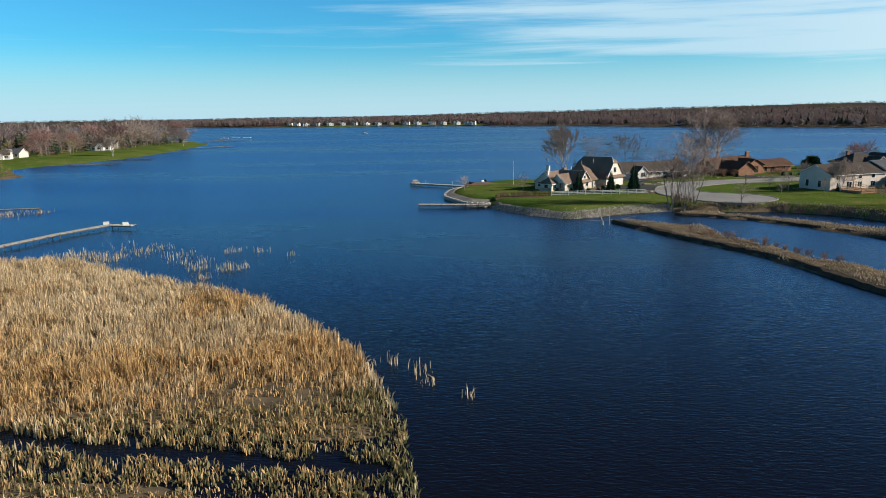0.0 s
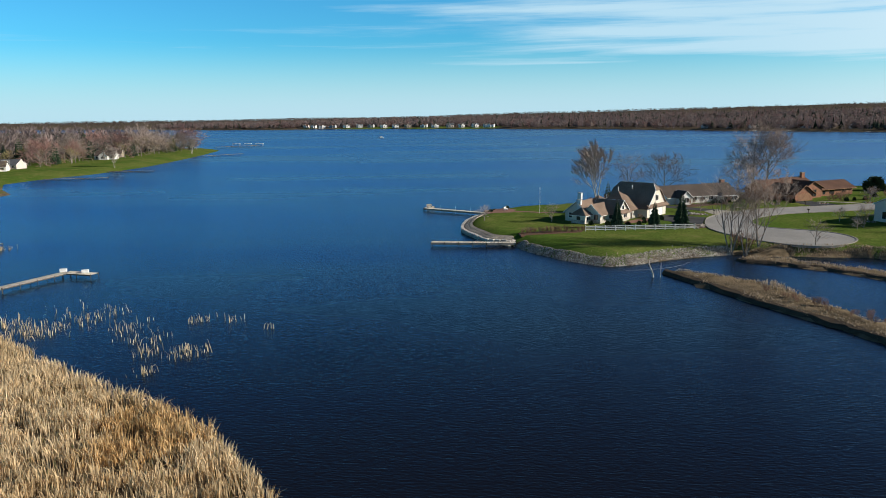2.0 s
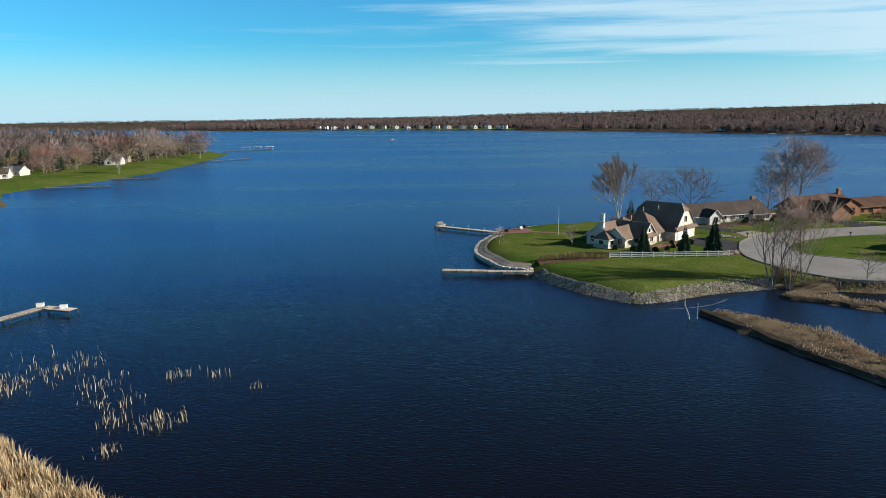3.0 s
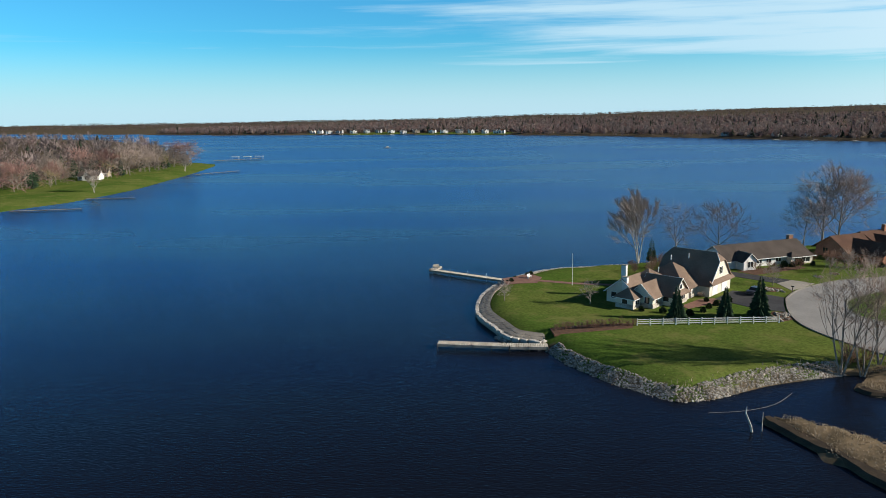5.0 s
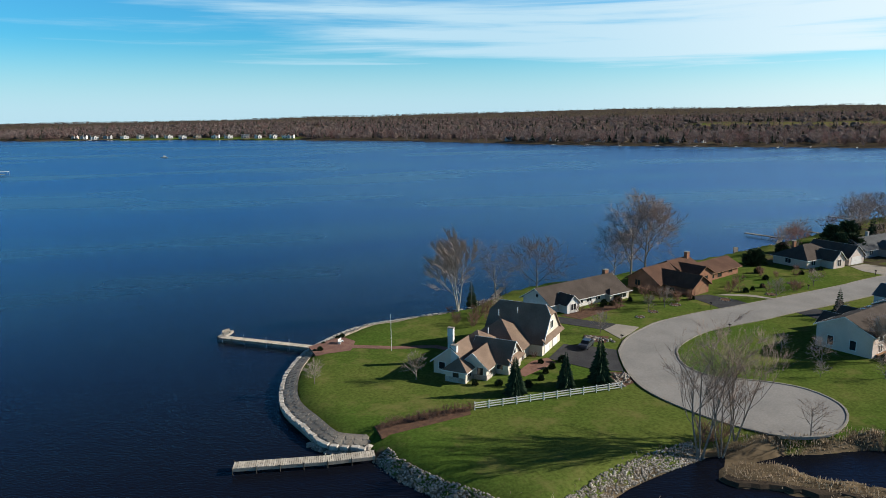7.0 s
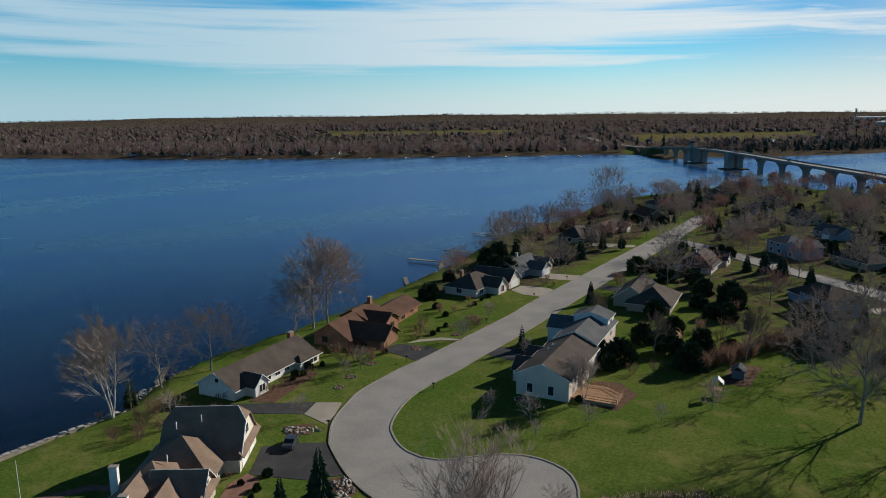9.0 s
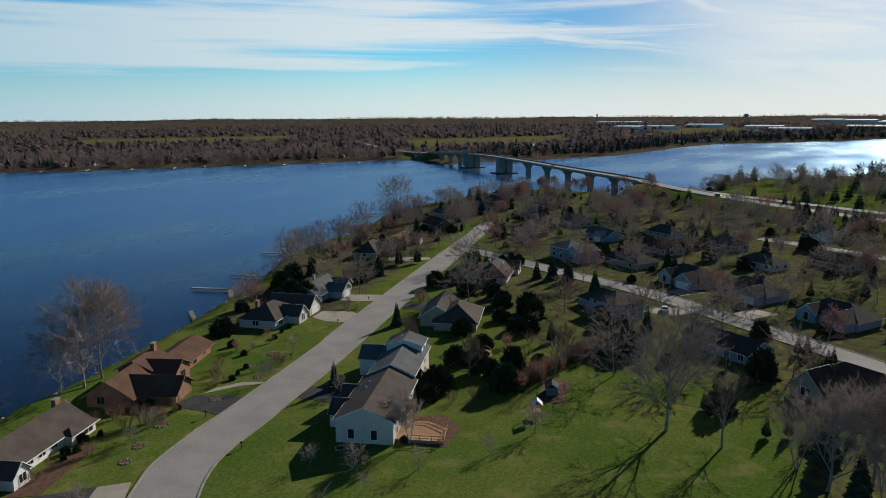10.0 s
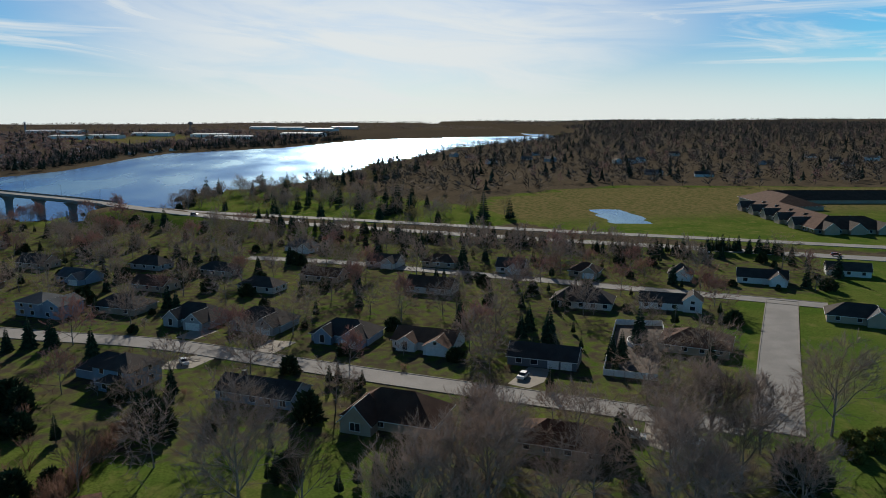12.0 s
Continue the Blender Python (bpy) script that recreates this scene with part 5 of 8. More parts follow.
def opening(house, block, side, u, z0, w, h, kind, trim, near=True):
    """A window, door or garage door on a wall, u metres along it to the middle."""
    o, d, n, _ = side_frame(block, side)
    f = Build()
    t = 0.11 if kind != "garage" else 0.14
    low = z0 - t if kind == "window" else z0
    outer = [(u - w / 2 - t, low), (u + w / 2 + t, low), (u + w / 2 + t, z0 + h + t), (u - w / 2 - t, z0 + h + t)]
    inner = [(u - w / 2, z0), (u + w / 2, z0), (u + w / 2, z0 + h), (u - w / 2, z0 + h)]
    ring = [o + d * a + n * q + Vector((0, 0, b)) for q in (0.07, -0.02) for loop in (outer, inner) for a, b in loop]
    f.add(ring, [q for i in range(4) for k in [(i + 1) % 4] for q in ((i, k, 4 + k, 4 + i), (4 + i, 4 + k, 12 + k, 12 + i), (8 + i, 8 + k, k, i), (12 + i, 12 + k, 8 + k, 8 + i))])
    if kind == "window":
        win = part("window", f, trim, house)
        g = Build()
        oriented(g, o, d, n, u - w / 2, u + w / 2, z0, z0 + h, -0.03, 0.02)
        part("pane", g, M["glass"], win)
        if near and w > 1.25:
            g = Build()
            oriented(g, o, d, n, u - 0.04, u + 0.04, z0, z0 + h, -0.02, 0.055)
            part("mullion", g, trim, win)
    elif kind == "garage":
        win = part("garage_door", f, trim, house)
        rows = 4
        for k in range(rows):
            g = Build()
            oriented(g, o, d, n, u - w / 2, u + w / 2, z0 + h * k / rows + 0.015, z0 + h * (k + 1) / rows - 0.015, -0.03, 0.03)
            part("panel", g, trim, win)
    else:
        win = part("door", f, trim, house)
        g = Build()
        oriented(g, o, d, n, u - w / 2, u + w / 2, z0, z0 + h, -0.03, 0.03)
        part("panel", g, M["post"], win)


def roof_pieces(block, h, rise, kind, over, thick=0.16):
    """Slopes as lists of outline points: gable along x or y, hip, or gambrel."""
    x0, x1, y0, y1 = block
    if kind in ("gy", "hy", "my"):                # ridge along y: build along x and swap
        return [[Vector((p.y, p.x, p.z)) for p in s][::-1] for s in roof_pieces((y0, y1, x0, x1), h, rise, kind[0] + "x", over)]
    ym, half = (y0 + y1) / 2, (y1 - y0) / 2
    drop = rise / half * over
    a, b = x0 - over * 0.7, x1 + over * 0.7
    if kind == "gx":
        return [[Vector((a, y0 - over, h - drop)), Vector((b, y0 - over, h - drop)), Vector((b, ym, h + rise)), Vector((a, ym, h + rise))],
                [Vector((b, y1 + over, h - drop)), Vector((a, y1 + over, h - drop)), Vector((a, ym, h + rise)), Vector((b, ym, h + rise))]]
    if kind == "mx":                              # steep gable whose peaks are clipped by small hips
        k, back = 0.70, 1.5
        za, top = h + rise * k, h + rise
        p0, p1 = y0 + half * k, y1 - half * k
        return [[Vector((a, y0 - over, h - drop)), Vector((b, y0 - over, h - drop)), Vector((b, p0, za)), Vector((b - back, ym, top)), Vector((a + back, ym, top)), Vector((a, p0, za))],
                [Vector((b, y1 + over, h - drop)), Vector((a, y1 + over, h - drop)), Vector((a, p1, za)), Vector((a + back, ym, top)), Vector((b - back, ym, top)), Vector((b, p1, za))],
                [Vector((b, p0, za)), Vector((b, p1, za)), Vector((b - back, ym, top))], [Vector((a, p1, za)), Vector((a, p0, za)), Vector((a + back, ym, top))]]
    a, b = x0 - over, x1 + over                   # hip
    lo, hi = h - drop, h + rise
    inset = min(half + over, (b - a) / 2 - 0.05)
    r0, r1 = Vector((a + inset, ym, hi)), Vector((b - inset, ym, hi))
    c = [Vector((a, y0 - over, lo)), Vector((b, y0 - over, lo)), Vector((b, y1 + over, lo)), Vector((a, y1 + over, lo))]
    return [[c[0], c[1], r1, r0], [c[1], c[2], r1], [c[2], c[3], r0, r1], [c[3], c[0], r0]]


def slope_slab(b, outline, thick):
    n = (outline[1] - outline[0]).cross(outline[2] - outline[0]).normalized()
    if n.z < 0:
        n = -n
    m = len(outline)
    low = [p - n * thick for p in outline]
    b.add(outline + low, [tuple(range(m)), tuple(range(2 * m - 1, m - 1, -1))] + [(i, m + i, m + (i + 1) % m, (i + 1) % m) for i in range(m)])


def house(x, y, turn, label, blocks, openings=(), chimneys=(), trim="white", group="", z=GROUND_Z, skylights=()):
    """blocks: outline, wall height, rise, roof kind, wall and roof material, overhang. openings: block, side, u, z0, w, h, kind."""
    ob = thing("house", pose(x, y, z, 0, 0, turn), label, "house", group)
    tm = M[trim]
    for outline, h, rise, kind, wall, roof, over in blocks:
        x0, x1, y0, y1 = outline
        w = Build().box(x0, x1, y0, y1, -0.4, h)
        if kind in ("gx", "gy", "mx", "my"):
            al = kind[1] == "x"
            u0, u1, v0, v1 = (x0, x1, y0, y1) if al else (y0, y1, x0, x1)
            vm, half = (v0 + v1) / 2, (v1 - v0) / 2
            prof = [(v0, h), (v1, h), (vm, h + rise - 0.12)]
            if kind[0] == "m":
                prof = [(v0, h), (v1, h), (v1 - half * 0.70, h + rise * 0.70 - 0.1), (v0 + half * 0.70, h + rise * 0.70 - 0.1)]
            pts = [((u, v, q) if al else (v, u, q)) for u in (u0, u1) for v, q in prof]
            k = len(prof)
            w.add(pts, [tuple(range(k)), tuple(range(2 * k - 1, k - 1, -1))] + [(i, (i + 1) % k, k + (i + 1) % k, k + i) for i in range(k)])
        part("wall", w, WALL[wall], ob)
        slopes = roof_pieces(outline, h, rise, kind, over)
        r = Build()
        for s in slopes:
            slope_slab(r, s, 0.16)
        rf = part("roof", r, ROOF[roof], ob)
        down = Vector((0, 0, -0.10))
        if kind[0] == "h":
            ring = [s[0] + down for s in slopes]
            part("fascia", Build().tube(ring + ring[:1], [0.11] * 5, 4), tm, rf)
        else:
            for s in slopes:
                edges = ((s[0], s[1]),) if len(s) == 3 else ((s[-1], s[0], s[1], s[2]),)
                for e in edges:
                    part("fascia", Build().tube([p + down for p in e], [0.11] * len(e), 4), tm, rf)
    for i, side, u, z0, w, h, kind in openings:
        opening(ob, blocks[i][0], side, u, z0, w, h, kind, tm, x < 215 and y > 100)
    for cx, cy, w, d, z0, z1, mat in chimneys:
        c = Build().box(cx - w / 2, cx + w / 2, cy - d / 2, cy + d / 2, z0, z1)
        ch = part("chimney", c, mat, ob)
        part("cap", Build().box(cx - w / 2 - 0.08, cx + w / 2 + 0.08, cy - d / 2 - 0.08, cy + d / 2 + 0.08, z1, z1 + 0.12), M["kerb"], ch)
    for a, b in skylights:
        s = part("skylight", Build().box(a[0] - 0.4, a[0] + 0.4, a[1] - 0.6, a[1] + 0.6, a[2] - 0.2, a[2] + 0.1), tm, ob)
        part("pane", Build().box(a[0] - 0.33, a[0] + 0.33, a[1] - 0.5, a[1] + 0.5, a[2] + 0.05, a[2] + 0.13), M["glass"], s)
    return ob


def row_windows(i, side, length, n, z0=0.9, w=1.3, h=1.3):
    return [(i, side, length * (k + 0.5) / n, z0, w, h, "window") for k in range(n)]


# house on the point
point_house = house(60, 202, 49, "cream house on the point with steep brown-grey shingle roofs",
      [((4.95, 15.5, -7.35, 4.7), 2.9, 5.9, "my", "cream", "shake", 0.5),
       ((-6.9, -1.0, -5.2, 2.0), 2.6, 2.9, "gy", "cream", "shake", 0.6),
       ((-11.2, -3.5, 0.5, 7.4), 2.6, 2.7, "gx", "cream", "shake", 0.5),
       ((-13.8, -10.8, -0.2, 3.7), 2.5, 1.5, "hx", "cream", "shake", 0.5),
       ((-1.2, 9.8, -4.7, 6.5), 2.75, 3.9, "hy", "cream", "shake", 0.6),
       ((-10.9, -5.0, -2.8, 2.2), 2.5, 2.3, "gx", "cream", "shake", 0.5),
       ((-8.0, 3.0, -1.0, 6.6), 2.7, 3.4, "hy", "cream", "shake", 0.5)],
      [(0, "s", 2.7, 0.05, 2.6, 2.2, "garage"), (0, "s", 7.4, 0.05, 2.6, 2.2, "garage"), (0, "s", 5.2, 4.2, 1.5, 1.5, "window"),
       (1, "s", 1.6, 0.7, 1.1, 1.5, "window"), (1, "s", 4.2, 0.3, 1.5, 1.9, "window"), (1, "s", 2.95, 3.2, 0.9, 0.9, "window"), (1, "w", 5.6, 0.9, 1.2, 1.3, "window"),
       (2, "w", 1.7, 0.9, 1.2, 1.3, "window"), (2, "w", 5.4, 0.9, 1.2, 1.3, "window"), (3, "s", 1.5, 0.8, 1.4, 1.4, "window"),
       (3, "w", 2.0, 0.9, 1.2, 1.2, "window"), (5, "s", 1.6, 0.05, 1.0, 2.1, "door"), (5, "w", 3.8, 0.9, 1.1, 1.3, "window"), (2, "n", 3.5, 0.4, 2.4, 1.9, "window"), (0, "e", 6, 0.9, 1.3, 1.3, "window"),
       (4, "s", 2.6, 0.05, 1.1, 2.1, "door")],
      [(-11.0, 3.3, 0.7, 1.1, -0.3, 5.6, WALL["white"]), (-5.0, 7.0, 0.7, 1.1, -0.3, 6.6, WALL["white"])])
for x0, x1, y0, h in ((4.6, 15.9, -7.35, 2.95), (-7.2, -0.7, -5.2, 2.55)):
    pent = Build()
    slope_slab(pent, [Vector((x0, y0 - 0.9, h - 0.35)), Vector((x1, y0 - 0.9, h - 0.35)), Vector((x1, y0, h + 0.45)), Vector((x0, y0, h + 0.45))], 0.14)
    part("pent_roof", pent, ROOF["shake"], point_house)
base = Build()
for x0, x1, y0 in ((-13.95, -13.84, -0.2), (-11.02, -10.93, -2.8)):
    base.box(x0, x1, y0, y0 + 3.9, -0.3, 0.9)
base.box(-6.9, -1.0, -5.3, -5.22, -0.3, 0.9).box(-10.9, -6.95, -2.92, -2.83, -0.3, 0.9)
part("stone_base", base, M["stone"], point_house, "brown fieldstone base course")
vents = Build()
for x, y, z in ((7.0, 2.5, 7.0), (8.2, -1.0, 7.6), (-1.5, 1.0, 5.9)):
    vents.tube([(x, y, z - 0.6), (x, y, z + 0.55)], [0.09, 0.09], 6)
part("vent_pipe", vents, M["white"], point_house)
# long low house with a brown-grey roof
house(92, 235.5, 22, "long low white house with a grey-brown roof",
      [((-13.2, 12.2, -3.4, 5.6), 2.6, 2.7, "gx", "white", "grey", 0.8),
       ((-10.2, -6.4, -6.0, -2), 2.5, 1.7, "gy", "white", "grey", 0.5),
       ((5.4, 12.2, -5.0, -3), 2.4, 0.7, "hx", "cream", "grey", 0.6)],
      [(0, "w", 4.8, 0.05, 4.8, 2.1, "garage"), (0, "w", 4.8, 3.1, 0.9, 0.8, "window"), (1, "s", 2.0, 0.7, 1.6, 1.4, "window"),
       (0, "s", 10, 0.8, 1.6, 1.3, "window"), (0, "s", 13, 0.8, 1.6, 1.3, "window"), (0, "s", 16, 0.8, 1.6, 1.3, "window"),
       (2, "s", 1.6, 0.05, 1.0, 2.1, "door"), (2, "s", 4.6, 0.5, 2.6, 1.6, "window"), (0, "n", 6, 0.6, 2.2, 1.7, "window"), (0, "n", 14, 0.6, 2.2, 1.7, "window")],
      [(11.2, 1.8, 1.4, 0.9, 0, 6.1, WALL["brick"])])
# brown house
house(127, 243, 25, "brown brick house with broad brown shingle roofs",
      [((-13, 6, 0.8, 10), 2.7, 3.0, "gx", "brick", "brown", 1.0),
       ((-10.5, -3.2, -7.4, 4), 2.6, 2.3, "gy", "brick", "brown", 0.9),
       ((5, 22, -1.3, 6.6), 2.6, 1.9, "gx", "brick", "brown", 0.9),
       ((-2.4, 5.6, -3.2, 5), 3.3, 2.0, "gy", "brick", "brown", 0.8),
       ((-1.5, 7.5, 2.5, 9.5), 4.2, 1.7, "gx", "brick", "brown", 0.8)],
      [(1, "s", 3.65, 0.05, 4.8, 2.1, "garage"), (2, "s", 4, 0.5, 1.2, 1.8, "window"), (2, "s", 7.5, 0.4, 1.8, 1.9, "window"), (2, "s", 13, 0.9, 1.6, 1.3, "window"),
       (3, "s", 1.6, 0.05, 1.0, 2.1, "door"), (3, "s", 4.6, 0.4, 2.0, 2.2, "window"), (2, "e", 4.2, 0.9, 1.6, 1.3, "window"), (0, "w", 3, 0.8, 1.5, 1.4, "window"), (0, "n", 6, 0.5, 3.0, 1.8, "window")],
      [(6.6, 5.4, 1.3, 0.9, 0, 7.2, WALL["brick"])], trim="cedartrim")
# grey-roofed house with two front gables
house(178.5, 257.5, 15, "beige house with grey hipped roof and two front gables",
      [((-11, 4, -5, 6), 2.8, 3.0, "hx", "beige", "grey", 0.6),
       ((-4.6, 0.6, -9, -3), 2.7, 2.3, "gy", "beige", "grey", 0.5),
       ((3.4, 10.6, -8.5, 5), 2.8, 2.9, "gy", "beige", "grey", 0.6)],
      [(1, "s", 2.6, 0.6, 1.6, 1.9, "window"), (2, "s", 3.6, 0.05, 4.8, 2.2, "garage"), (0, "s", 3, 0.8, 1.8, 1.4, "window"), (0, "w", 5, 0.8, 1.8, 1.4, "window"), (2, "e", 6, 0.9, 1.2, 1.3, "window")],
      [(-6, 3, 1.1, 0.8, 0, 6.5, WALL["brick"])])
house(205, 263.5, 15, "grey house with slate-grey roofs beside the lake",
      [((-10, 8, -4, 6), 2.8, 2.7, "gx", "grey", "slate", 0.6), ((-3, 4, -9, -3), 2.7, 1.9, "gy", "grey", "slate", 0.5), ((5, 10, -7, 3), 2.7, 2.0, "gy", "tan", "slate", 0.5)],
      [(1, "s", 3.5, 0.05, 4.8, 2.1, "garage"), (2, "s", 2.5, 0.8, 1.6, 1.4, "window"), (0, "s", 3, 0.8, 1.6, 1.4, "window"), (0, "w", 5, 0.8, 1.6, 1.4, "window")],
      [(1, 2.5, 0.8, 0.8, 0, 6.4, WALL["grey"])])
house(270, 288, 15, "dark-roofed house with a steep front gable",
      [((-8, 8, -4, 6), 2.8, 3.6, "hx", "tan", "dark", 0.6), ((-1, 6, -7, -2), 2.8, 3.4, "gy", "tan", "dark", 0.5)],
      [(1, "s", 3.5, 0.7, 2.2, 1.8, "window"), (0, "s", 3, 0.8, 1.6, 1.4, "window"), (0, "w", 5, 0.8, 1.6, 1.4, "window")])
house(296, 291, 15, "brown house among garden trees",
      [((-8, 8, -4, 5), 2.7, 2.8, "gx", "brick", "brown", 0.6), ((2, 8, -8, -3), 2.7, 2.0, "gy", "brick", "brown", 0.5)],
      [(1, "s", 3, 0.05, 4.2, 2.1, "garage"), (0, "s", 4, 0.8, 1.8, 1.4, "window")])
# large beige house with a deck
house(126.5, 183, 21, "long beige house with grey-brown roof and white trim",
      [((0, 21, 0, 10.5), 4.5, 2.5, "gx", "beige", "grey", 0.5),
       ((21, 40, 0.5, 9.5), 5.3, 2.2, "gx", "beige", "slate", 0.5),
       ((13, 18.5, 8, 13.5), 2.9, 1.9, "gy", "beige", "grey", 0.4),
       ((6, 11.5, 8, 13.5), 2.9, 1.9, "gy", "beige", "grey", 0.4),
       ((34, 40, 1, 9.0), 7.2, 1.3, "gx", "white", "slate", 0.4),
       ((33, 40, 4, 15.0), 4.2, 2.0, "gy", "white", "slate", 0.4)],
      [(0, "w", 2.8, 0.8, 1.1, 1.8, "window"), (0, "w", 7.0, 0.8, 1.1, 1.8, "window"),
       (0, "s", 3, 0.8, 1.3, 1.3, "window"), (0, "s", 7, 0.1, 1.9, 2.1, "window"), (0, "s", 11, 0.8, 1.6, 1.3, "window"), (0, "s", 16, 0.8, 1.6, 1.3, "window"),
       (1, "s", 3, 0.8, 1.4, 1.3, "window"), (1, "s", 8, 0.8, 1.4, 1.3, "window"), (1, "s", 14, 0.8, 1.4, 1.3, "window"),
       (0, "s", 3, 3.0, 1.2, 1.1, "window"), (0, "s", 11, 3.0, 1.2, 1.1, "window"), (0, "s", 16, 3.0, 1.2, 1.1, "window"), (4, "s", 3, 5.2, 1.6, 1.1, "window"), (1, "s", 3, 3.2, 1.3, 1.2, "window"), (1, "s", 8, 3.0, 1.3, 1.2, "window"), (1, "s", 14, 3.0, 1.3, 1.2, "window"), (1, "e", 4.5, 3.0, 1.3, 1.2, "window"),
       (3, "n", 2.7, 0.7, 1.8, 1.5, "window"), (2, "n", 2.7, 0.05, 3.6, 2.1, "garage"), (4, "e", 4, 5.2, 1.6, 1.1, "window")],
      [(38.0, 6, 0.9, 0.7, 2, 8.0, WALL["white"])], skylights=[((12, 7.5, 5.85), 0), ((15, 7.5, 5.85), 0)])
house(202, 212.5, 21, "tan house with a dark grey hipped roof",
      [((-12.5, 4, -8, 3.5), 2.7, 3.4, "hx", "tan", "grey", 0.7), ((-9, 9, -1.5, 8), 2.8, 3.3, "gx", "tan", "dark", 0.5)],
      [(0, "s", 4, 0.8, 1.6, 1.3, "window"), (0, "s", 9, 0.8, 1.6, 1.3, "window"), (0, "s", 14, 0.8, 1.6, 1.3, "window"), (0, "w", 6, 0.8, 2.2, 1.4, "window"), (1, "e", 3, 0.8, 1.2, 1.3, "window"), (1, "e", 6.5, 0.8, 1.2, 1.3, "window"), (1, "n", 4, 0.05, 4.8, 2.1, "garage")])
house(256, 225, 15, "cream house with a low dark hipped roof",
      [((-11, 11, -6, 6), 2.7, 3.4, "hx", "beige", "dark", 0.8), ((4, 11, -8, -3), 2.7, 2.2, "gy", "beige", "dark", 0.5)],
      [(0, "s", 4, 0.8, 1.6, 1.3, "window"), (0, "s", 9, 0.8, 1.6, 1.3, "window"), (0, "w", 3, 0.8, 2.2, 1.4, "window"), (0, "w", 8, 0.8, 1.6, 1.4, "window"), (1, "s", 3.5, 0.8, 2.0, 1.4, "window")],
      [(-4, 1, 0.8, 0.8, 2, 7.0, M["kerb"])], skylights=[((1, -2.2, 4.9), 0), ((3, -2.2, 4.9), 0)])
# along the second street: the near side
house(217.5, 171.5, 54, "blue-grey two-storey house with dark hipped roofs",
      [((0, 12, -12, -2), 5.2, 2.4, "hy", "blue", "dark", 0.6), ((6, 21, -15, -4.5), 2.9, 3.0, "hx", "blue", "dark", 0.6), ((1, 8, -3.5, 0.2), 2.7, 1.1, "hx", "blue", "dark", 0.5)],
      [(0, "w", 2.5, 3.4, 1.3, 1.2, "window"), (0, "w", 6.5, 3.4, 1.3, 1.2, "window"), (0, "w", 2.5, 0.8, 1.6, 1.4, "window"), (0, "w", 6.5, 0.8, 1.6, 1.4, "window"),
       (0, "n", 3, 3.4, 1.3, 1.2, "window"), (0, "n", 9, 3.4, 1.3, 1.2, "window"), (2, "n", 2, 0.8, 1.4, 1.3, "window"), (2, "n", 5, 0.8, 1.4, 1.3, "window"), (1, "n", 10, 0.8, 1.4, 1.3, "window"), (1, "s", 10, 0.05, 4.8, 2.1, "garage")])
house(199, 133.5, 57, "long grey-blue ranch house with a dark roof",
      [((0, 20, -9, 0), 2.7, 2.4, "gx", "blue", "dark", 0.5)],
      row_windows(0, "n", 20, 5, 0.7, 1.5, 1.5) + [(0, "w", 4.5, 0.8, 1.5, 1.3, "window"), (0, "s", 12, 0.05, 1, 2.1, "door")],
      [(15, -4.5, 0.9, 0.9, 2, 6.0, WALL["brick"])])
house(178, 106, 57, "tan house with steep brown roofs and pale trim",
      [((0, 20, -12, 0), 2.8, 4.2, "hx", "tan", "brown", 0.6), ((12, 19, -3, 3.5), 2.8, 3.6, "gy", "tan", "brown", 0.5)],
      [(0, "n", 4, 0.8, 1.6, 1.4, "window"), (0, "n", 8.5, 0.8, 1.6, 1.4, "window"), (1, "n", 3.5, 0.8, 2.2, 1.7, "window"), (0, "w", 6, 0.8, 1.6, 1.4, "window")])
house(160, 78, 57, "brown-roofed house hidden behind bare trees",
      [((0, 16, -10, 0), 2.7, 2.8, "hx", "tan", "brown", 0.6)], row_windows(0, "n", 16, 4))
# the far side of the second street
house(303, 213, 58, "blue-grey two-storey house with a grey roof",
      [((-6, 6, -5, 6), 5.0, 2.2, "hx", "blue", "slate", 0.5), ((-13, -5, -4, 6), 4.6, 2.0, "gy", "blue", "slate", 0.5)],
      [(0, "n", 3, 3.2, 1.2, 1.1, "window"), (0, "n", 7, 3.2, 1.2, 1.1, "window"), (0, "n", 3, 0.8, 1.6, 1.4, "window"), (0, "n", 7.5, 0.8, 1.6, 1.4, "window"), (1, "n", 3, 0.8, 1.4, 1.3, "window"),
       (1, "n", 5, 3.0, 1.2, 1.1, "window"), (0, "e", 4, 3.2, 1.2, 1.1, "window")])
FAR_ROW = (
    (289, 186, "dark-roofed tan house behind the street", "tan", "dark", 2.7, 3.0, False),
    (268, 160, "grey house with twin front gables and a charcoal roof", "grey", "dark", 2.8, 3.6, True),
    (258, 139, "grey house with a white garage gable", "grey", "dark", 2.8, 3.4, True),
    (239, 115, "blue-grey house with a hipped dark roof", "blue", "dark", 2.8, 3.2, True),
    (227, 93, "pale house with a low brown roof", "white", "brown", 2.7, 2.4, True),
)
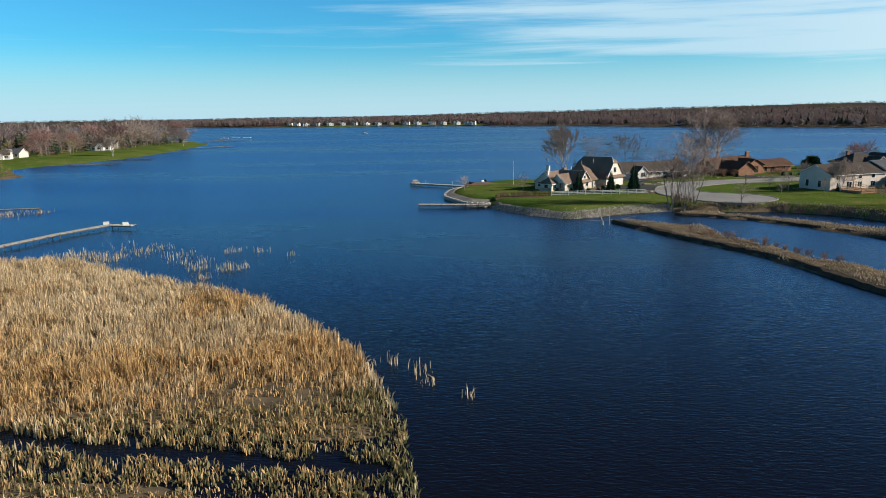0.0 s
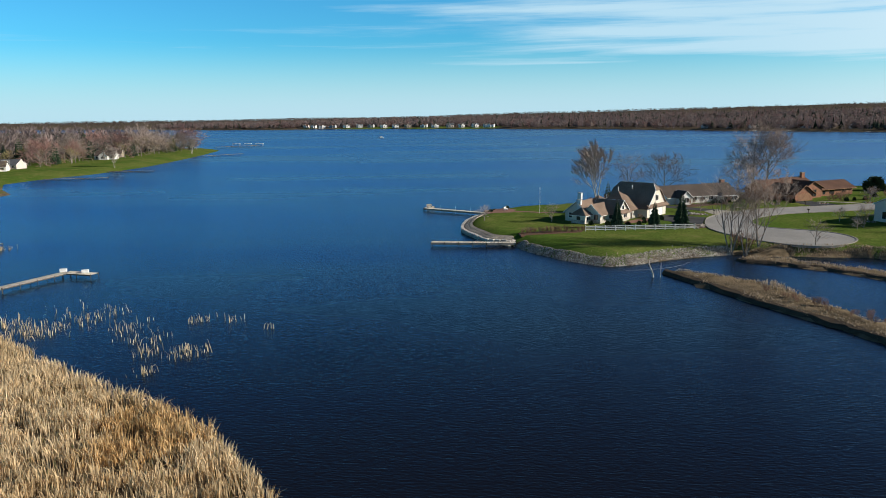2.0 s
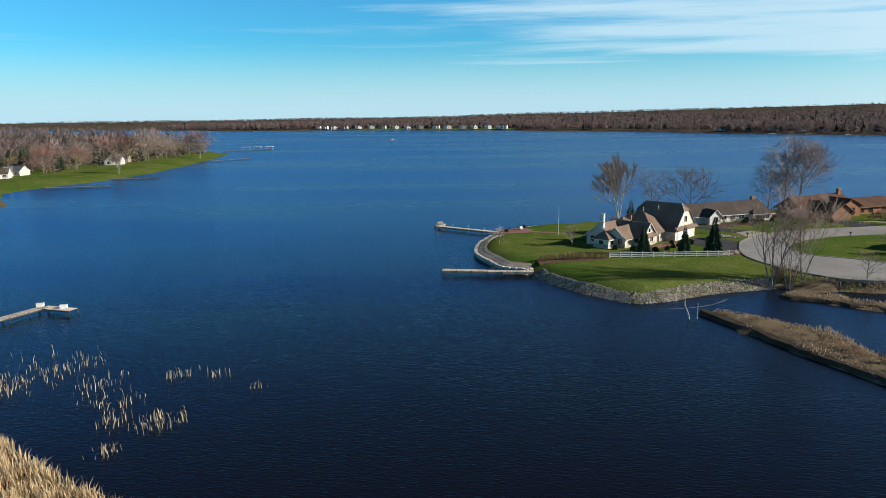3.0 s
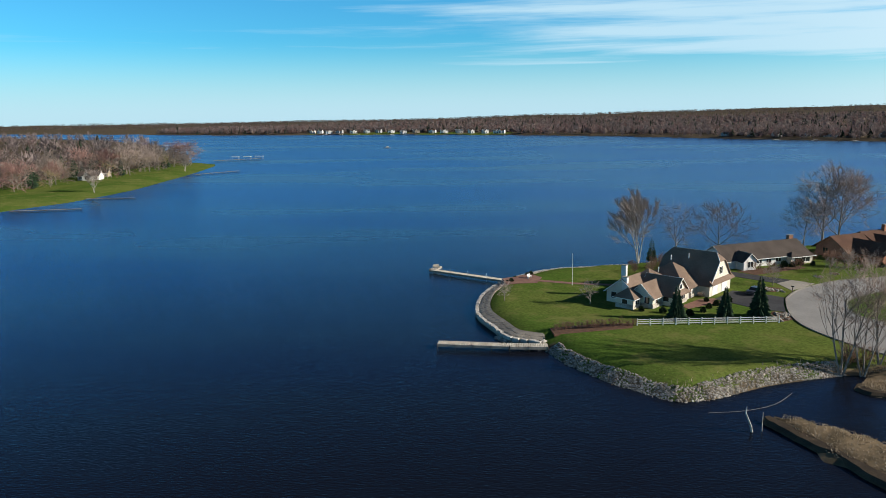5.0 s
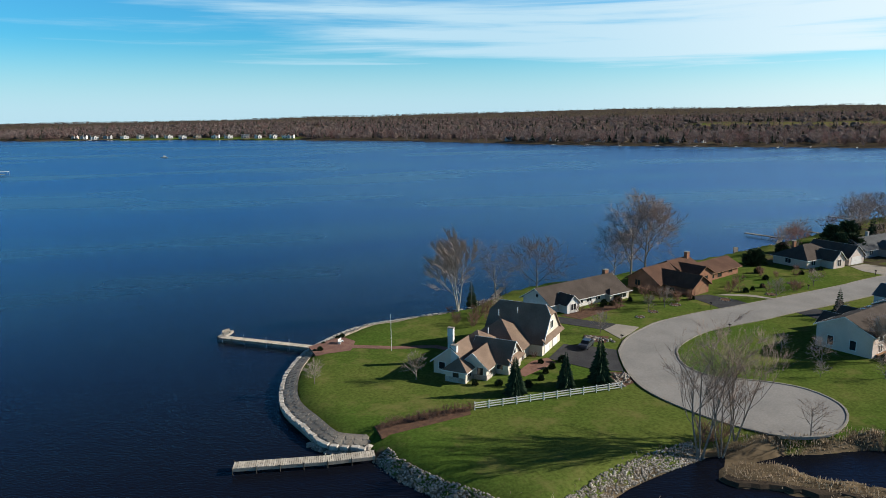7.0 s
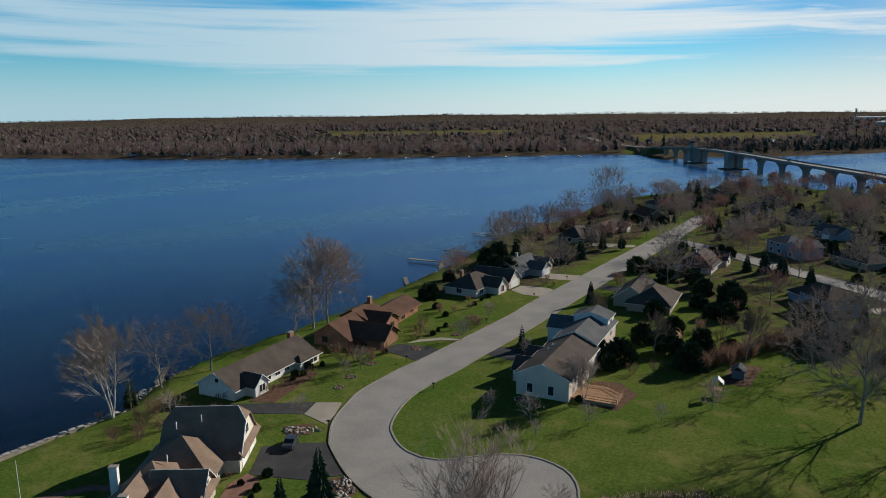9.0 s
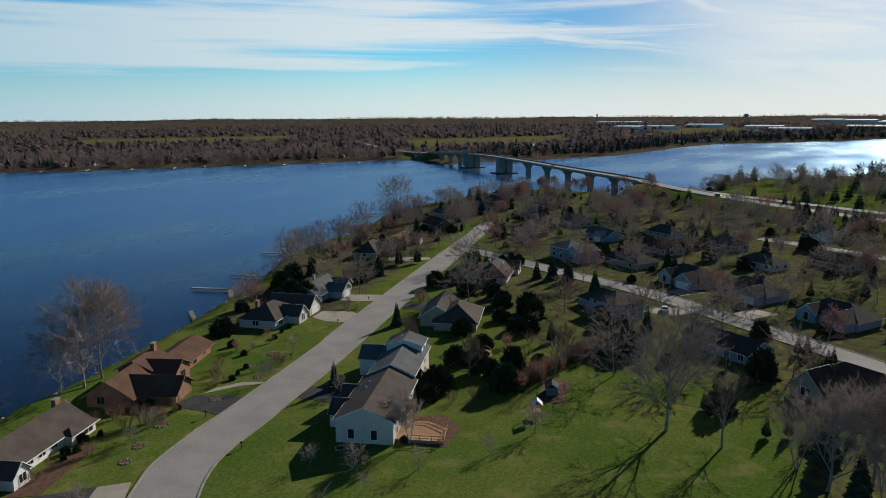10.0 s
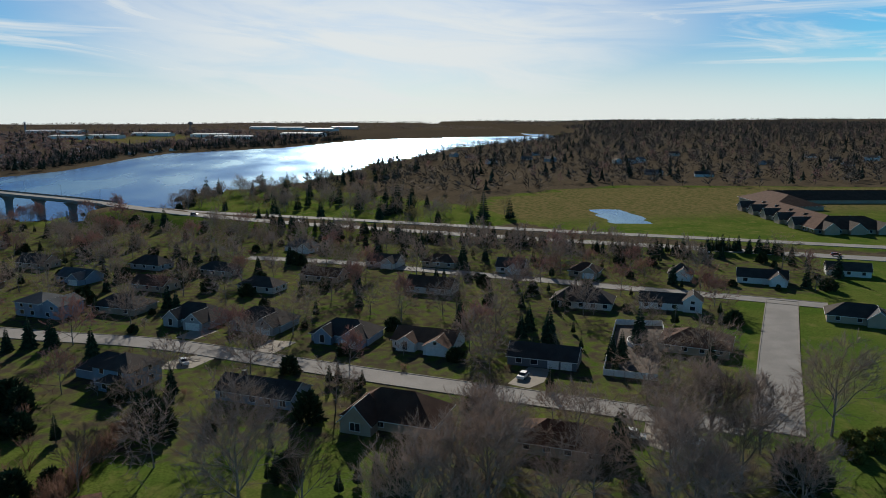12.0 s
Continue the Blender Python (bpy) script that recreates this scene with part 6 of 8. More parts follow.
for hx, hy, lab, wl, rf, wh, rise, gables in FAR_ROW:
    bl = [((-10, 8, -12, -1), wh, rise, "hx" if rf == "dark" else "gx", wl, rf, 0.6)]
    op = [(0, "n", 3, 0.8, 1.5, 1.3, "window"), (0, "n", 14.5, 0.8, 1.5, 1.3, "window"), (0, "e", 4, 0.8, 1.4, 1.3, "window")]
    if gables:
        bl += [((-9.5, -2.5, -5, 2.5), wh, rise * 0.75, "gy", wl, rf, 0.4), ((0.5, 6, -4, 1.2), wh, rise * 0.7, "gy", wl, rf, 0.4)]
        op = [(1, "n", 3.5, 0.05, 4.8, 2.2, "garage"), (2, "n", 2.7, 0.5, 1.4, 2.2, "window"), (0, "n", 1.4, 0.8, 1.2, 1.3, "window"), (0, "e", 4, 0.8, 1.4, 1.3, "window"), (1, "n", 3.5, 3.2, 0.9, 0.8, "window")]
    house(hx + 5.5, hy + 5.5, 58, lab, bl, op, group="houses along the second street")
house(212.5, 69.5, 58, "long dark grey house with white garage doors",
      [((-9, 9, -8, 1), 2.7, 2.5, "gx", "darkgrey", "dark", 0.5)],
      [(0, "n", 3, 0.8, 1.4, 1.3, "window"), (0, "n", 7, 0.8, 1.8, 1.4, "window"), (0, "n", 12, 0.05, 2.6, 2.1, "garage"), (0, "n", 15.4, 0.05, 2.6, 2.1, "garage")])
house(216, 23, 52, "tan house with a wide brown hipped roof beside a fenced pool",
      [((-9, 9, -8, 6), 2.7, 3.0, "hx", "tan", "brown", 0.7)], row_windows(0, "n", 18, 4) + row_windows(0, "w", 14, 3))
house(264, 36, 58, "beige house with a dark hipped roof",
      [((-10, 10, -10, 1), 2.8, 3.6, "hx", "beige", "dark", 0.6)], row_windows(0, "n", 20, 5, 0.7, 1.5, 1.5))
house(256, 12, 58, "long pale house with a grey roof",
      [((-12, 6, -9, 0), 2.7, 2.4, "gx", "white", "grey", 0.5), ((-14, -8, -7, 1), 4.0, 2.2, "gy", "white", "grey", 0.4)],
      row_windows(0, "n", 18, 4) + [(1, "n", 3, 0.8, 1.6, 1.3, "window"), (1, "n", 3, 2.9, 1.2, 1.0, "window")])
house(226, -40, 52, "house with a slate roof among bare trees",
      [((-9, 9, -8, 2), 2.8, 3.0, "hx", "tan", "dark", 0.6), ((-8, -2, -5, 4), 2.8, 2.4, "gy", "tan", "slate", 0.4)], row_windows(0, "n", 18, 3))
BACK_ROW = ((298, -22, "white", "grey", 9, 8, True), (283, -48, "white", "dark", 18, 9, True), (312, 13, "tan", "brown", 12, 9, True), (326, 40, "beige", "grey", 12, 8, True), (345, 66, "tan", "brown", 15, 9, False),
            (352, 90, "beige", "grey", 15, 9, True), (398, 124, "white", "slate", 16, 9, True), (330, 118, "tan", "brown", 17, 9, False), (318, 142, "beige", "grey", 16, 9, False), (300, 80, "beige", "brown", 18, 9, False),
            (352, 160, "tan", "dark", 16, 9, False), (330, 182, "tan", "brown", 16, 9, False), (372, 190, "grey", "dark", 16, 9, False), (352, 214, "blue", "slate", 16, 9, True), (348, 250, "brick", "brown", 18, 10, True),
            (388, 240, "tan", "grey", 17, 9, False), (408, 272, "blue", "slate", 16, 9, True), (420, 312, "tan", "brown", 18, 10, False), (455, 320, "brick", "dark", 18, 10, False), (446, 280, "tan", "dark", 18, 10, False),
            (490, 330, "grey", "dark", 18, 10, False), (345, 300, "brick", "brown", 18, 10, False), (385, 318, "tan", "grey", 17, 10, False), (286, -90, "white", "grey", 16, 9, False))
for k, (hx, hy, wl, rf, hl, hw, gab) in enumerate(BACK_ROW):
    lab = {"white": "white", "tan": "tan", "beige": "beige", "grey": "grey", "blue": "blue-grey", "brick": "brown brick"}[wl] + " house with a " + {"grey": "grey-brown", "dark": "charcoal", "brown": "brown", "slate": "slate-grey"}[rf] + " roof among bare trees"
    bl = [((-hl / 2, hl / 2, -hw / 2, hw / 2), 2.7, 2.6 if k % 3 else 3.1, "gx" if k % 2 else "hx", wl, rf, 0.5)]
    op = row_windows(0, "n", hl, 3) + row_windows(0, "w", hw, 2)
    if gab:
        bl.append(((-hl / 2 + 0.5, -hl / 2 + 6.5, 0, hw / 2 + 3), 2.7, 2.2, "gy", wl, rf, 0.4))
        op = [(1, "n", 3.0, 0.05, 4.2, 2.1, "garage"), (0, "n", 3, 0.8, 1.6, 1.3, "window"), (0, "e", hw / 2, 0.8, 1.6, 1.3, "window")]
    house(hx, hy, 55 if hx < 400 else 40, lab, bl, op, group="houses beyond the second street")
# large low building with many dormers beyond the field
LODGE_OPEN = row_windows(0, "n", 113, 22, 0.7, 1.6, 1.5) + row_windows(1, "w", 44, 8, 0.7, 1.6, 1.5)
house(430, -190, -15, "large low lodge with brown hipped roofs and rows of gables",
      [((-62, 51, -2, 24), 3.2, 5.6, "hx", "tan", "brown", 1.0), ((-62, -38, -20, 24), 3.2, 5.4, "hy", "tan", "brown", 1.0),
       ((40, 104, -30, 4), 3.2, 6.0, "hx", "tan", "brown", 1.0), ((80, 106, -124, 0), 3.2, 5.6, "hy", "tan", "brown", 1.0)]
      + [((-65, -54, y, y + 8), 3.2, 3.4, "gx", "tan", "grey", 0.6) for y in (-17, -2, 12)]
      + [((x, x + 8, 14, 27), 3.2, 3.6, "gy", "tan", "grey", 0.6) for x in (-44, -24, -4, 16, 36)]
      + [((x, x + 5, 10, 16), 3.2, 4.6, "gy", "tan", "grey", 0.5) for x in (-34, -14, 6, 26)], LODGE_OPEN, z=GROUND_Z)

# far houses over the water: shore, distance
FAR_SHORE = fine_line([(-372, 1704, 0), (-146, 1612, 0), (62, 1466, 0)], 29)
FAR_PLAN = [(p[0] + rnd.uniform(-5, 5), p[1] + rnd.uniform(0, 14)) for p in FAR_SHORE][:17] + \
           [(380 + 26 * i + rnd.uniform(-8, 8), 1118 - 26 * i + rnd.uniform(6, 26)) for i in range(9)] + \
           [(1120 + 40 * i + rnd.uniform(-12, 12), 520 - 13 * i + rnd.uniform(0, 26)) for i in range(14)] + \
           [(-246, 404), (-250, 424), (-238, 512), (-246, 536), (-268, 384)]
for k, (hx, hy) in enumerate(FAR_PLAN):
    z = float(land_height(np.array([hx]), np.array([hy]))[0])
    hl, hw = rnd.uniform(11, 17), rnd.uniform(7, 9)
    two = k < 17
    wl, rf = "white" if k < 17 and k % 3 else rnd.choice(["white", "white", "beige", "grey", "tan"]), rnd.choice(["dark", "grey", "brown", "slate"])
    wallh = 5.2 if two else 2.8
    house(hx, hy, rnd.uniform(-30, 30), ("small white" if wl == "white" else "small pale" if wl != "tan" else "small tan") + " house on the shore across the water",
          [((-hl / 2, hl / 2, -hw / 2, hw / 2), wallh, 2.8, "gx", wl, rf, 0.4), ((-3, 3, -hw / 2 - 2.5, 0), wallh, 2.4, "gy", wl, rf, 0.4)],
          [(0, "s", hl * 0.15, 0.8, 1.8, 1.4, "window"), (0, "s", hl * 0.85, 0.8, 1.8, 1.4, "window"), (1, "s", 3, 0.8, 2.4, 1.6, "window"), (1, "s", 3, 3.2 if two else 2.2, 1.6, 0.9, "window")],
          group="houses along the far shore", z=z)
# houses and sheds scattered inland beyond the bay
r_in = random.Random(77)
for k in range(40):
    if k < 22:
        hx, hy = 1000 + 62 * k + r_in.uniform(-30, 30), 560 - 14 * k - (0 if k < 12 else (k - 12) * 22) + r_in.uniform(0, 130)
    else:
        hx, hy = r_in.uniform(700, 1250), -r_in.uniform(120, 720)
    if signed(np.array([hx]), np.array([hy]), LAND_NORTH)[0] < 15 and signed(np.array([hx]), np.array([hy]), LAND_SOUTH)[0] < 40:
        continue
    z = float(land_height(np.array([hx]), np.array([hy]))[0])
    hl, hw = r_in.uniform(12, 20), r_in.uniform(8, 11)
    wl = r_in.choice(["white", "white", "beige", "grey"])
    house(hx, hy, r_in.uniform(0, 180), ("white" if wl == "white" else "pale") + " house among bare woods beyond the bay",
          [((-hl / 2, hl / 2, -hw / 2, hw / 2), r_in.choice([2.8, 5.0]), 3.0, "gx", wl, r_in.choice(["grey", "slate", "dark"]), 0.4)],
          [(0, "s", hl * 0.3, 0.8, 1.8, 1.4, "window"), (0, "s", hl * 0.7, 0.8, 1.8, 1.4, "window")], group="houses beyond the bay", z=z)
# long pale sheds on the far side of the bay
for k in range(12):
    hx, hy = 2350 + rnd.uniform(-250, 420), 950 - 120 * k + rnd.uniform(-50, 50)
    if k > 7:
        hx, hy = 2950 + rnd.uniform(-100, 200), 300 - 110 * (k - 7)
    z = float(land_height(np.array([hx]), np.array([hy]))[0])
    ob = thing("warehouse", pose(hx, hy, z, 0, 0, rnd.uniform(50, 70)), "long white industrial shed on the far side of the bay", "warehouse", "sheds across the bay")
    L, W = rnd.uniform(70, 150), rnd.uniform(30, 50)
    part("wall", Build().box(-L / 2, L / 2, -W / 2, W / 2, -1, 9), WALL["white"], ob)
    r = Build()
    for s in roof_pieces((-L / 2, L / 2, -W / 2, W / 2), 9, 3.0, "gx", 0.6):
        slope_slab(r, s, 0.3)
    part("roof", r, M["white"], ob)

# water tower and slim mast on the skyline beyond the bay
tz = float(land_height(np.array([2860.0]), np.array([452.0]))[0])
tower = thing("water_tower", pose(2860, 452, tz), "pale water tower on the skyline beyond the bay", "water tower")
part("tank", Build().tube([(0, 0, 24), (0, 0, 27), (0, 0, 32), (0, 0, 35)], [3, 9, 9, 2], 14), M["conc"], tower)
for k in range(6):
    a = k * 1.047
    part("leg", Build().tube([(6 * math.cos(a), 6 * math.sin(a), -1), (5 * math.cos(a), 5 * math.sin(a), 27)], [0.6, 0.5], 6), M["conc"], tower)
tz = float(land_height(np.array([2860.0]), np.array([1009.0]))[0])
mast = thing("mast", pose(2860, 1009, tz), "slim pale tower among sheds beyond the bay", "mast")
part("shaft", Build().tube([(0, 0, -1), (0, 0, 32)], [3.2, 2.6], 10), M["conc"], mast)
part("head", Build().tube([(0, 0, 32), (0, 0, 36)], [3.6, 3.6], 10), M["white"], mast)

# ---- docks, fence, walls, bridge ----


def dock(line, width, label, z=0.95, spacing=3.0, mat="plank", category="dock", skirt=False, tall=0.0):
    """Planks across two stringers on pairs of posts, along a polyline."""
    x0, y0 = line[0]
    ob = thing("dock", pose(x0, y0, 0), label, category)
    pts = [Vector((x - x0, y - y0, 0)) for x, y in line]
    deck = Build()
    posts = []
    for a, b in zip(pts, pts[1:]):
        d = (b - a).normalized()
        s = Vector((-d.y, d.x, 0))
        n = max(1, int((b - a).length / 0.3))
        for k in range(n):
            p = a + (b - a) * (k + 0.5) / n
            w = width / 2 + 0.02 * math.sin(k * 2.3)
            c = [p + d * i * 0.125 + s * j * w + Vector((0, 0, z + q)) for q in (-0.05, 0) for i, j in ((-1, -1), (1, -1), (1, 1), (-1, 1))]
            deck.add(c, [(3, 2, 1, 0), (4, 5, 6, 7), (0, 1, 5, 4), (1, 2, 6, 5), (2, 3, 7, 6), (3, 0, 4, 7)])
        for j in (-1, 1):
            part("stringer", Build().beam(a + s * j * (width / 2 - 0.08) + Vector((0, 0, z - 0.16)), b + s * j * (width / 2 - 0.08) + Vector((0, 0, z - 0.16)), 0.08, 0.2), M["post"], ob)
            if skirt:
                off = s * j * (width / 2 + 0.02) + Vector((0, 0, z - 0.28))
                part("skirt", Build().beam(a + off, b + off, 0.04, 0.44), M["plank"], ob, "weathered grey side boards")
        if tall:
            for k in range(1, int((b - a).length / 5.5) + 1):
                q = a + d * 5.5 * k + s * (width / 2 + 0.1)
                part("mooring_post", Build().tube([q, q + Vector((0, 0, z + tall))], [0.06, 0.05], 6), M["steel"], ob, "slim pale metal pole")
        m = max(1, int((b - a).length / spacing))
        for k in range(m + 1):
            for j in (-1, 1):
                posts.append(a + (b - a) * k / m + s * j * (width / 2 + 0.03))
    tagged(part("decking", deck, M[mat], ob), kind="stuff")
    pm = Build().tube([(0, 0, -1.6), (0, 0, z + 0.12)], [0.07, 0.065], 6).mesh("post", M["post"])
    for p in posts:
        q = part("post", pm, None, ob)
        q.location = p
    return ob


dock([(32.6, 172.6), (26, 172.8), (13.4, 174.2)], 1.9, "weathered plank dock reaching out from the rip-rap", mat="palewood", skirt=True)
dock([(27.4, 221.8), (8.2, 234.4), (9.8, 238.6)], 1.7, "weathered plank dock with a short return at its end", mat="palewood", skirt=True, tall=1.3)
bench = thing("bench", pose(9.2, 236.2, 0.95, 0, 0, 30), "pale wooden bench on the dock's end", "bench")
part("seat", Build().box(-0.9, 0.9, -0.22, 0.22, 0.4, 0.46), M["plank"], bench)
part("backrest", Build().box(-0.9, 0.9, 0.18, 0.24, 0.5, 0.95), M["plank"], bench)
for sx in (-0.8, 0.8):
    part("leg", Build().box(sx - 0.04, sx + 0.04, -0.2, 0.2, 0, 0.4), M["plank"], bench)
dock([(-66.5, 98), (-64, 118), (-60.6, 131.4), (-55.6, 144.2), (-49.2, 142.6)], 2.0, "long pale plank dock through the reeds", mat="palewood")
for bx, by in ((-56.4, 144.6), (-51.5, 143.6)):
    bt = thing("dock_box", pose(bx, by, 0.95, 0, 0, 20), "white plastic storage box on the dock", "box", "boxes on the long dock")
    part("body", Build().box(-0.6, 0.6, -0.35, 0.35, 0, 0.5), M["white"], bt)
    part("lid", Build().box(-0.64, 0.64, -0.38, 0.38, 0.5, 0.58), M["white"], bt)
dock([(-112, 172), (-90, 176)], 1.6, "old dark plank dock among reeds", z=1.0, spacing=2.0)
dock([(66, 241), (69, 247)], 1.6, "short plank dock below the birch")
dock([(75, 250.4), (80, 258.5)], 1.5, "short pale dock at the lawn's edge")
dock([(166, 277.5), (174.5, 289.5)], 1.4, "narrow plank dock on the shore")
dock([(190, 288), (201, 300), (196, 313.4)], 1.6, "pale bent dock on the shore", mat="slab")
dock([(222, 302), (218, 317)], 1.6, "long plank dock with a boat lift")
dock([(262, 322), (256, 338)], 1.5, "long dark dock on the shore")
dock([(303, 331), (296, 349)], 1.6, "long dark dock below the big willow")
dock([(330, 337), (327, 354)], 1.5, "dark dock on the shore")
dock([(383, 358), (378, 378)], 1.5, "short dock near the spruce")
dock([(-194, 364.4), (-164.3, 370.7)], 1.5, "low dock off the west lawn", z=0.7)
dock([(-186, 413.4), (-159.8, 413.4)], 1.5, "low dark dock off the west lawn", z=0.7)
dock([(-188, 562), (-166, 593)], 2.4, "low dock at the end of the west lawn", z=0.9)
pier = dock([(-234, 718), (-198, 750)], 4.0, "long pier with pale boat lifts", z=1.4, spacing=5)
for k in range(3):
    lx, ly = -200.0 + (-11.0) * k, 753.8 + (-3.4) * k
    lift_ob = thing("boat_lift", pose(lx, ly, 0), "pale covered boat lift beside a pier", "boat lift", "boat lifts at the pier")
    part("canopy", Build().slab([(-4, -2), (4, -2), (4, 2), (-4, 2)], 3.0, 3.35), M["white"], lift_ob)
    for cx in (-3.8, 3.8):
        for cy in (-1.8, 1.8):
            part("post", Build().tube([(cx, cy, -1), (cx, cy, 3.0)], [0.12, 0.12], 5), M["steel"], lift_ob)
for k in range(12):
    hx, hy = 420 + 34 * k, 1035 - 34 * k + (20 if k > 6 else 0)
    dock([(hx, hy), (hx - 16, hy - 17)], 2.0, "small pale dock on the far shore", z=0.9, spacing=6, mat="white")
for k in range(5):
    dock([(-330 + 40 * k, 1672 - 17 * k), (-335 + 40 * k, 1650 - 17 * k)], 2.5, "small pale dock on the far shore", z=0.9, spacing=6, mat="white")

# white rail fence
fence = thing("fence", pose(49.6, 180.7, GROUND_Z), "white three-rail wooden fence along the lawn", "fence")
fa, fb = Vector((0, 0, 0)), Vector((26, 1.6, 0))
pm = Build().box(-0.08, 0.08, -0.08, 0.08, -0.2, 1.3).add([(-0.1, -0.1, 1.3), (0.1, -0.1, 1.3), (0.1, 0.1, 1.3), (-0.1, 0.1, 1.3), (0, 0, 1.42)], [(0, 1, 4), (1, 2, 4), (2, 3, 4), (3, 0, 4)]).mesh("post", M["white"])
NP = 12
for k in range(NP):
    part("post", pm, None, fence).location = fa.lerp(fb, k / (NP - 1))
for k in range(NP - 1):
    for z in (0.35, 0.75, 1.13):
        a, b = fa.lerp(fb, k / (NP - 1)), fa.lerp(fb, (k + 1) / (NP - 1))
        part("rail", Build().beam(a + Vector((0, 0, z)), b + Vector((0, 0, z)), 0.05, 0.15), M["white"], fence)

flag = thing("flagpole", pose(41.7, 212.2, GROUND_Z), "slim white flagpole on the lawn", "flagpole")
part("pole", Build().tube([(0, 0, -0.2), (0, 0, 7.3)], [0.06, 0.035], 8), M["white"], flag)
part("finial", Build().tube([(0, 0, 7.3), (0, 0, 7.38), (0, 0, 7.46)], [0.03, 0.07, 0.02], 8), M["steel"], flag)


def boulder(seed, size):
    """A rough angular stone."""
    r = random.Random(seed)
    bm = bmesh.new()
    bmesh.ops.create_icosphere(bm, subdivisions=1, radius=size)
    for v in bm.verts:
        v.co *= r.uniform(0.72, 1.2)
        v.co.z *= 0.7
    b = Build().add([v.co.copy() for v in bm.verts], [[v.index for v in f.verts] for f in bm.faces])
    bm.free()
    return b


ROCKS = [boulder(100 + i, 0.42) for i in range(6)]


def rock_band(name, line, width, count, label, size=(0.5, 1.25), seed=5):
    r = random.Random(seed)
    pts = [Vector((p[0], p[1], 0)) for p in fine_line([(*q, 0) for q in line], 1.5)]
    b = Build()
    xs, ys, sc = [], [], []
    for _ in range(count):
        i = r.randrange(len(pts) - 1)
        p = pts[i].lerp(pts[i + 1], r.random())
        d = (pts[i + 1] - pts[i]).normalized()
        s = Vector((-d.y, d.x, 0))
        q = p + s * r.uniform(-width / 2, width / 2)
        xs.append(q.x), ys.append(q.y), sc.append(r.uniform(*size))
    zs = land_height(np.array(xs), np.array(ys))
    for x, y, z, k in zip(xs, ys, zs, sc):
        g = r.choice(ROCKS)
        a = r.uniform(0, 6.28)
        c, s = math.cos(a) * k, math.sin(a) * k
        b.add([(x + v[0] * c - v[1] * s, y + v[0] * s + v[1] * c, max(z, -0.15) + 0.05 + v[2] * k) for v in g.v], g.f)
    return tagged(new(name, b.mesh(name, M["stone"])), label, "rocks", kind="stuff")


rock_band("riprap", [(33.2, 172.5), (36.2, 165.6), (42.0, 157.9), (48.9, 151.5), (54, 152.6), (63.6, 158.0), (77, 162.2)], 2.9, 3600, "pale grey rip-rap stones along the lawn's edge", size=(0.18, 0.50))
rock_band("riprap", [(24.5, 180.5), (27.5, 177), (32, 174.6)], 3.0, 260, "grey boulders at the end of the shore wall", size=(0.6, 1.6))
rock_band("boulders", [(75.5, 184), (78, 186), (78.5, 189)], 2.6, 60, "pale boulders in a bed beside the drive", size=(0.5, 1.1), seed=8)
rock_band("boulders", [(81.5, 209.5), (84, 206.5), (86, 206)], 2.4, 46, "pale boulders in a bed beside the apron", size=(0.5, 1.1), seed=9)
rock_band("shore_stones", [(64, 241), (75, 251.5), (90, 257.5), (104, 260.5), (118, 263.5), (140, 270.5), (160, 277.5), (195, 291.5), (225, 305.5), (250, 320.5)], 2.6, 1000, "dark shore stones below the gardens", size=(0.5, 1.3))

# flagstone terrace along the point
wall_line = fine_line([(*p, 0) for p in POINT_WALL], 1.25)
wall_ob = tagged(new("shore_wall"), "pale flagstone shore wall curving round the point", "wall", kind="structure")
o_in = []
for i, (x, y, _) in enumerate(wall_line):
    p, q = Vector(wall_line[max(i - 1, 0)]), Vector(wall_line[min(i + 1, len(wall_line) - 1)])
    d = (q - p).normalized()
    o_in.append((Vector((x, y, 0)), Vector((d.y, -d.x, 0))))
V, F = [], []
for p, s in o_in:
    w = 2.9 if p.y < 225 else max(1.4, 2.9 - (p.y - 225) * 0.1)
    for off, z in ((-0.3, -1.0), (-0.05, 0.80), (w, 0.82 + 0.29 * w), (w, 0.2)):
        V.append(tuple(p + s * off + Vector((0, 0, z))))
for i in range(len(o_in) - 1):
    for k in range(3):
        F.append((4 * i + k, 4 * i + 4 + k, 4 * i + 5 + k, 4 * i + 1 + k))
ob = part("wall_core", Build().add(V, F), M["slab"], wall_ob)
slab_meshes = []
for i in range(5):
    r = random.Random(40 + i)
    n = 6
    o = [(math.cos(6.283 * k / n) * r.uniform(0.5, 0.66), math.sin(6.283 * k / n) * r.uniform(0.5, 0.66)) for k in range(n)]
    slab_meshes.append(Build().slab(o, -0.12, 0.06).mesh("stone", M["slab"]))
block_meshes = []
for i in range(4):
    r = random.Random(60 + i)
    bm = bmesh.new()
    bmesh.ops.create_cube(bm, size=1.0)
    for v in bm.verts:
        v.co = Vector((v.co.x * r.uniform(1.02, 1.28), v.co.y * r.uniform(0.7, 0.95), v.co.z * r.uniform(0.55, 0.72)))
    bmesh.ops.bevel(bm, geom=bm.edges[:], offset=0.07, segments=1, affect="EDGES")
    me = bpy.data.meshes.new("block")
    bm.to_mesh(me)
    bm.free()
    me.materials.append(M["block"])
    block_meshes.append(me)
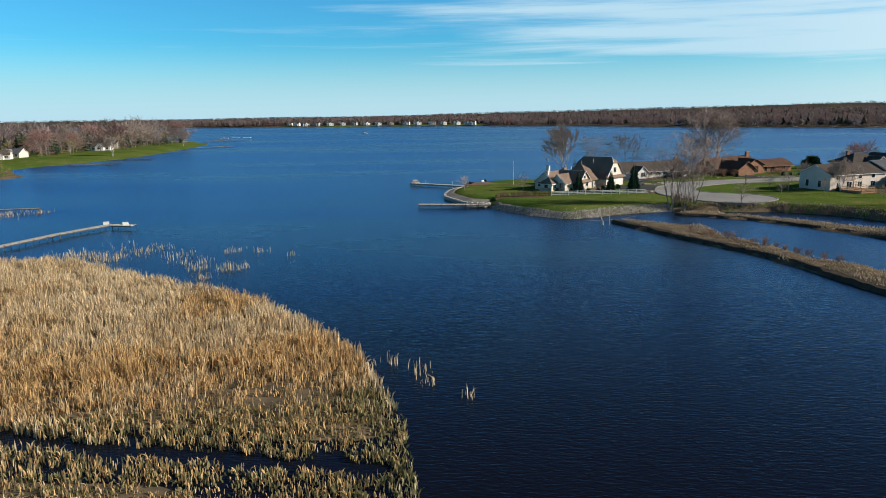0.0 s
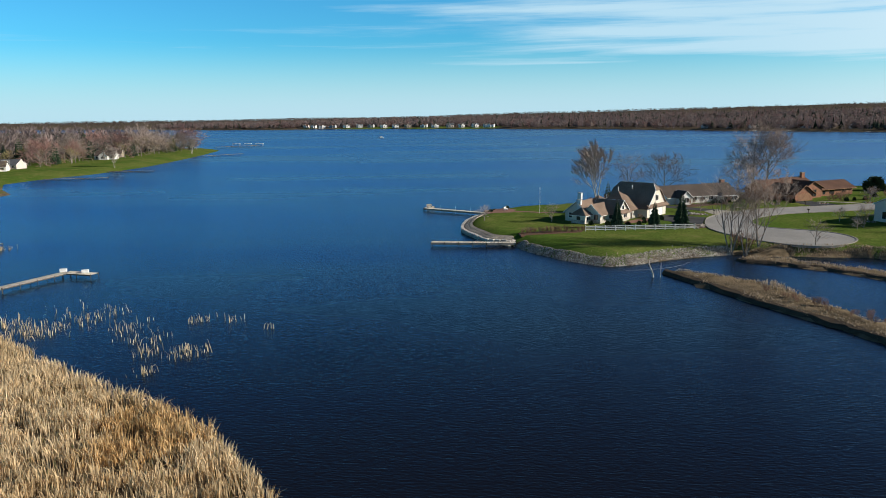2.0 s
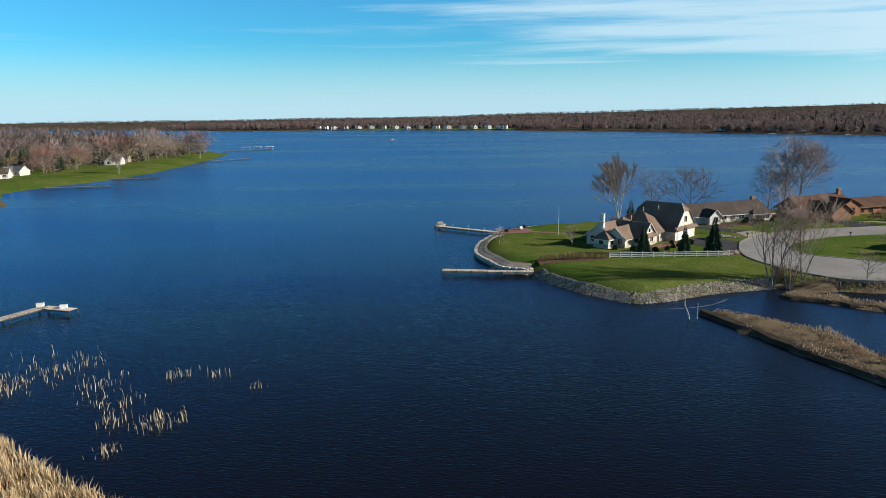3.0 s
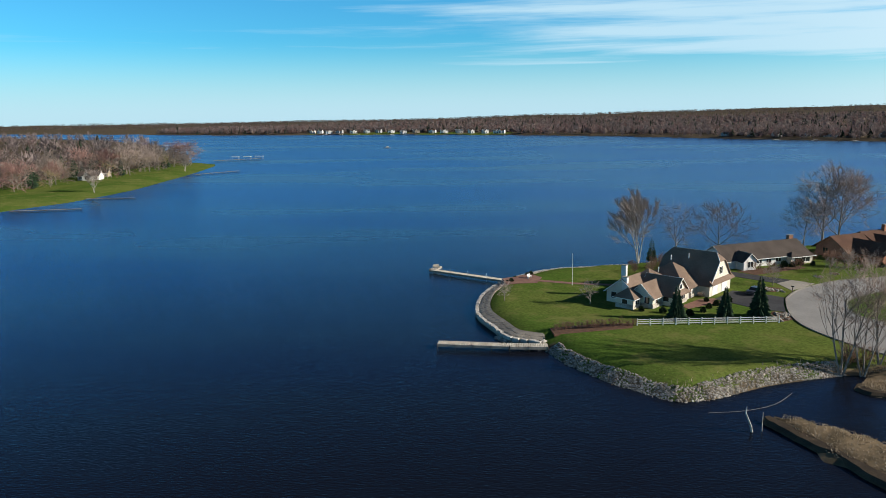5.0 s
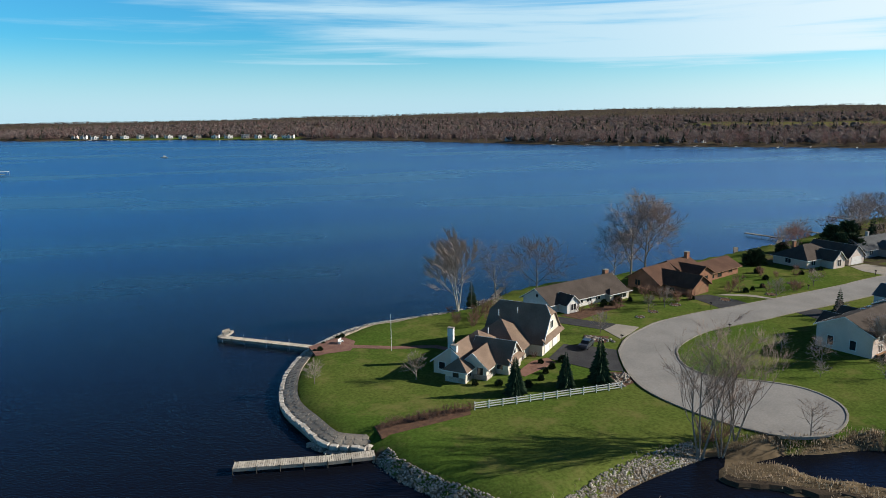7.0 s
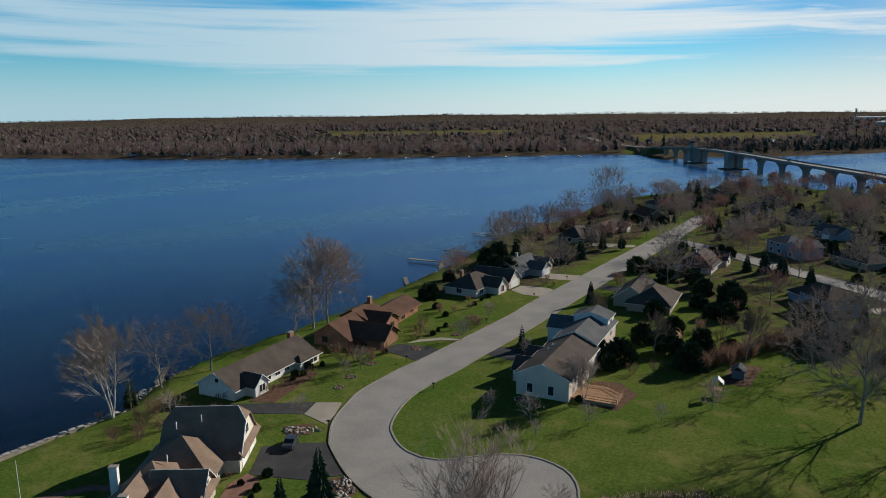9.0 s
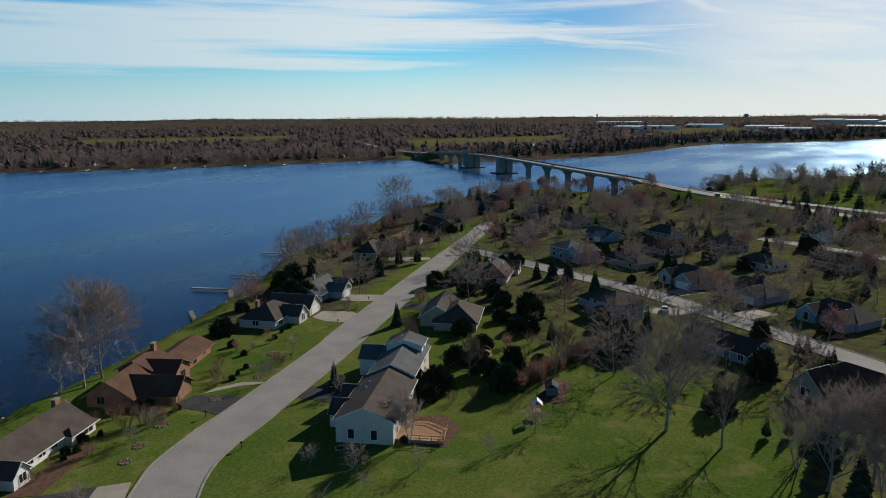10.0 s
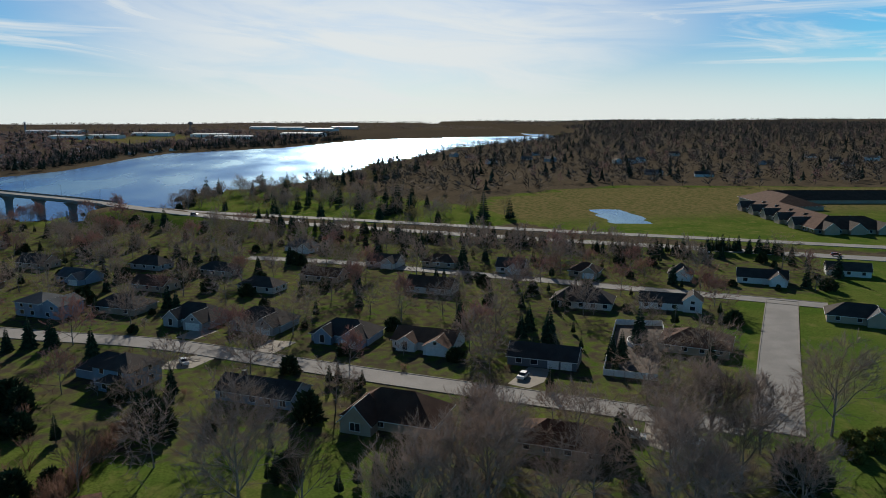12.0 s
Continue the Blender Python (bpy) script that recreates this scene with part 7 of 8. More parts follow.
for i in range(len(o_in) - 1):
    p, s = o_in[i]
    st = new("block", rnd.choice(block_meshes))
    st.parent = wall_ob
    st.matrix_world = Matrix.Translation(p + s * (0.15 + rnd.uniform(-0.1, 0.12)) + Vector((0, 0, 0.72 + rnd.uniform(-0.06, 0.08)))) @ Matrix.Rotation(math.atan2(s.x, -s.y) + rnd.uniform(-0.12, 0.12), 4, "Z")
    for off in (1.2, 2.15):
        if off > 2 and p.y > 232:
            continue
        st = new("flagstone", slab_meshes[(i * 3 + int(off * 2)) % 5])
        st.parent = wall_ob
        off += rnd.uniform(-0.12, 0.12)
        st.matrix_world = Matrix.Translation(p + s * off + Vector((0, 0, 0.80 + 0.29 * off))) @ Matrix.Rotation(radians(-16), 4, Vector((-s.y, s.x, 0))) @ Matrix.Rotation(rnd.uniform(0, 6.28), 4, "Z")
# bench and clipped pots of the terrace by the dock
garden_bench = thing("bench", pose(32.5, 219.5, 2.02, 0, 0, 60), "white slatted garden bench on a paver terrace", "bench")
for k in range(3):
    part("seat", Build().box(-0.8, 0.8, -0.24 + 0.17 * k, -0.10 + 0.17 * k, 0.40, 0.45), M["white"], garden_bench)
for k in range(3):
    part("backrest", Build().box(-0.8, 0.8, 0.25, 0.30, 0.52 + 0.16 * k, 0.64 + 0.16 * k), M["white"], garden_bench)
for x in (-0.72, 0.72):
    part("leg", Build().box(x - 0.04, x + 0.04, -0.22, 0.28, 0, 0.42), M["white"], garden_bench)
for x, y in ((32.1, 223.3), (33.1, 223.3), (29.1, 220.6), (27.1, 216.3), (28.1, 216.2)):
    plant("roundbush", x, y, 0.95, group="clipped bushes on the terrace")

# paved and planted ground: outline, height, material
for name, outline, z, mat, label, cat in (
        ("driveway", [(75.5, 206.5), (69.5, 199.5), (75, 192), (79.8, 189.5), (81.5, 194.5), (84, 200.5), (80, 204)], 2.05, "drive_dark", "dark asphalt drive in front of a garage", "driveway"),
        ("driveway", [(88, 206.5), (91.5, 209), (95.5, 212.6), (92, 216), (87.5, 213)], 2.06, "drive_pale", "pale concrete apron at the street", "driveway"),
        ("driveway", [(92, 216), (87.5, 213), (78, 222.5), (76.5, 229), (79.5, 227), (84, 223)], 2.05, "drive_dark", "dark asphalt drive beside a lawn", "driveway"),
        ("driveway", [(119.5, 232), (125.5, 232.5), (129, 226), (130, 221), (121, 219.2), (120.5, 226)], 2.05, "drive_dark", "dark asphalt drive to the brown house", "driveway"),
        ("driveway", [(183.5, 249), (190, 250.5), (194, 243), (192, 237.5), (184, 236.5), (182, 243)], 2.05, "drive_pale", "pale concrete drive to a garage", "driveway"),
        ("driveway", [(203, 254), (210, 256), (214, 248), (216, 243.4), (209, 241.4), (205, 247)], 2.05, "drive_pale", "pale concrete drive between gardens", "driveway"),
        ("driveway", [(262, 277), (270, 279), (276, 264), (272, 261.5), (266, 268)], 2.05, "drive_pale", "pale concrete drive", "driveway"),
        ("driveway", [(138, 200.5), (143, 203), (145, 208), (141, 214.5), (135, 213), (136, 206)], 2.05, "drive_dark", "shaded asphalt drive of the beige house", "driveway"),
        ("driveway", [(205, 222), (212, 225), (210, 233), (204, 231.4)], 2.05, "drive_dark", "shaded asphalt drive", "driveway"),
        ("driveway", [(233, 158), (241, 152), (244, 157), (240, 165), (234, 166)], 2.05, "drive_pale", "pale concrete drive at a street corner", "driveway"),
        ("driveway", [(270, 161), (262, 166), (258.5, 160), (266, 154)], 2.05, "drive_pale", "pale concrete drive to a garage", "driveway"),
        ("driveway", [(253, 139), (243, 143), (240, 137.5), (249, 131)], 2.05, "drive_pale", "pale concrete drive to a garage", "driveway"),
        ("driveway", [(210, 68), (202, 73), (199, 78), (203, 82), (213, 73)], 2.05, "drive_pale", "pale concrete drive to a garage", "driveway"),
        ("driveway", [(176, 60), (166, 66), (160, 62), (170, 52)], 2.04, "drive_pale", "sandy pull-in beside the street", "driveway"),
        ("terrace", [(26, 219), (33, 224), (35.5, 220), (34, 214.5), (27, 213.5)], 2.04, "brickpath", "red paver terrace at the dock's landing", "terrace"),
        ("path", [(34, 216), (42, 213), (50, 211.5), (53.5, 208), (54.5, 209), (51, 213), (42.5, 214.6), (35, 217.6)], 2.045, "brickpath", "red paver path across the lawn", "path"),
        ("path", [(66, 199), (69.5, 200), (70, 197), (66, 194.5), (62, 192), (61, 194)], 2.045, "brickpath", "red paver path in front of the house", "path"),
        ("path", [(127, 231.5), (131, 231.5), (136, 229), (138.5, 224.8), (137.6, 224.2), (134, 228), (130, 230)], 2.045, "drive_pale", "pale curving garden path", "path"),
        ("planting_bed", [(83, 225.5), (90, 229), (100, 231.5), (101, 229), (93, 225), (86, 221.5)], 2.04, "mulch", "brown mulched planting bed", "planting bed"),
        ("planting_bed", [(130, 174.5), (139, 176), (142, 182), (139, 186), (128, 181)], 2.035, "mulch", "brown mulched bed round a deck", "planting bed"),
        ("planting_bed", [(34, 175.2), (48.5, 179.2), (49.2, 182.2), (41, 181.5), (33.5, 179)], 2.04, "mulch", "brown shrub bed beside the fence", "planting bed"),
        ("planting_bed", [(157, 168), (170, 172), (171, 166), (158, 163)], 2.03, "mulch", "bare earth beside the hedge", "planting bed"),
        ("planting_bed", [(76, 183), (79.5, 184.5), (80, 189), (77.5, 190), (75, 186)], 2.05, "mulch", "mulched corner with boulders beside the drive", "planting bed"),
        ("planting_bed", [(80.5, 207), (84, 205), (86.5, 208.5), (82, 211)], 2.05, "mulch", "mulched corner with boulders beside the apron", "planting bed"),
        ("pool_yard", [(242.6, 33.4), (237.6, 20.9), (216, 33), (196.5, 46), (203.2, 56.4)], 2.03, "gravel", "brown gravel pool yard inside a fence", "yard")):
    ob = new(name, Build().slab(outline, z - 0.35, z).mesh(name, M[mat]))
    tagged(ob, label, cat, kind="structure")

# ---- bridge ----
BRIDGE = [(545, 242, 12.0), (573, 273.5, 12.9), (620, 328.5, 14.1), (673, 387.5, 15.5), (710, 429, 16.2), (745, 468, 16.4), (790, 519, 15.2), (830, 564, 13.2), (872, 612, 10.7)]
bridge = thing("bridge", pose(545, 242, 0), "long grey concrete road bridge with a bascule span", "bridge")
bp = [Vector((x - 545, y - 242, z)) for x, y, z in fine_line(BRIDGE, 10)]
u = Vector((0.662, 0.749, 0))
sd = Vector((-u.y, u.x, 0))


def swept(points, profile):
    v, f = [], []
    k = len(profile)
    for p in points:
        v += [p + sd * a + Vector((0, 0, z)) for a, z in profile]
    for i in range(len(points) - 1):
        f += [(k * i + j, k * i + k + j, k * i + k + (j + 1) % k, k * i + (j + 1) % k) for j in range(k)]
    f += [tuple(range(k))[::-1], tuple(k * (len(points) - 1) + j for j in range(k))]
    return Build().add(v, f)


part("deck", swept(bp, [(-7, 0), (7, 0), (7, -0.5), (4.4, -0.6), (4.4, -1.7), (-4.4, -1.7), (-4.4, -0.6), (-7, -0.5)]), M["conc"], bridge)
part("roadway", swept(bp, [(-6.3, 0.06), (6.3, 0.06), (6.3, -0.05), (-6.3, -0.05)]), M["asphalt"], bridge, "grey road surface")
for s in (-6.75, 6.75):
    part("parapet", swept(bp, [(s - 0.2, 0.95), (s + 0.2, 0.95), (s + 0.2, -0.02), (s - 0.2, -0.02)]), M["conc"], bridge)


def deck_z(t):
    x, y = 545 + u.x * t, 242 + u.y * t
    return min(((p.x + 545 - x) ** 2 + (p.y + 242 - y) ** 2, p.z) for p in bp)[1]


def pier_mesh(top, wide=1.0):
    """A flared single-shaft pier with a hammerhead cap."""
    out = Build()
    rings = [(-3, 1.3, 2.3), (top * 0.45, 1.2, 2.2), (top * 0.72, 1.2, 2.6), (top * 0.9, 1.3, 4.6), (top, 1.3, 6.0)]
    v, f = [], []
    for z, a, b in rings:
        for i, j in ((-1, -1), (1, -1), (1, 1), (-1, 1)):
            v.append(u * a * wide * i + sd * b * j + Vector((0, 0, z)))
    for k in range(len(rings) - 1):
        f += [(4 * k + j, 4 * k + (j + 1) % 4, 4 * k + 4 + (j + 1) % 4, 4 * k + 4 + j) for j in range(4)]
    f.append((16, 17, 18, 19))
    return out.add(v, f)


for t in (9, 41, 77, 115, 154, 194, 385, 420, 455):
    z = deck_z(t)
    part("pier", pier_mesh(z - 1.7), M["conc"], bridge).location = u * t
for t in (252, 343):
    z = deck_z(t)
    b = Build()
    for s in (-4.6, 4.6):
        c = u * t + sd * s
        v = [c + u * i * 4.5 + sd * j * 3.0 + Vector((0, 0, q)) for q in (-3, z + 0.5) for i, j in ((-1, -1), (1, -1), (1, 1), (-1, 1))]
        b.add(v, [(3, 2, 1, 0), (4, 5, 6, 7), (0, 1, 5, 4), (1, 2, 6, 5), (2, 3, 7, 6), (3, 0, 4, 7)])
    part("bascule_pier", b, M["conc"], bridge, "massive square concrete pier")
    f = Build()
    c = u * t
    v = [c + u * i * 9 + sd * j * 12 + Vector((0, 0, q)) for q in (-1, 1.0) for i, j in ((-1, -1), (1, -1), (1, 1), (-1, 1))]
    f.add(v, [(3, 2, 1, 0), (4, 5, 6, 7), (0, 1, 5, 4), (1, 2, 6, 5), (2, 3, 7, 6), (3, 0, 4, 7)])
    part("fender", f, M["post"], bridge, "dark timber fender round the pier")
for s in (8.6,):
    c = u * 345 + sd * s
    z = deck_z(345)
    b = Build()
    v = [c + u * i * 2.6 + sd * j * 2.0 + Vector((0, 0, q)) for q in (2, z + 9.5) for i, j in ((-1, -1), (1, -1), (1, 1), (-1, 1))]
    b.add(v, [(3, 2, 1, 0), (4, 5, 6, 7), (0, 1, 5, 4), (1, 2, 6, 5), (2, 3, 7, 6), (3, 0, 4, 7)])
    tw = part("control_tower", b, M["conc"], bridge, "square concrete control tower")
    w = Build()
    v = [c + u * i * 2.65 + sd * j * 2.05 + Vector((0, 0, q)) for q in (z + 6.2, z + 8.2) for i, j in ((-1, -1), (1, -1), (1, 1), (-1, 1))]
    w.add(v, [(3, 2, 1, 0), (4, 5, 6, 7), (0, 1, 5, 4), (1, 2, 6, 5), (2, 3, 7, 6), (3, 0, 4, 7)])
    part("window", w, M["glass"], tw)
for t in range(20, 480, 42):
    for s in (-6.6,):
        c = u * t + sd * s
        z = deck_z(t)
        lamp = part("lamp_post", Build().tube([c + Vector((0, 0, z)), c + Vector((0, 0, z + 8)), c - sd * s * 0.3 + Vector((0, 0, z + 8.6))], [0.1, 0.07, 0.05], 5), M["steel"], bridge)

# ---- reeds ----


def blades(seed, px, py, pz, heights, width, bend):
    """Stalks as two bent strips each, from arrays of feet."""
    g = np.random.default_rng(seed)
    n = len(px)
    a = g.random(n) * 2 * np.pi
    lean = np.abs(g.normal(0, bend, n))
    lx, ly = np.cos(a) * lean, np.sin(a) * lean
    t = g.random(n) * np.pi
    w = width * (0.6 + 0.8 * g.random(n))
    sx, sy = np.cos(t) * w / 2, np.sin(t) * w / 2
    h = heights
    v = np.empty((n, 5, 3))
    v[:, 0] = np.stack([px - sx, py - sy, pz], -1)
    v[:, 1] = np.stack([px + sx, py + sy, pz], -1)
    mx, my = px + lx * h * 0.35, py + ly * h * 0.35
    v[:, 2] = np.stack([mx + sx * 1.1, my + sy * 1.1, pz + h * 0.6], -1)
    v[:, 3] = np.stack([mx - sx * 1.1, my - sy * 1.1, pz + h * 0.6], -1)
    v[:, 4] = np.stack([px + lx * h, py + ly * h, pz + h * np.clip(1 - 0.4 * lean, 0.35, 1)], -1)
    o = (np.arange(n) * 5)[:, None]
    f = np.concatenate([o + [0, 1, 2], o + [0, 2, 3], o + [3, 2, 4]])
    return v.reshape(-1, 3), f


def field_of(seed, poly, count, margin=0.0):
    g = np.random.default_rng(seed)
    xs, ys = [p[0] for p in poly], [p[1] for p in poly]
    px, py = g.uniform(min(xs), max(xs), count), g.uniform(min(ys), max(ys), count)
    ok = signed(px, py, poly) > margin
    return px[ok], py[ok]


def vnoise(px, py, s, k):
    return np.array([noise.noise((x * s, y * s, k)) for x, y in zip(px, py)])


REED_VIEW = [(-100, 96), (-58, 104.5), (-46, 105), (-39.5, 102.5), (-30, 94.5), (-20, 87.3), (-10, 81.3), (-3, 76), (1.2, 71.2), (7.6, 62.5), (13, 55), (15.5, 48), (18.5, 40), (19.5, 33), (21, 24), (-60, 10), (-100, 40)]
g = np.random.default_rng(3)
px, py = field_of(81, REED_VIEW, 350000, -0.4)
ch, _ = dist_line(px, py, CHANNEL)
# tufts: keep more where a fine noise is high
fine = 0.75 * vnoise(px, py, 0.9, 1.0) + 0.75 * vnoise(px, py, 0.33, 4.0)
low = np.clip((47 - py + 0.25 * px) / 14, 0, 1)                 # the trodden, lower end of the bed
patch = np.exp(-(((px - 6) / 7) ** 2 + ((py - 45) / 4.5) ** 2))
keep = (ch > 0.95 + 0.9 * vnoise(px, py, 0.5, 8.0)) & (fine + 0.60 > g.random(len(px)) * 0.95) & (g.random(len(px)) > patch * 0.6)
px, py, low, patch, fine = px[keep], py[keep], low[keep], patch[keep], fine[keep]
hgt = (1.55 + 0.45 * vnoise(px, py, 0.12, 2.0) + 0.75 * fine + g.normal(0, 0.20, len(px))) * (1 - 0.62 * low) * (1 - 0.5 * patch)
hgt = np.clip(hgt, 0.35, 3.0)
tone = vnoise(px, py, 0.07, 5.0) + 0.3 * vnoise(px, py, 0.5, 6.0) + 0.15 * g.normal(0, 1, len(px))
edge = signed(px, py, REED_VIEW)
green = (low > 0.35) & (g.random(len(px)) < 0.42 + 0.35 * (edge < 4)) | (g.random(len(px)) < 0.05)
russet = ~green & (tone + np.clip((62 - py) / 60, -0.5, 0.45) > 0.16)
for name, mask, mat, lab, bend in (("reed_bed", ~green & ~russet, "reed", "dense dry straw-coloured reeds standing in the shallows", 0.32),
                                   ("reed_bed", russet, "reed_red", "russet patches of dry reeds", 0.42), ("rushes", green, "reed_green", "low grey-green rushes at the reed bed's edge", 0.5)):
    v, f = blades(17, px[mask], py[mask], np.full(mask.sum(), 0.0), hgt[mask] * (0.75 if mat == "reed_green" else 1), 0.072 if mat != "reed_green" else 0.11, bend)
    tagged(new(name, array_mesh(name, v, f, M[mat])), lab, "reeds", kind="stuff")
# lone sprigs in the water
sx, sy = [], []
for cx, cy, r, n in ((-46, 109.5, 4.5, 90), (-39, 108, 3, 60), (-36, 113, 4, 26), (-33, 117.5, 2.5, 16), (-27, 110, 4, 22), (-18, 113.7, 1.5, 14), (-19, 99, 1.6, 18), (-13.5, 98.8, 2.4, 40), (-22, 104, 3, 18), (-16, 92, 1.2, 14), (-13, 114, 1, 8),
                     (-40, 118, 5, 14), (16.5, 53.5, 1.2, 10), (19.7, 51.1, 0.9, 12), (24.2, 44.7, 0.5, 7), (20.5, 48, 1.0, 6), (-6, 110, 1, 5), (-95, 170, 6, 60), (-88, 173, 2, 24)):
    for _ in range(n * 2):
        sx.append(cx + rnd.gauss(0, r * 0.6)), sy.append(cy + rnd.gauss(0, r * 0.6))
sx, sy = np.array(sx), np.array(sy)
v, f = blades(5, sx, sy, np.full(len(sx), -0.1), g.uniform(0.5, 1.5, len(sx)), 0.07, 0.3)
tagged(new("reed_sprigs", array_mesh("reed_sprigs", v, f, M["reed"])), "lone dry reed sprigs in the water", "reeds", kind="stuff")
# grass on the banks
px, py = field_of(91, BERM_NEAR, 60000, 0.8)
pz = land_height(px, py)
hh = np.clip(0.24 + 0.8 * np.clip(vnoise(px, py, 0.10, 9.0) * 2.0 - 0.2, 0, 1) + g.normal(0, 0.08, len(px)), 0.1, 1.8)
v, f = blades(6, px, py, pz - 0.05, hh, 0.085, 0.85)
tagged(new("bank_grass", array_mesh("bank_grass", v, f, M["drygrass"])), "dry straw grass on a low earth bank", "grass", kind="stuff")
px, py = field_of(92, BERM_FAR, 42000, 0.5)
pz = land_height(px, py)
v, f = blades(7, px, py, pz - 0.05, np.clip(0.30 + 0.5 * vnoise(px, py, 0.25, 3.0) + g.normal(0, 0.15, len(px)), 0.1, 1.2), 0.08, 0.5)
tagged(new("bank_grass", array_mesh("bank_grass", v, f, M["drygrass"])), "dry brown grass on a far earth bank", "grass", kind="stuff")
shore_pts = fine_line([(34, 168, 0), (38, 162, 0), (44, 155.5, 0), (49, 152.6, 0), (56, 154, 0), (66, 159.6, 0), (78, 162, 0), (82, 161.4, 0), (86, 160, 0), (90, 158.8, 0), (95, 158.4, 0), (100, 158, 0), (105, 156, 0), (110, 152, 0), (114, 147, 0), (118, 138, 0), (122, 125, 0), (125.5, 95, 0)], 1.0)
sx = np.array([p[0] + rnd.gauss(0, 0.8) for p in shore_pts for _ in range(14 if p[0] < 80 else 60)])
sy = np.array([p[1] + rnd.gauss(0, 0.8) for p in shore_pts for _ in range(14 if p[0] < 80 else 60)])
v, f = blades(8, sx, sy, land_height(sx, sy) - 0.05, g.uniform(0.2, 0.7, len(sx)), 0.07, 0.5)
tagged(new("bank_grass", array_mesh("bank_grass", v, f, M["drygrass"])), "dry straw grass between shore stones", "grass", kind="stuff")

# snag and floating boom by the near bank
snag = thing("snag", pose(55.8, 140.6, 0), "pale leaning dead snag in the water", "dead tree")
part("trunk", Build().tube([(0, 0, -1), (-0.3, 0.2, 0.8), (-0.9, 0.5, 2.4), (-0.8, 0.6, 3.2)], [0.16, 0.14, 0.1, 0.04], 6), M["birchbark"], snag)
part("branch", Build().tube([(1.2, 0.4, -0.5), (1.25, 0.5, 2.6)], [0.07, 0.05], 5), M["birchbark"], snag)
boom = thing("floating_boom", pose(0, 0, 0), "thin white floating boom across the inlet", "boom")
part("float_line", Build().tube([(p[0], p[1], 0.06) for p in fine_line([(52, 146.5, 0), (57, 147.2, 0), (62, 149.5, 0), (66, 153.5, 0)], 1)], [0.022] * len(fine_line([(52, 146.5, 0), (57, 147.2, 0), (62, 149.5, 0), (66, 153.5, 0)], 1)), 5), M["kerb"], boom)
buoy = thing("sailing_mark", pose(-99.5, 963, 0), "white marker boat far out on the lake", "boat")
part("hull", Build().add([(-4, 0, 0.9), (-2.6, -1.2, 0.9), (4, -1.2, 0.9), (4, 1.2, 0.9), (-2.6, 1.2, 0.9), (-2.6, -0.7, -0.3), (4, -0.8, -0.3), (4, 0.8, -0.3), (-2.6, 0.7, -0.3)],
                         [(0, 1, 2, 3, 4), (1, 5, 6, 2), (2, 6, 7, 3), (3, 7, 8, 4), (0, 5, 1), (0, 4, 8), (0, 8, 5), (5, 8, 7, 6)]), M["white"], buoy)
part("cabin", Build().box(-0.8, 2.2, -0.8, 0.8, 0.9, 2.4), M["white"], buoy)

# ---- garden trees, bushes and yard things ----
HOUSE_BOXES = []
bpy.context.view_layer.update()
for o in bpy.data.objects:
    if o.name.startswith("house") and o.parent is None:
        xs, ys = [], []
        for c in o.children:
            if c.name.startswith("wall"):
                for k in c.bound_box:
                    xs.append(k[0]), ys.append(k[1])
        HOUSE_BOXES.append((o.matrix_world.inverted(), min(xs) - 1.2, max(xs) + 1.2, min(ys) - 1.2, max(ys) + 1.2))


def open_ground(px, py, gap):
    """True where no house, street or carriageway stands within the gap."""
    ok = signed(px, py, STREET[::3]) < -1.5 - gap * 0.3
    for line, w in ((STREET_2, 4.3), ([(256, -36), (206, 4), (164, 37)], 5.2), ([(246, -46), (285, 6), (310, 38), (338, 76), (385, 150)], 4.2), (HIGHWAY, 9), (HIGHWAY_FAR, 9)):
        ok &= dist_line(px, py, [p[:2] for p in line])[0] > w + 1.5
    for inv, x0, x1, y0, y1 in HOUSE_BOXES:
        qx = inv[0][0] * px + inv[0][1] * py + inv[0][3]
        qy = inv[1][0] * px + inv[1][1] * py + inv[1][3]
        ok &= ~((qx > x0 - gap * 0.4) & (qx < x1 + gap * 0.4) & (qy > y0 - gap * 0.4) & (qy < y1 + gap * 0.4))
    return ok


def sprinkle(seed, poly, count, kinds, gap):
    r = random.Random(seed)
    gen = np.random.default_rng(seed)
    xs, ys = [p[0] for p in poly], [p[1] for p in poly]
    px, py = gen.uniform(min(xs), max(xs), count * 25), gen.uniform(min(ys), max(ys), count * 25)
    ok = inside(px, py, poly)
    px, py = px[ok], py[ok]
    ok = open_ground(px, py, gap)
    px, py = px[ok][:count * 4], py[ok][:count * 4]
    pz = land_height(px, py)
    done = 0
    for x, y, z in zip(px, py, pz):
        if done >= count:
            break
        if any((x - tx) ** 2 + (y - ty) ** 2 < gap ** 2 for tx, ty in TREE_SPOTS):
            continue
        kind, lo, hi = r.choice(kinds)
        plant(kind, float(x), float(y), r.uniform(lo, hi), z=float(z))
        done += 1


TALL = [("lite", 8, 14), ("lite", 8, 13), ("lite_red", 8, 13), ("lite", 10, 15)]
LOW = [("roundbush", 2.2, 4.5), ("cedar", 4, 8), ("roundbush", 1.4, 3.0), ("barebush", 1.4, 2.6), ("barebush", 1.4, 3.0), ("cedar", 3.0, 7), ("spruce", 6, 12.0), ("spruce", 5, 9.0), ("roundbush", 3.0, 5.0), ("small", 3.5, 6)]
VERGE = [(548, 236), (470, 108), (400, 0), (330, -108), (318, -100), (385, 5), (455, 118), (530, 240)]
sprinkle(1, GARDENS, 165, TALL, 4.8)
sprinkle(2, GARDENS, 320, LOW, 2.8)
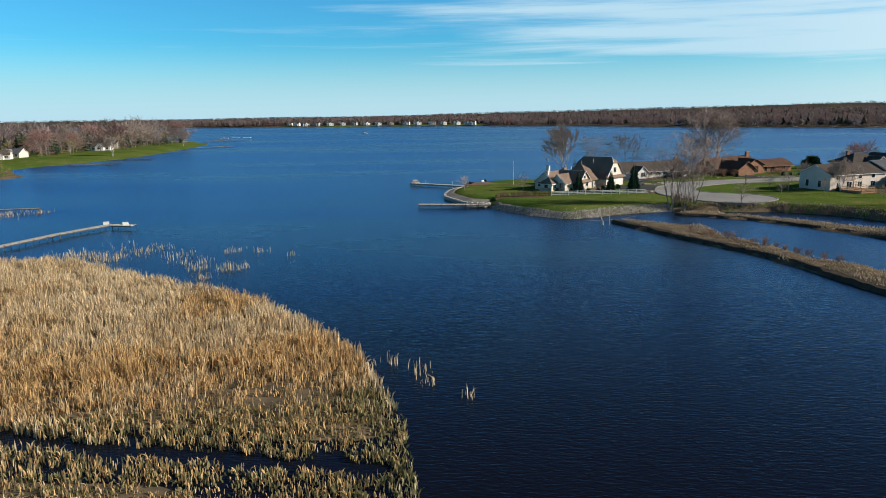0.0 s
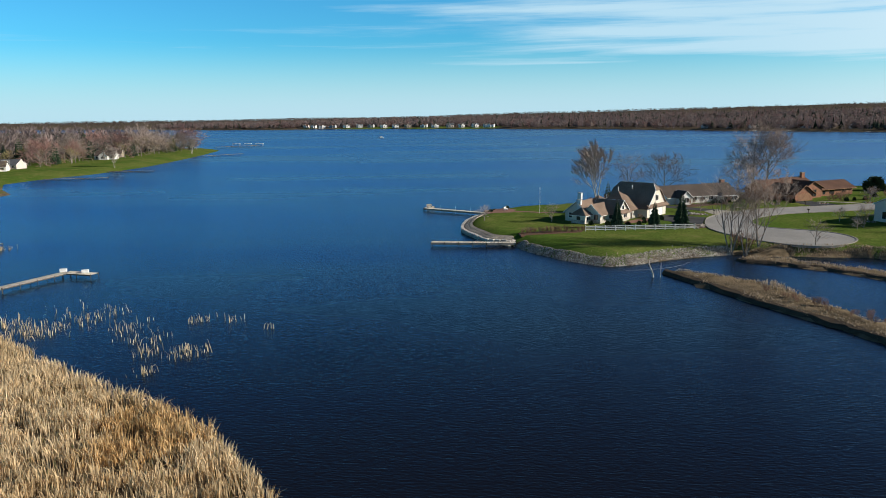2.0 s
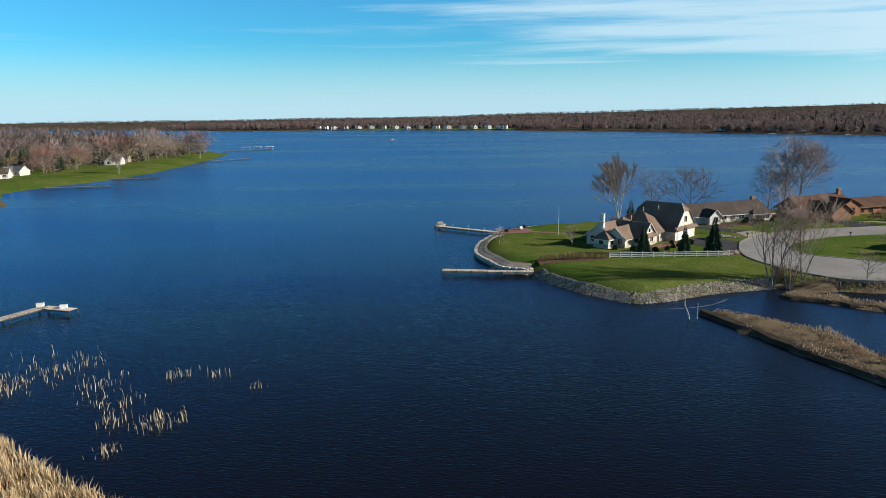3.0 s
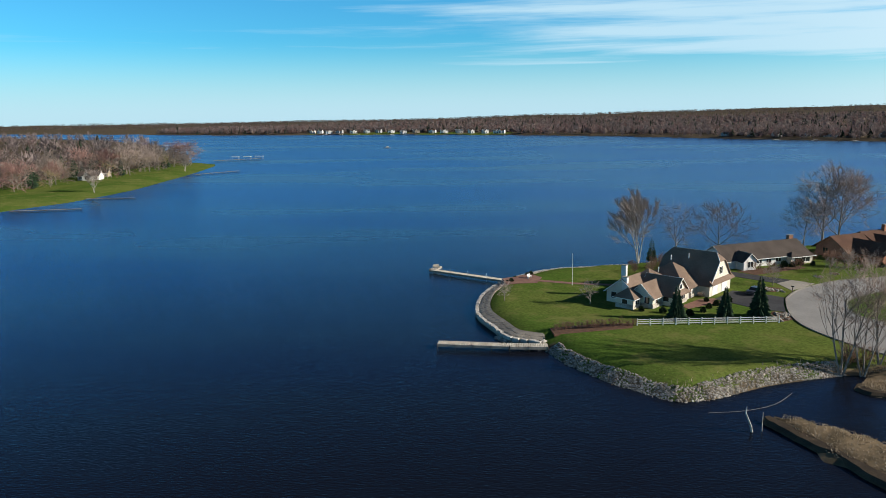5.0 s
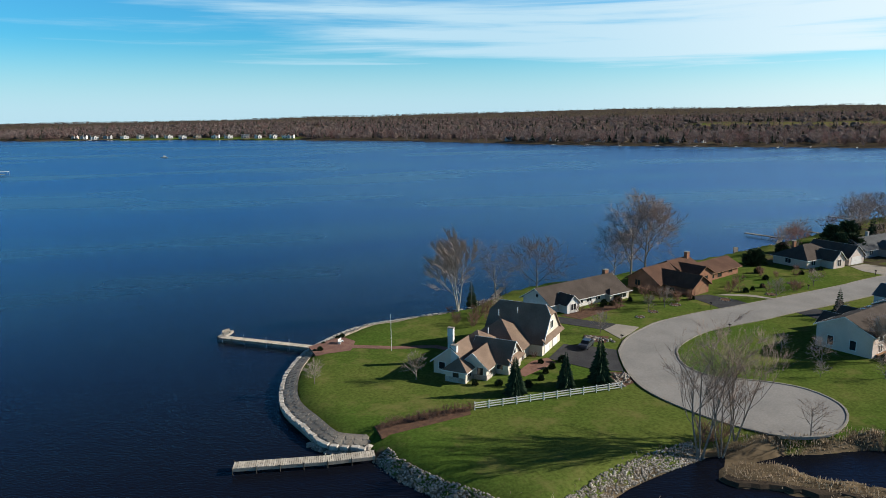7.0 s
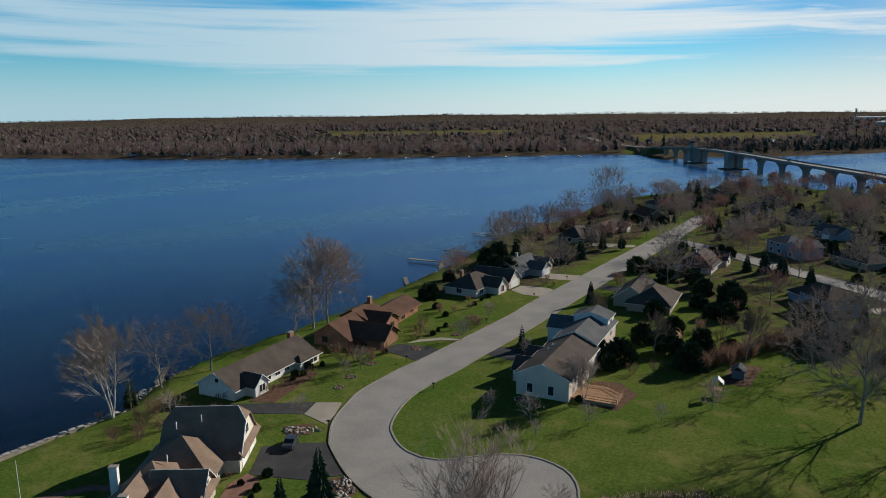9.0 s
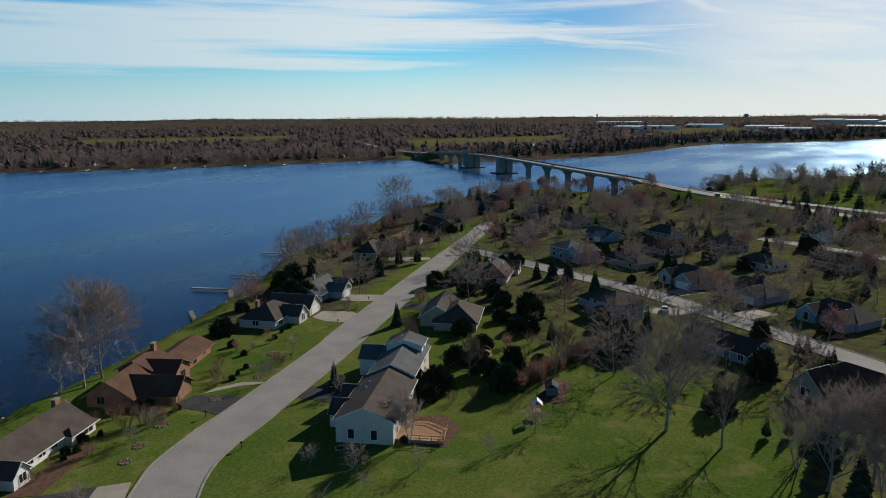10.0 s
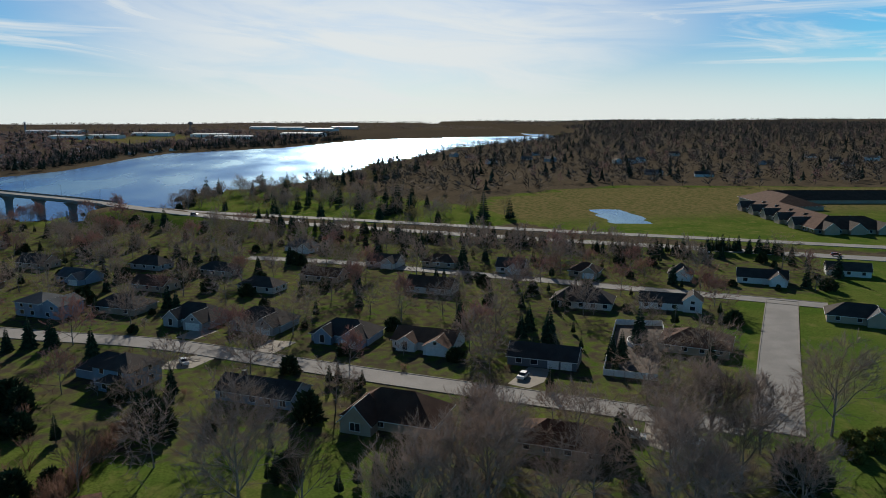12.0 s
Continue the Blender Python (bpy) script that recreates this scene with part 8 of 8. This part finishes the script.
sprinkle(3, LAKESIDE, 66, [("lite", 7, 11), ("lite_red", 7, 10), ("lite", 8, 12)], 4.5)
sprinkle(4, LAKESIDE, 105, LOW, 3.2)
sprinkle(5, NEAR_WOOD, 15, [("big", 14, 19), ("big", 12, 17), ("broad", 11, 15), ("multi", 11, 15)], 5)
sprinkle(6, NEAR_WOOD, 16, LOW, 4)
sprinkle(7, VERGE, 80, [("cedar", 4, 7), ("spruce", 5, 8), ("roundbush", 2.5, 4.5)], 3)
row = fine_line([(464, 140, 0), (447, 115, 0), (434, 91, 0), (415, 69, 0), (404, 47, 0), (390, 21, 0), (370, -2, 0), (352, -24, 0), (343, -48, 0), (339, -75, 0), (320, -91, 0)], 1.9)
for i, p in enumerate(row):
    x, y = p[0] + rnd.uniform(-3.5, 1.5), p[1] + rnd.uniform(-1.5, 1.5)
    if rnd.random() < 0.86:
        plant(rnd.choice(["cedar", "spruce", "spruce"]), x, y, rnd.uniform(5.5, 9.0), group="evergreen screen beside the highway")
sprinkle(8, PARK, 105, [("lite", 10, 15), ("pine", 12, 20), ("lite", 10, 15), ("yellow", 9, 13), ("spruce", 9, 15)], 7)
sprinkle(9, [(560, 222), (600, 212), (660, 220), (715, 210), (690, 185), (590, 192)], 22, [("broad", 8, 11), ("roundbush", 4, 6)], 6)
sprinkle(10, [(700, 170), (760, 140), (840, 80), (1000, 15), (1060, -20), (900, -30), (700, 60)], 60, [("pine", 12, 20), ("spruce", 9, 15), ("lite", 10, 14), ("yellow", 9, 12)], 9)
sprinkle(11, [(540, 262), (566, 300), (570, 325), (545, 345), (515, 300)], 14, [("broad", 8, 12), ("red", 9, 13)], 6)
sprinkle(12, [(-300, 300), (-246, 345), (-238, 430), (-230, 490), (-226, 580), (-224, 668), (-255, 700), (-270, 560), (-285, 420)], 84,
         [("lite", 14, 22), ("lite", 12, 18), ("lite_red", 12, 19), ("yellow", 10, 15), ("spruce", 9, 15), ("pine", 13, 19)], 5)
sprinkle(13, [(-205, 330), (-175, 300), (-172, 285), (-220, 250), (-240, 300)], 12, [("yellow", 6, 9), ("barebush", 2.5, 4), ("cedar", 4, 6)], 4)
plant("birch", 128.4, 180.9, 9.5)
for x, y in ((-190, 436), (-203, 590)):
    plant("birch", x - 4, y, 14)

# deck of the beige house
deck = thing("garden_deck", pose(130.5, 183.2, GROUND_Z, 0, 0, 21), "low cedar deck with a rail behind the beige house", "deck")
b = Build()
for k in range(22):
    b.box(-2.5 + k * 0.36, -2.5 + k * 0.36 + 0.33, -7.5 + max(0, (k - 14)) * 0.5, 1.2, 0.55, 0.62)
part("decking", b, M["deckwood"], deck)
part("skirt", Build().box(-2.4, 3.2, -7.3, 1.0, -0.2, 0.52), M["deckwood"], deck)
for a, c in (((-2.5, -7.5), (2.7, -7.5)), ((2.7, -7.5), (5.4, -4)), ((5.4, -4), (5.4, 1)), ((-2.5, -7.5), (-2.5, -1))):
    for z in (1.0, 1.5):
        part("rail", Build().beam((*a, z), (*c, z), 0.06, 0.1), M["deckwood"], deck)
    for t in (0, 0.33, 0.66, 1):
        x, y = a[0] + (c[0] - a[0]) * t, a[1] + (c[1] - a[1]) * t
        part("post", Build().box(x - 0.05, x + 0.05, y - 0.05, y + 0.05, 0.1, 1.55), M["deckwood"], deck)
# raised round pool with a cedar deck
pool = thing("garden_pool", pose(174, 190.5, GROUND_Z, 0, 0, 21), "covered round garden pool ringed by a cedar deck", "pool")
n = 24
ring = [(math.cos(6.283 * k / n), math.sin(6.283 * k / n)) for k in range(n)]
part("wall", Build().slab([(5.0 * x, 3.6 * y) for x, y in ring], -0.1, 1.15), M["deckwood"], pool)
part("cover", Build().slab([(4.2 * x, 2.8 * y) for x, y in ring], 1.1, 1.22), M["black"], pool, "dark winter cover")
for k in range(0, n, 2):
    x, y = ring[k]
    part("post", Build().box(4.8 * x - 0.05, 4.8 * x + 0.05, 3.4 * y - 0.05, 3.4 * y + 0.05, 1.1, 2.0), M["deckwood"], pool)
part("rail", Build().tube([(4.8 * x, 3.4 * y, 2.0) for x, y in ring + ring[:1]], [0.06] * (n + 1), 4), M["deckwood"], pool)
# play tower and small shed on the lawn
shed = thing("garden_shed", pose(162.5, 167.2, GROUND_Z, 0, 0, 20), "small dark garden shed with a gabled roof", "shed")
part("wall", Build().box(-1.6, 1.6, -1.2, 1.2, -0.1, 1.7), WALL["darkgrey"], shed)
r = Build()
for s in roof_pieces((-1.6, 1.6, -1.2, 1.2), 1.7, 0.9, "gx", 0.25):
    slope_slab(r, s, 0.1)
part("roof", r, ROOF["slate"], shed)
play = thing("play_tower", pose(149.8, 165.4, GROUND_Z, 0, 0, 25), "wooden play tower with a white slide", "play tower")
for x in (-0.8, 0.8):
    for y in (-0.8, 0.8):
        part("post", Build().box(x - 0.06, x + 0.06, y - 0.06, y + 0.06, -0.1, 3.0), M["deckwood"], play)
part("platform", Build().box(-0.9, 0.9, -0.9, 0.9, 1.3, 1.4), M["deckwood"], play)
r = Build()
for s in roof_pieces((-0.9, 0.9, -0.9, 0.9), 2.9, 0.8, "gx", 0.2):
    slope_slab(r, s, 0.06)
part("roof", r, M["white"], play, "pale striped canvas roof")
part("slide", Build().beam((-0.9, 0, 1.35), (-3.6, -0.6, 0.1), 0.5, 0.08), M["deckwood"], play)
# fenced yard with an oval pool
yard = thing("picket_fence", pose(0, 0, GROUND_Z), "tall white panel fence round a pool yard", "fence")
yo = [(196, 45.8), (203, 57), (243, 33.6), (238, 20.6), (231, 24)]
for a, c in zip(yo, yo[1:]):
    m = max(1, int(math.dist(a, c) / 2.4))
    for k in range(m):
        p, q = [Vector((a[0] + (c[0] - a[0]) * t, a[1] + (c[1] - a[1]) * t, 0.9)) for t in (k / m, (k + 0.96) / m)]
        part("panel", Build().beam(p, q, 0.05, 1.7), M["white"], yard)
oval = thing("garden_pool", pose(224, 37, GROUND_Z, 0, 0, -20), "pale oval above-ground pool in a yard", "pool")
part("wall", Build().slab([(4.2 * x, 2.4 * y) for x, y in ring], 0, 1.1), M["white"], oval)
part("cover", Build().slab([(3.9 * x, 2.1 * y) for x, y in ring], 1.08, 1.16), M["drive_dark"], oval, "dark pool cover")


# mailboxes beside the street
for x, y, turn in ((87.6, 205.2, 40), (112.6, 205.6, 15), (119.0, 221.6, 15), (152.5, 229.6, 15), (181.5, 238.0, 15), (194.6, 227.4, 15), (206.5, 245.2, 15)):
    box = thing("mailbox", pose(x, y, GROUND_Z, 0, 0, turn), "dark mailbox on a post beside the street", "mailbox", "mailboxes along the street")
    part("post", Build().box(-0.06, 0.06, -0.06, 0.06, -0.1, 1.1), M["post"], box)
    part("body", Build().tube([(0, -0.28, 1.22), (0, 0.28, 1.22)], [0.15, 0.15], 8), M["black"], box)
# low rings of garden stones on the lawns
for x, y, r_bed in ((104.5, 222.4, 1.0), (112.5, 226.2, 1.2), (99.5, 219.4, 0.9), (126.5, 226.8, 1.4), (140.5, 228.2, 1.3), (153.5, 236.2, 1.5), (121.0, 190.5, 0.9)):
    bed = thing("flower_bed", pose(x, y, GROUND_Z), "small mulched flower bed ringed with grey stones", "flower bed", "flower beds on the lawns")
    part("soil", Build().slab([(r_bed * 0.9 * math.cos(k * 0.628), r_bed * 0.9 * math.sin(k * 0.628)) for k in range(10)], -0.1, 0.10), M["mulch"], bed)
    for k in range(12):
        a = k * 0.5236 + 0.2 * math.sin(k * 2.7)
        q = part("stone", ROCKS[k % 6].mesh("stone", M["stone"]), None, bed)
        q.location, q.scale = (r_bed * math.cos(a), r_bed * math.sin(a), 0.1), (0.5, 0.5, 0.5)

# ---- cars ----
PAINT = [material("car_paint", c, tuple(v * 0.9 for v in c), 0.3, 1, 5, 0, spread=0.02, spec=0.5, world_space=False) for c in
         ((0.55, 0.56, 0.57), (0.04, 0.045, 0.055), (0.30, 0.06, 0.05), (0.70, 0.70, 0.68), (0.08, 0.12, 0.2))]


def car(x, y, z, turn, paint, van=False):
    name = "van" if van else "car"
    colour = ("silver", "black", "red", "white", "blue")[paint]
    ob = thing(name, pose(x, y, z, 0, 0, turn), f"{colour} {name} parked on the pavement" if z < 2.6 else f"{colour} {name} standing on the highway", name)
    h = 2.0 if van else 1.45
    body = [(-2.2, 0.35), (-2.25, 0.75), (-1.9, 0.95), (-1.0, 1.0), (1.9, 1.0), (2.2, 0.9), (2.25, 0.4)]
    cab = [(-1.1, 0.98), (-0.4, h), (1.3, h), (2.0, 0.98)]
    for nm, prof, w, mat in (("body", body, 0.9, PAINT[paint]), ("cabin", cab, 0.78, M["glass"])):
        v = [(px_, s * w, pz_) for s in (-1, 1) for px_, pz_ in prof]
        k = len(prof)
        part(nm, Build().add(v, [tuple(range(k)), tuple(range(2 * k - 1, k - 1, -1))] + [(i, k + i, k + (i + 1) % k, (i + 1) % k) for i in range(k)]), mat, ob)
    part("roof", Build().box(-0.4, 1.3, -0.74, 0.74, h - 0.02, h + 0.04), PAINT[paint], ob)
    for wx in (-1.35, 1.35):
        for wy in (-0.85, 0.85):
            part("wheel", Build().tube([(wx, wy - 0.1, 0.33), (wx, wy + 0.1, 0.33)], [0.33, 0.33], 10), M["black"], ob)
    return ob


car(79, 203.5, 2.05, 45, 1)
car(237, 160.5, 2.05, 20, 0)
car(206, 77, 2.05, -40, 3)
car(168.5, 66.5, 2.04, 60, 3, True)
car(163.5, 56.5, 2.04, 60, 3, True)
car(500, 186, 8.6, 60, 1)
car(466, 124, 6.2, 60, 3)
car(455, 105, 5.4, 60, 1)
car(640, 349, deck_z(143) + 0.08, 48.5, 4, True)
car(344, -70, 3.05, 57, 2)
car(317, -112, 2.95, 57, 2)
car(337, -58, 3.05, 57, 0)

# drop the first of each kind of tree, which only served as a pattern
for proto, _ in KINDS.values():
    for o in list(proto.children_recursive) + [proto]:
        bpy.data.objects.remove(o)
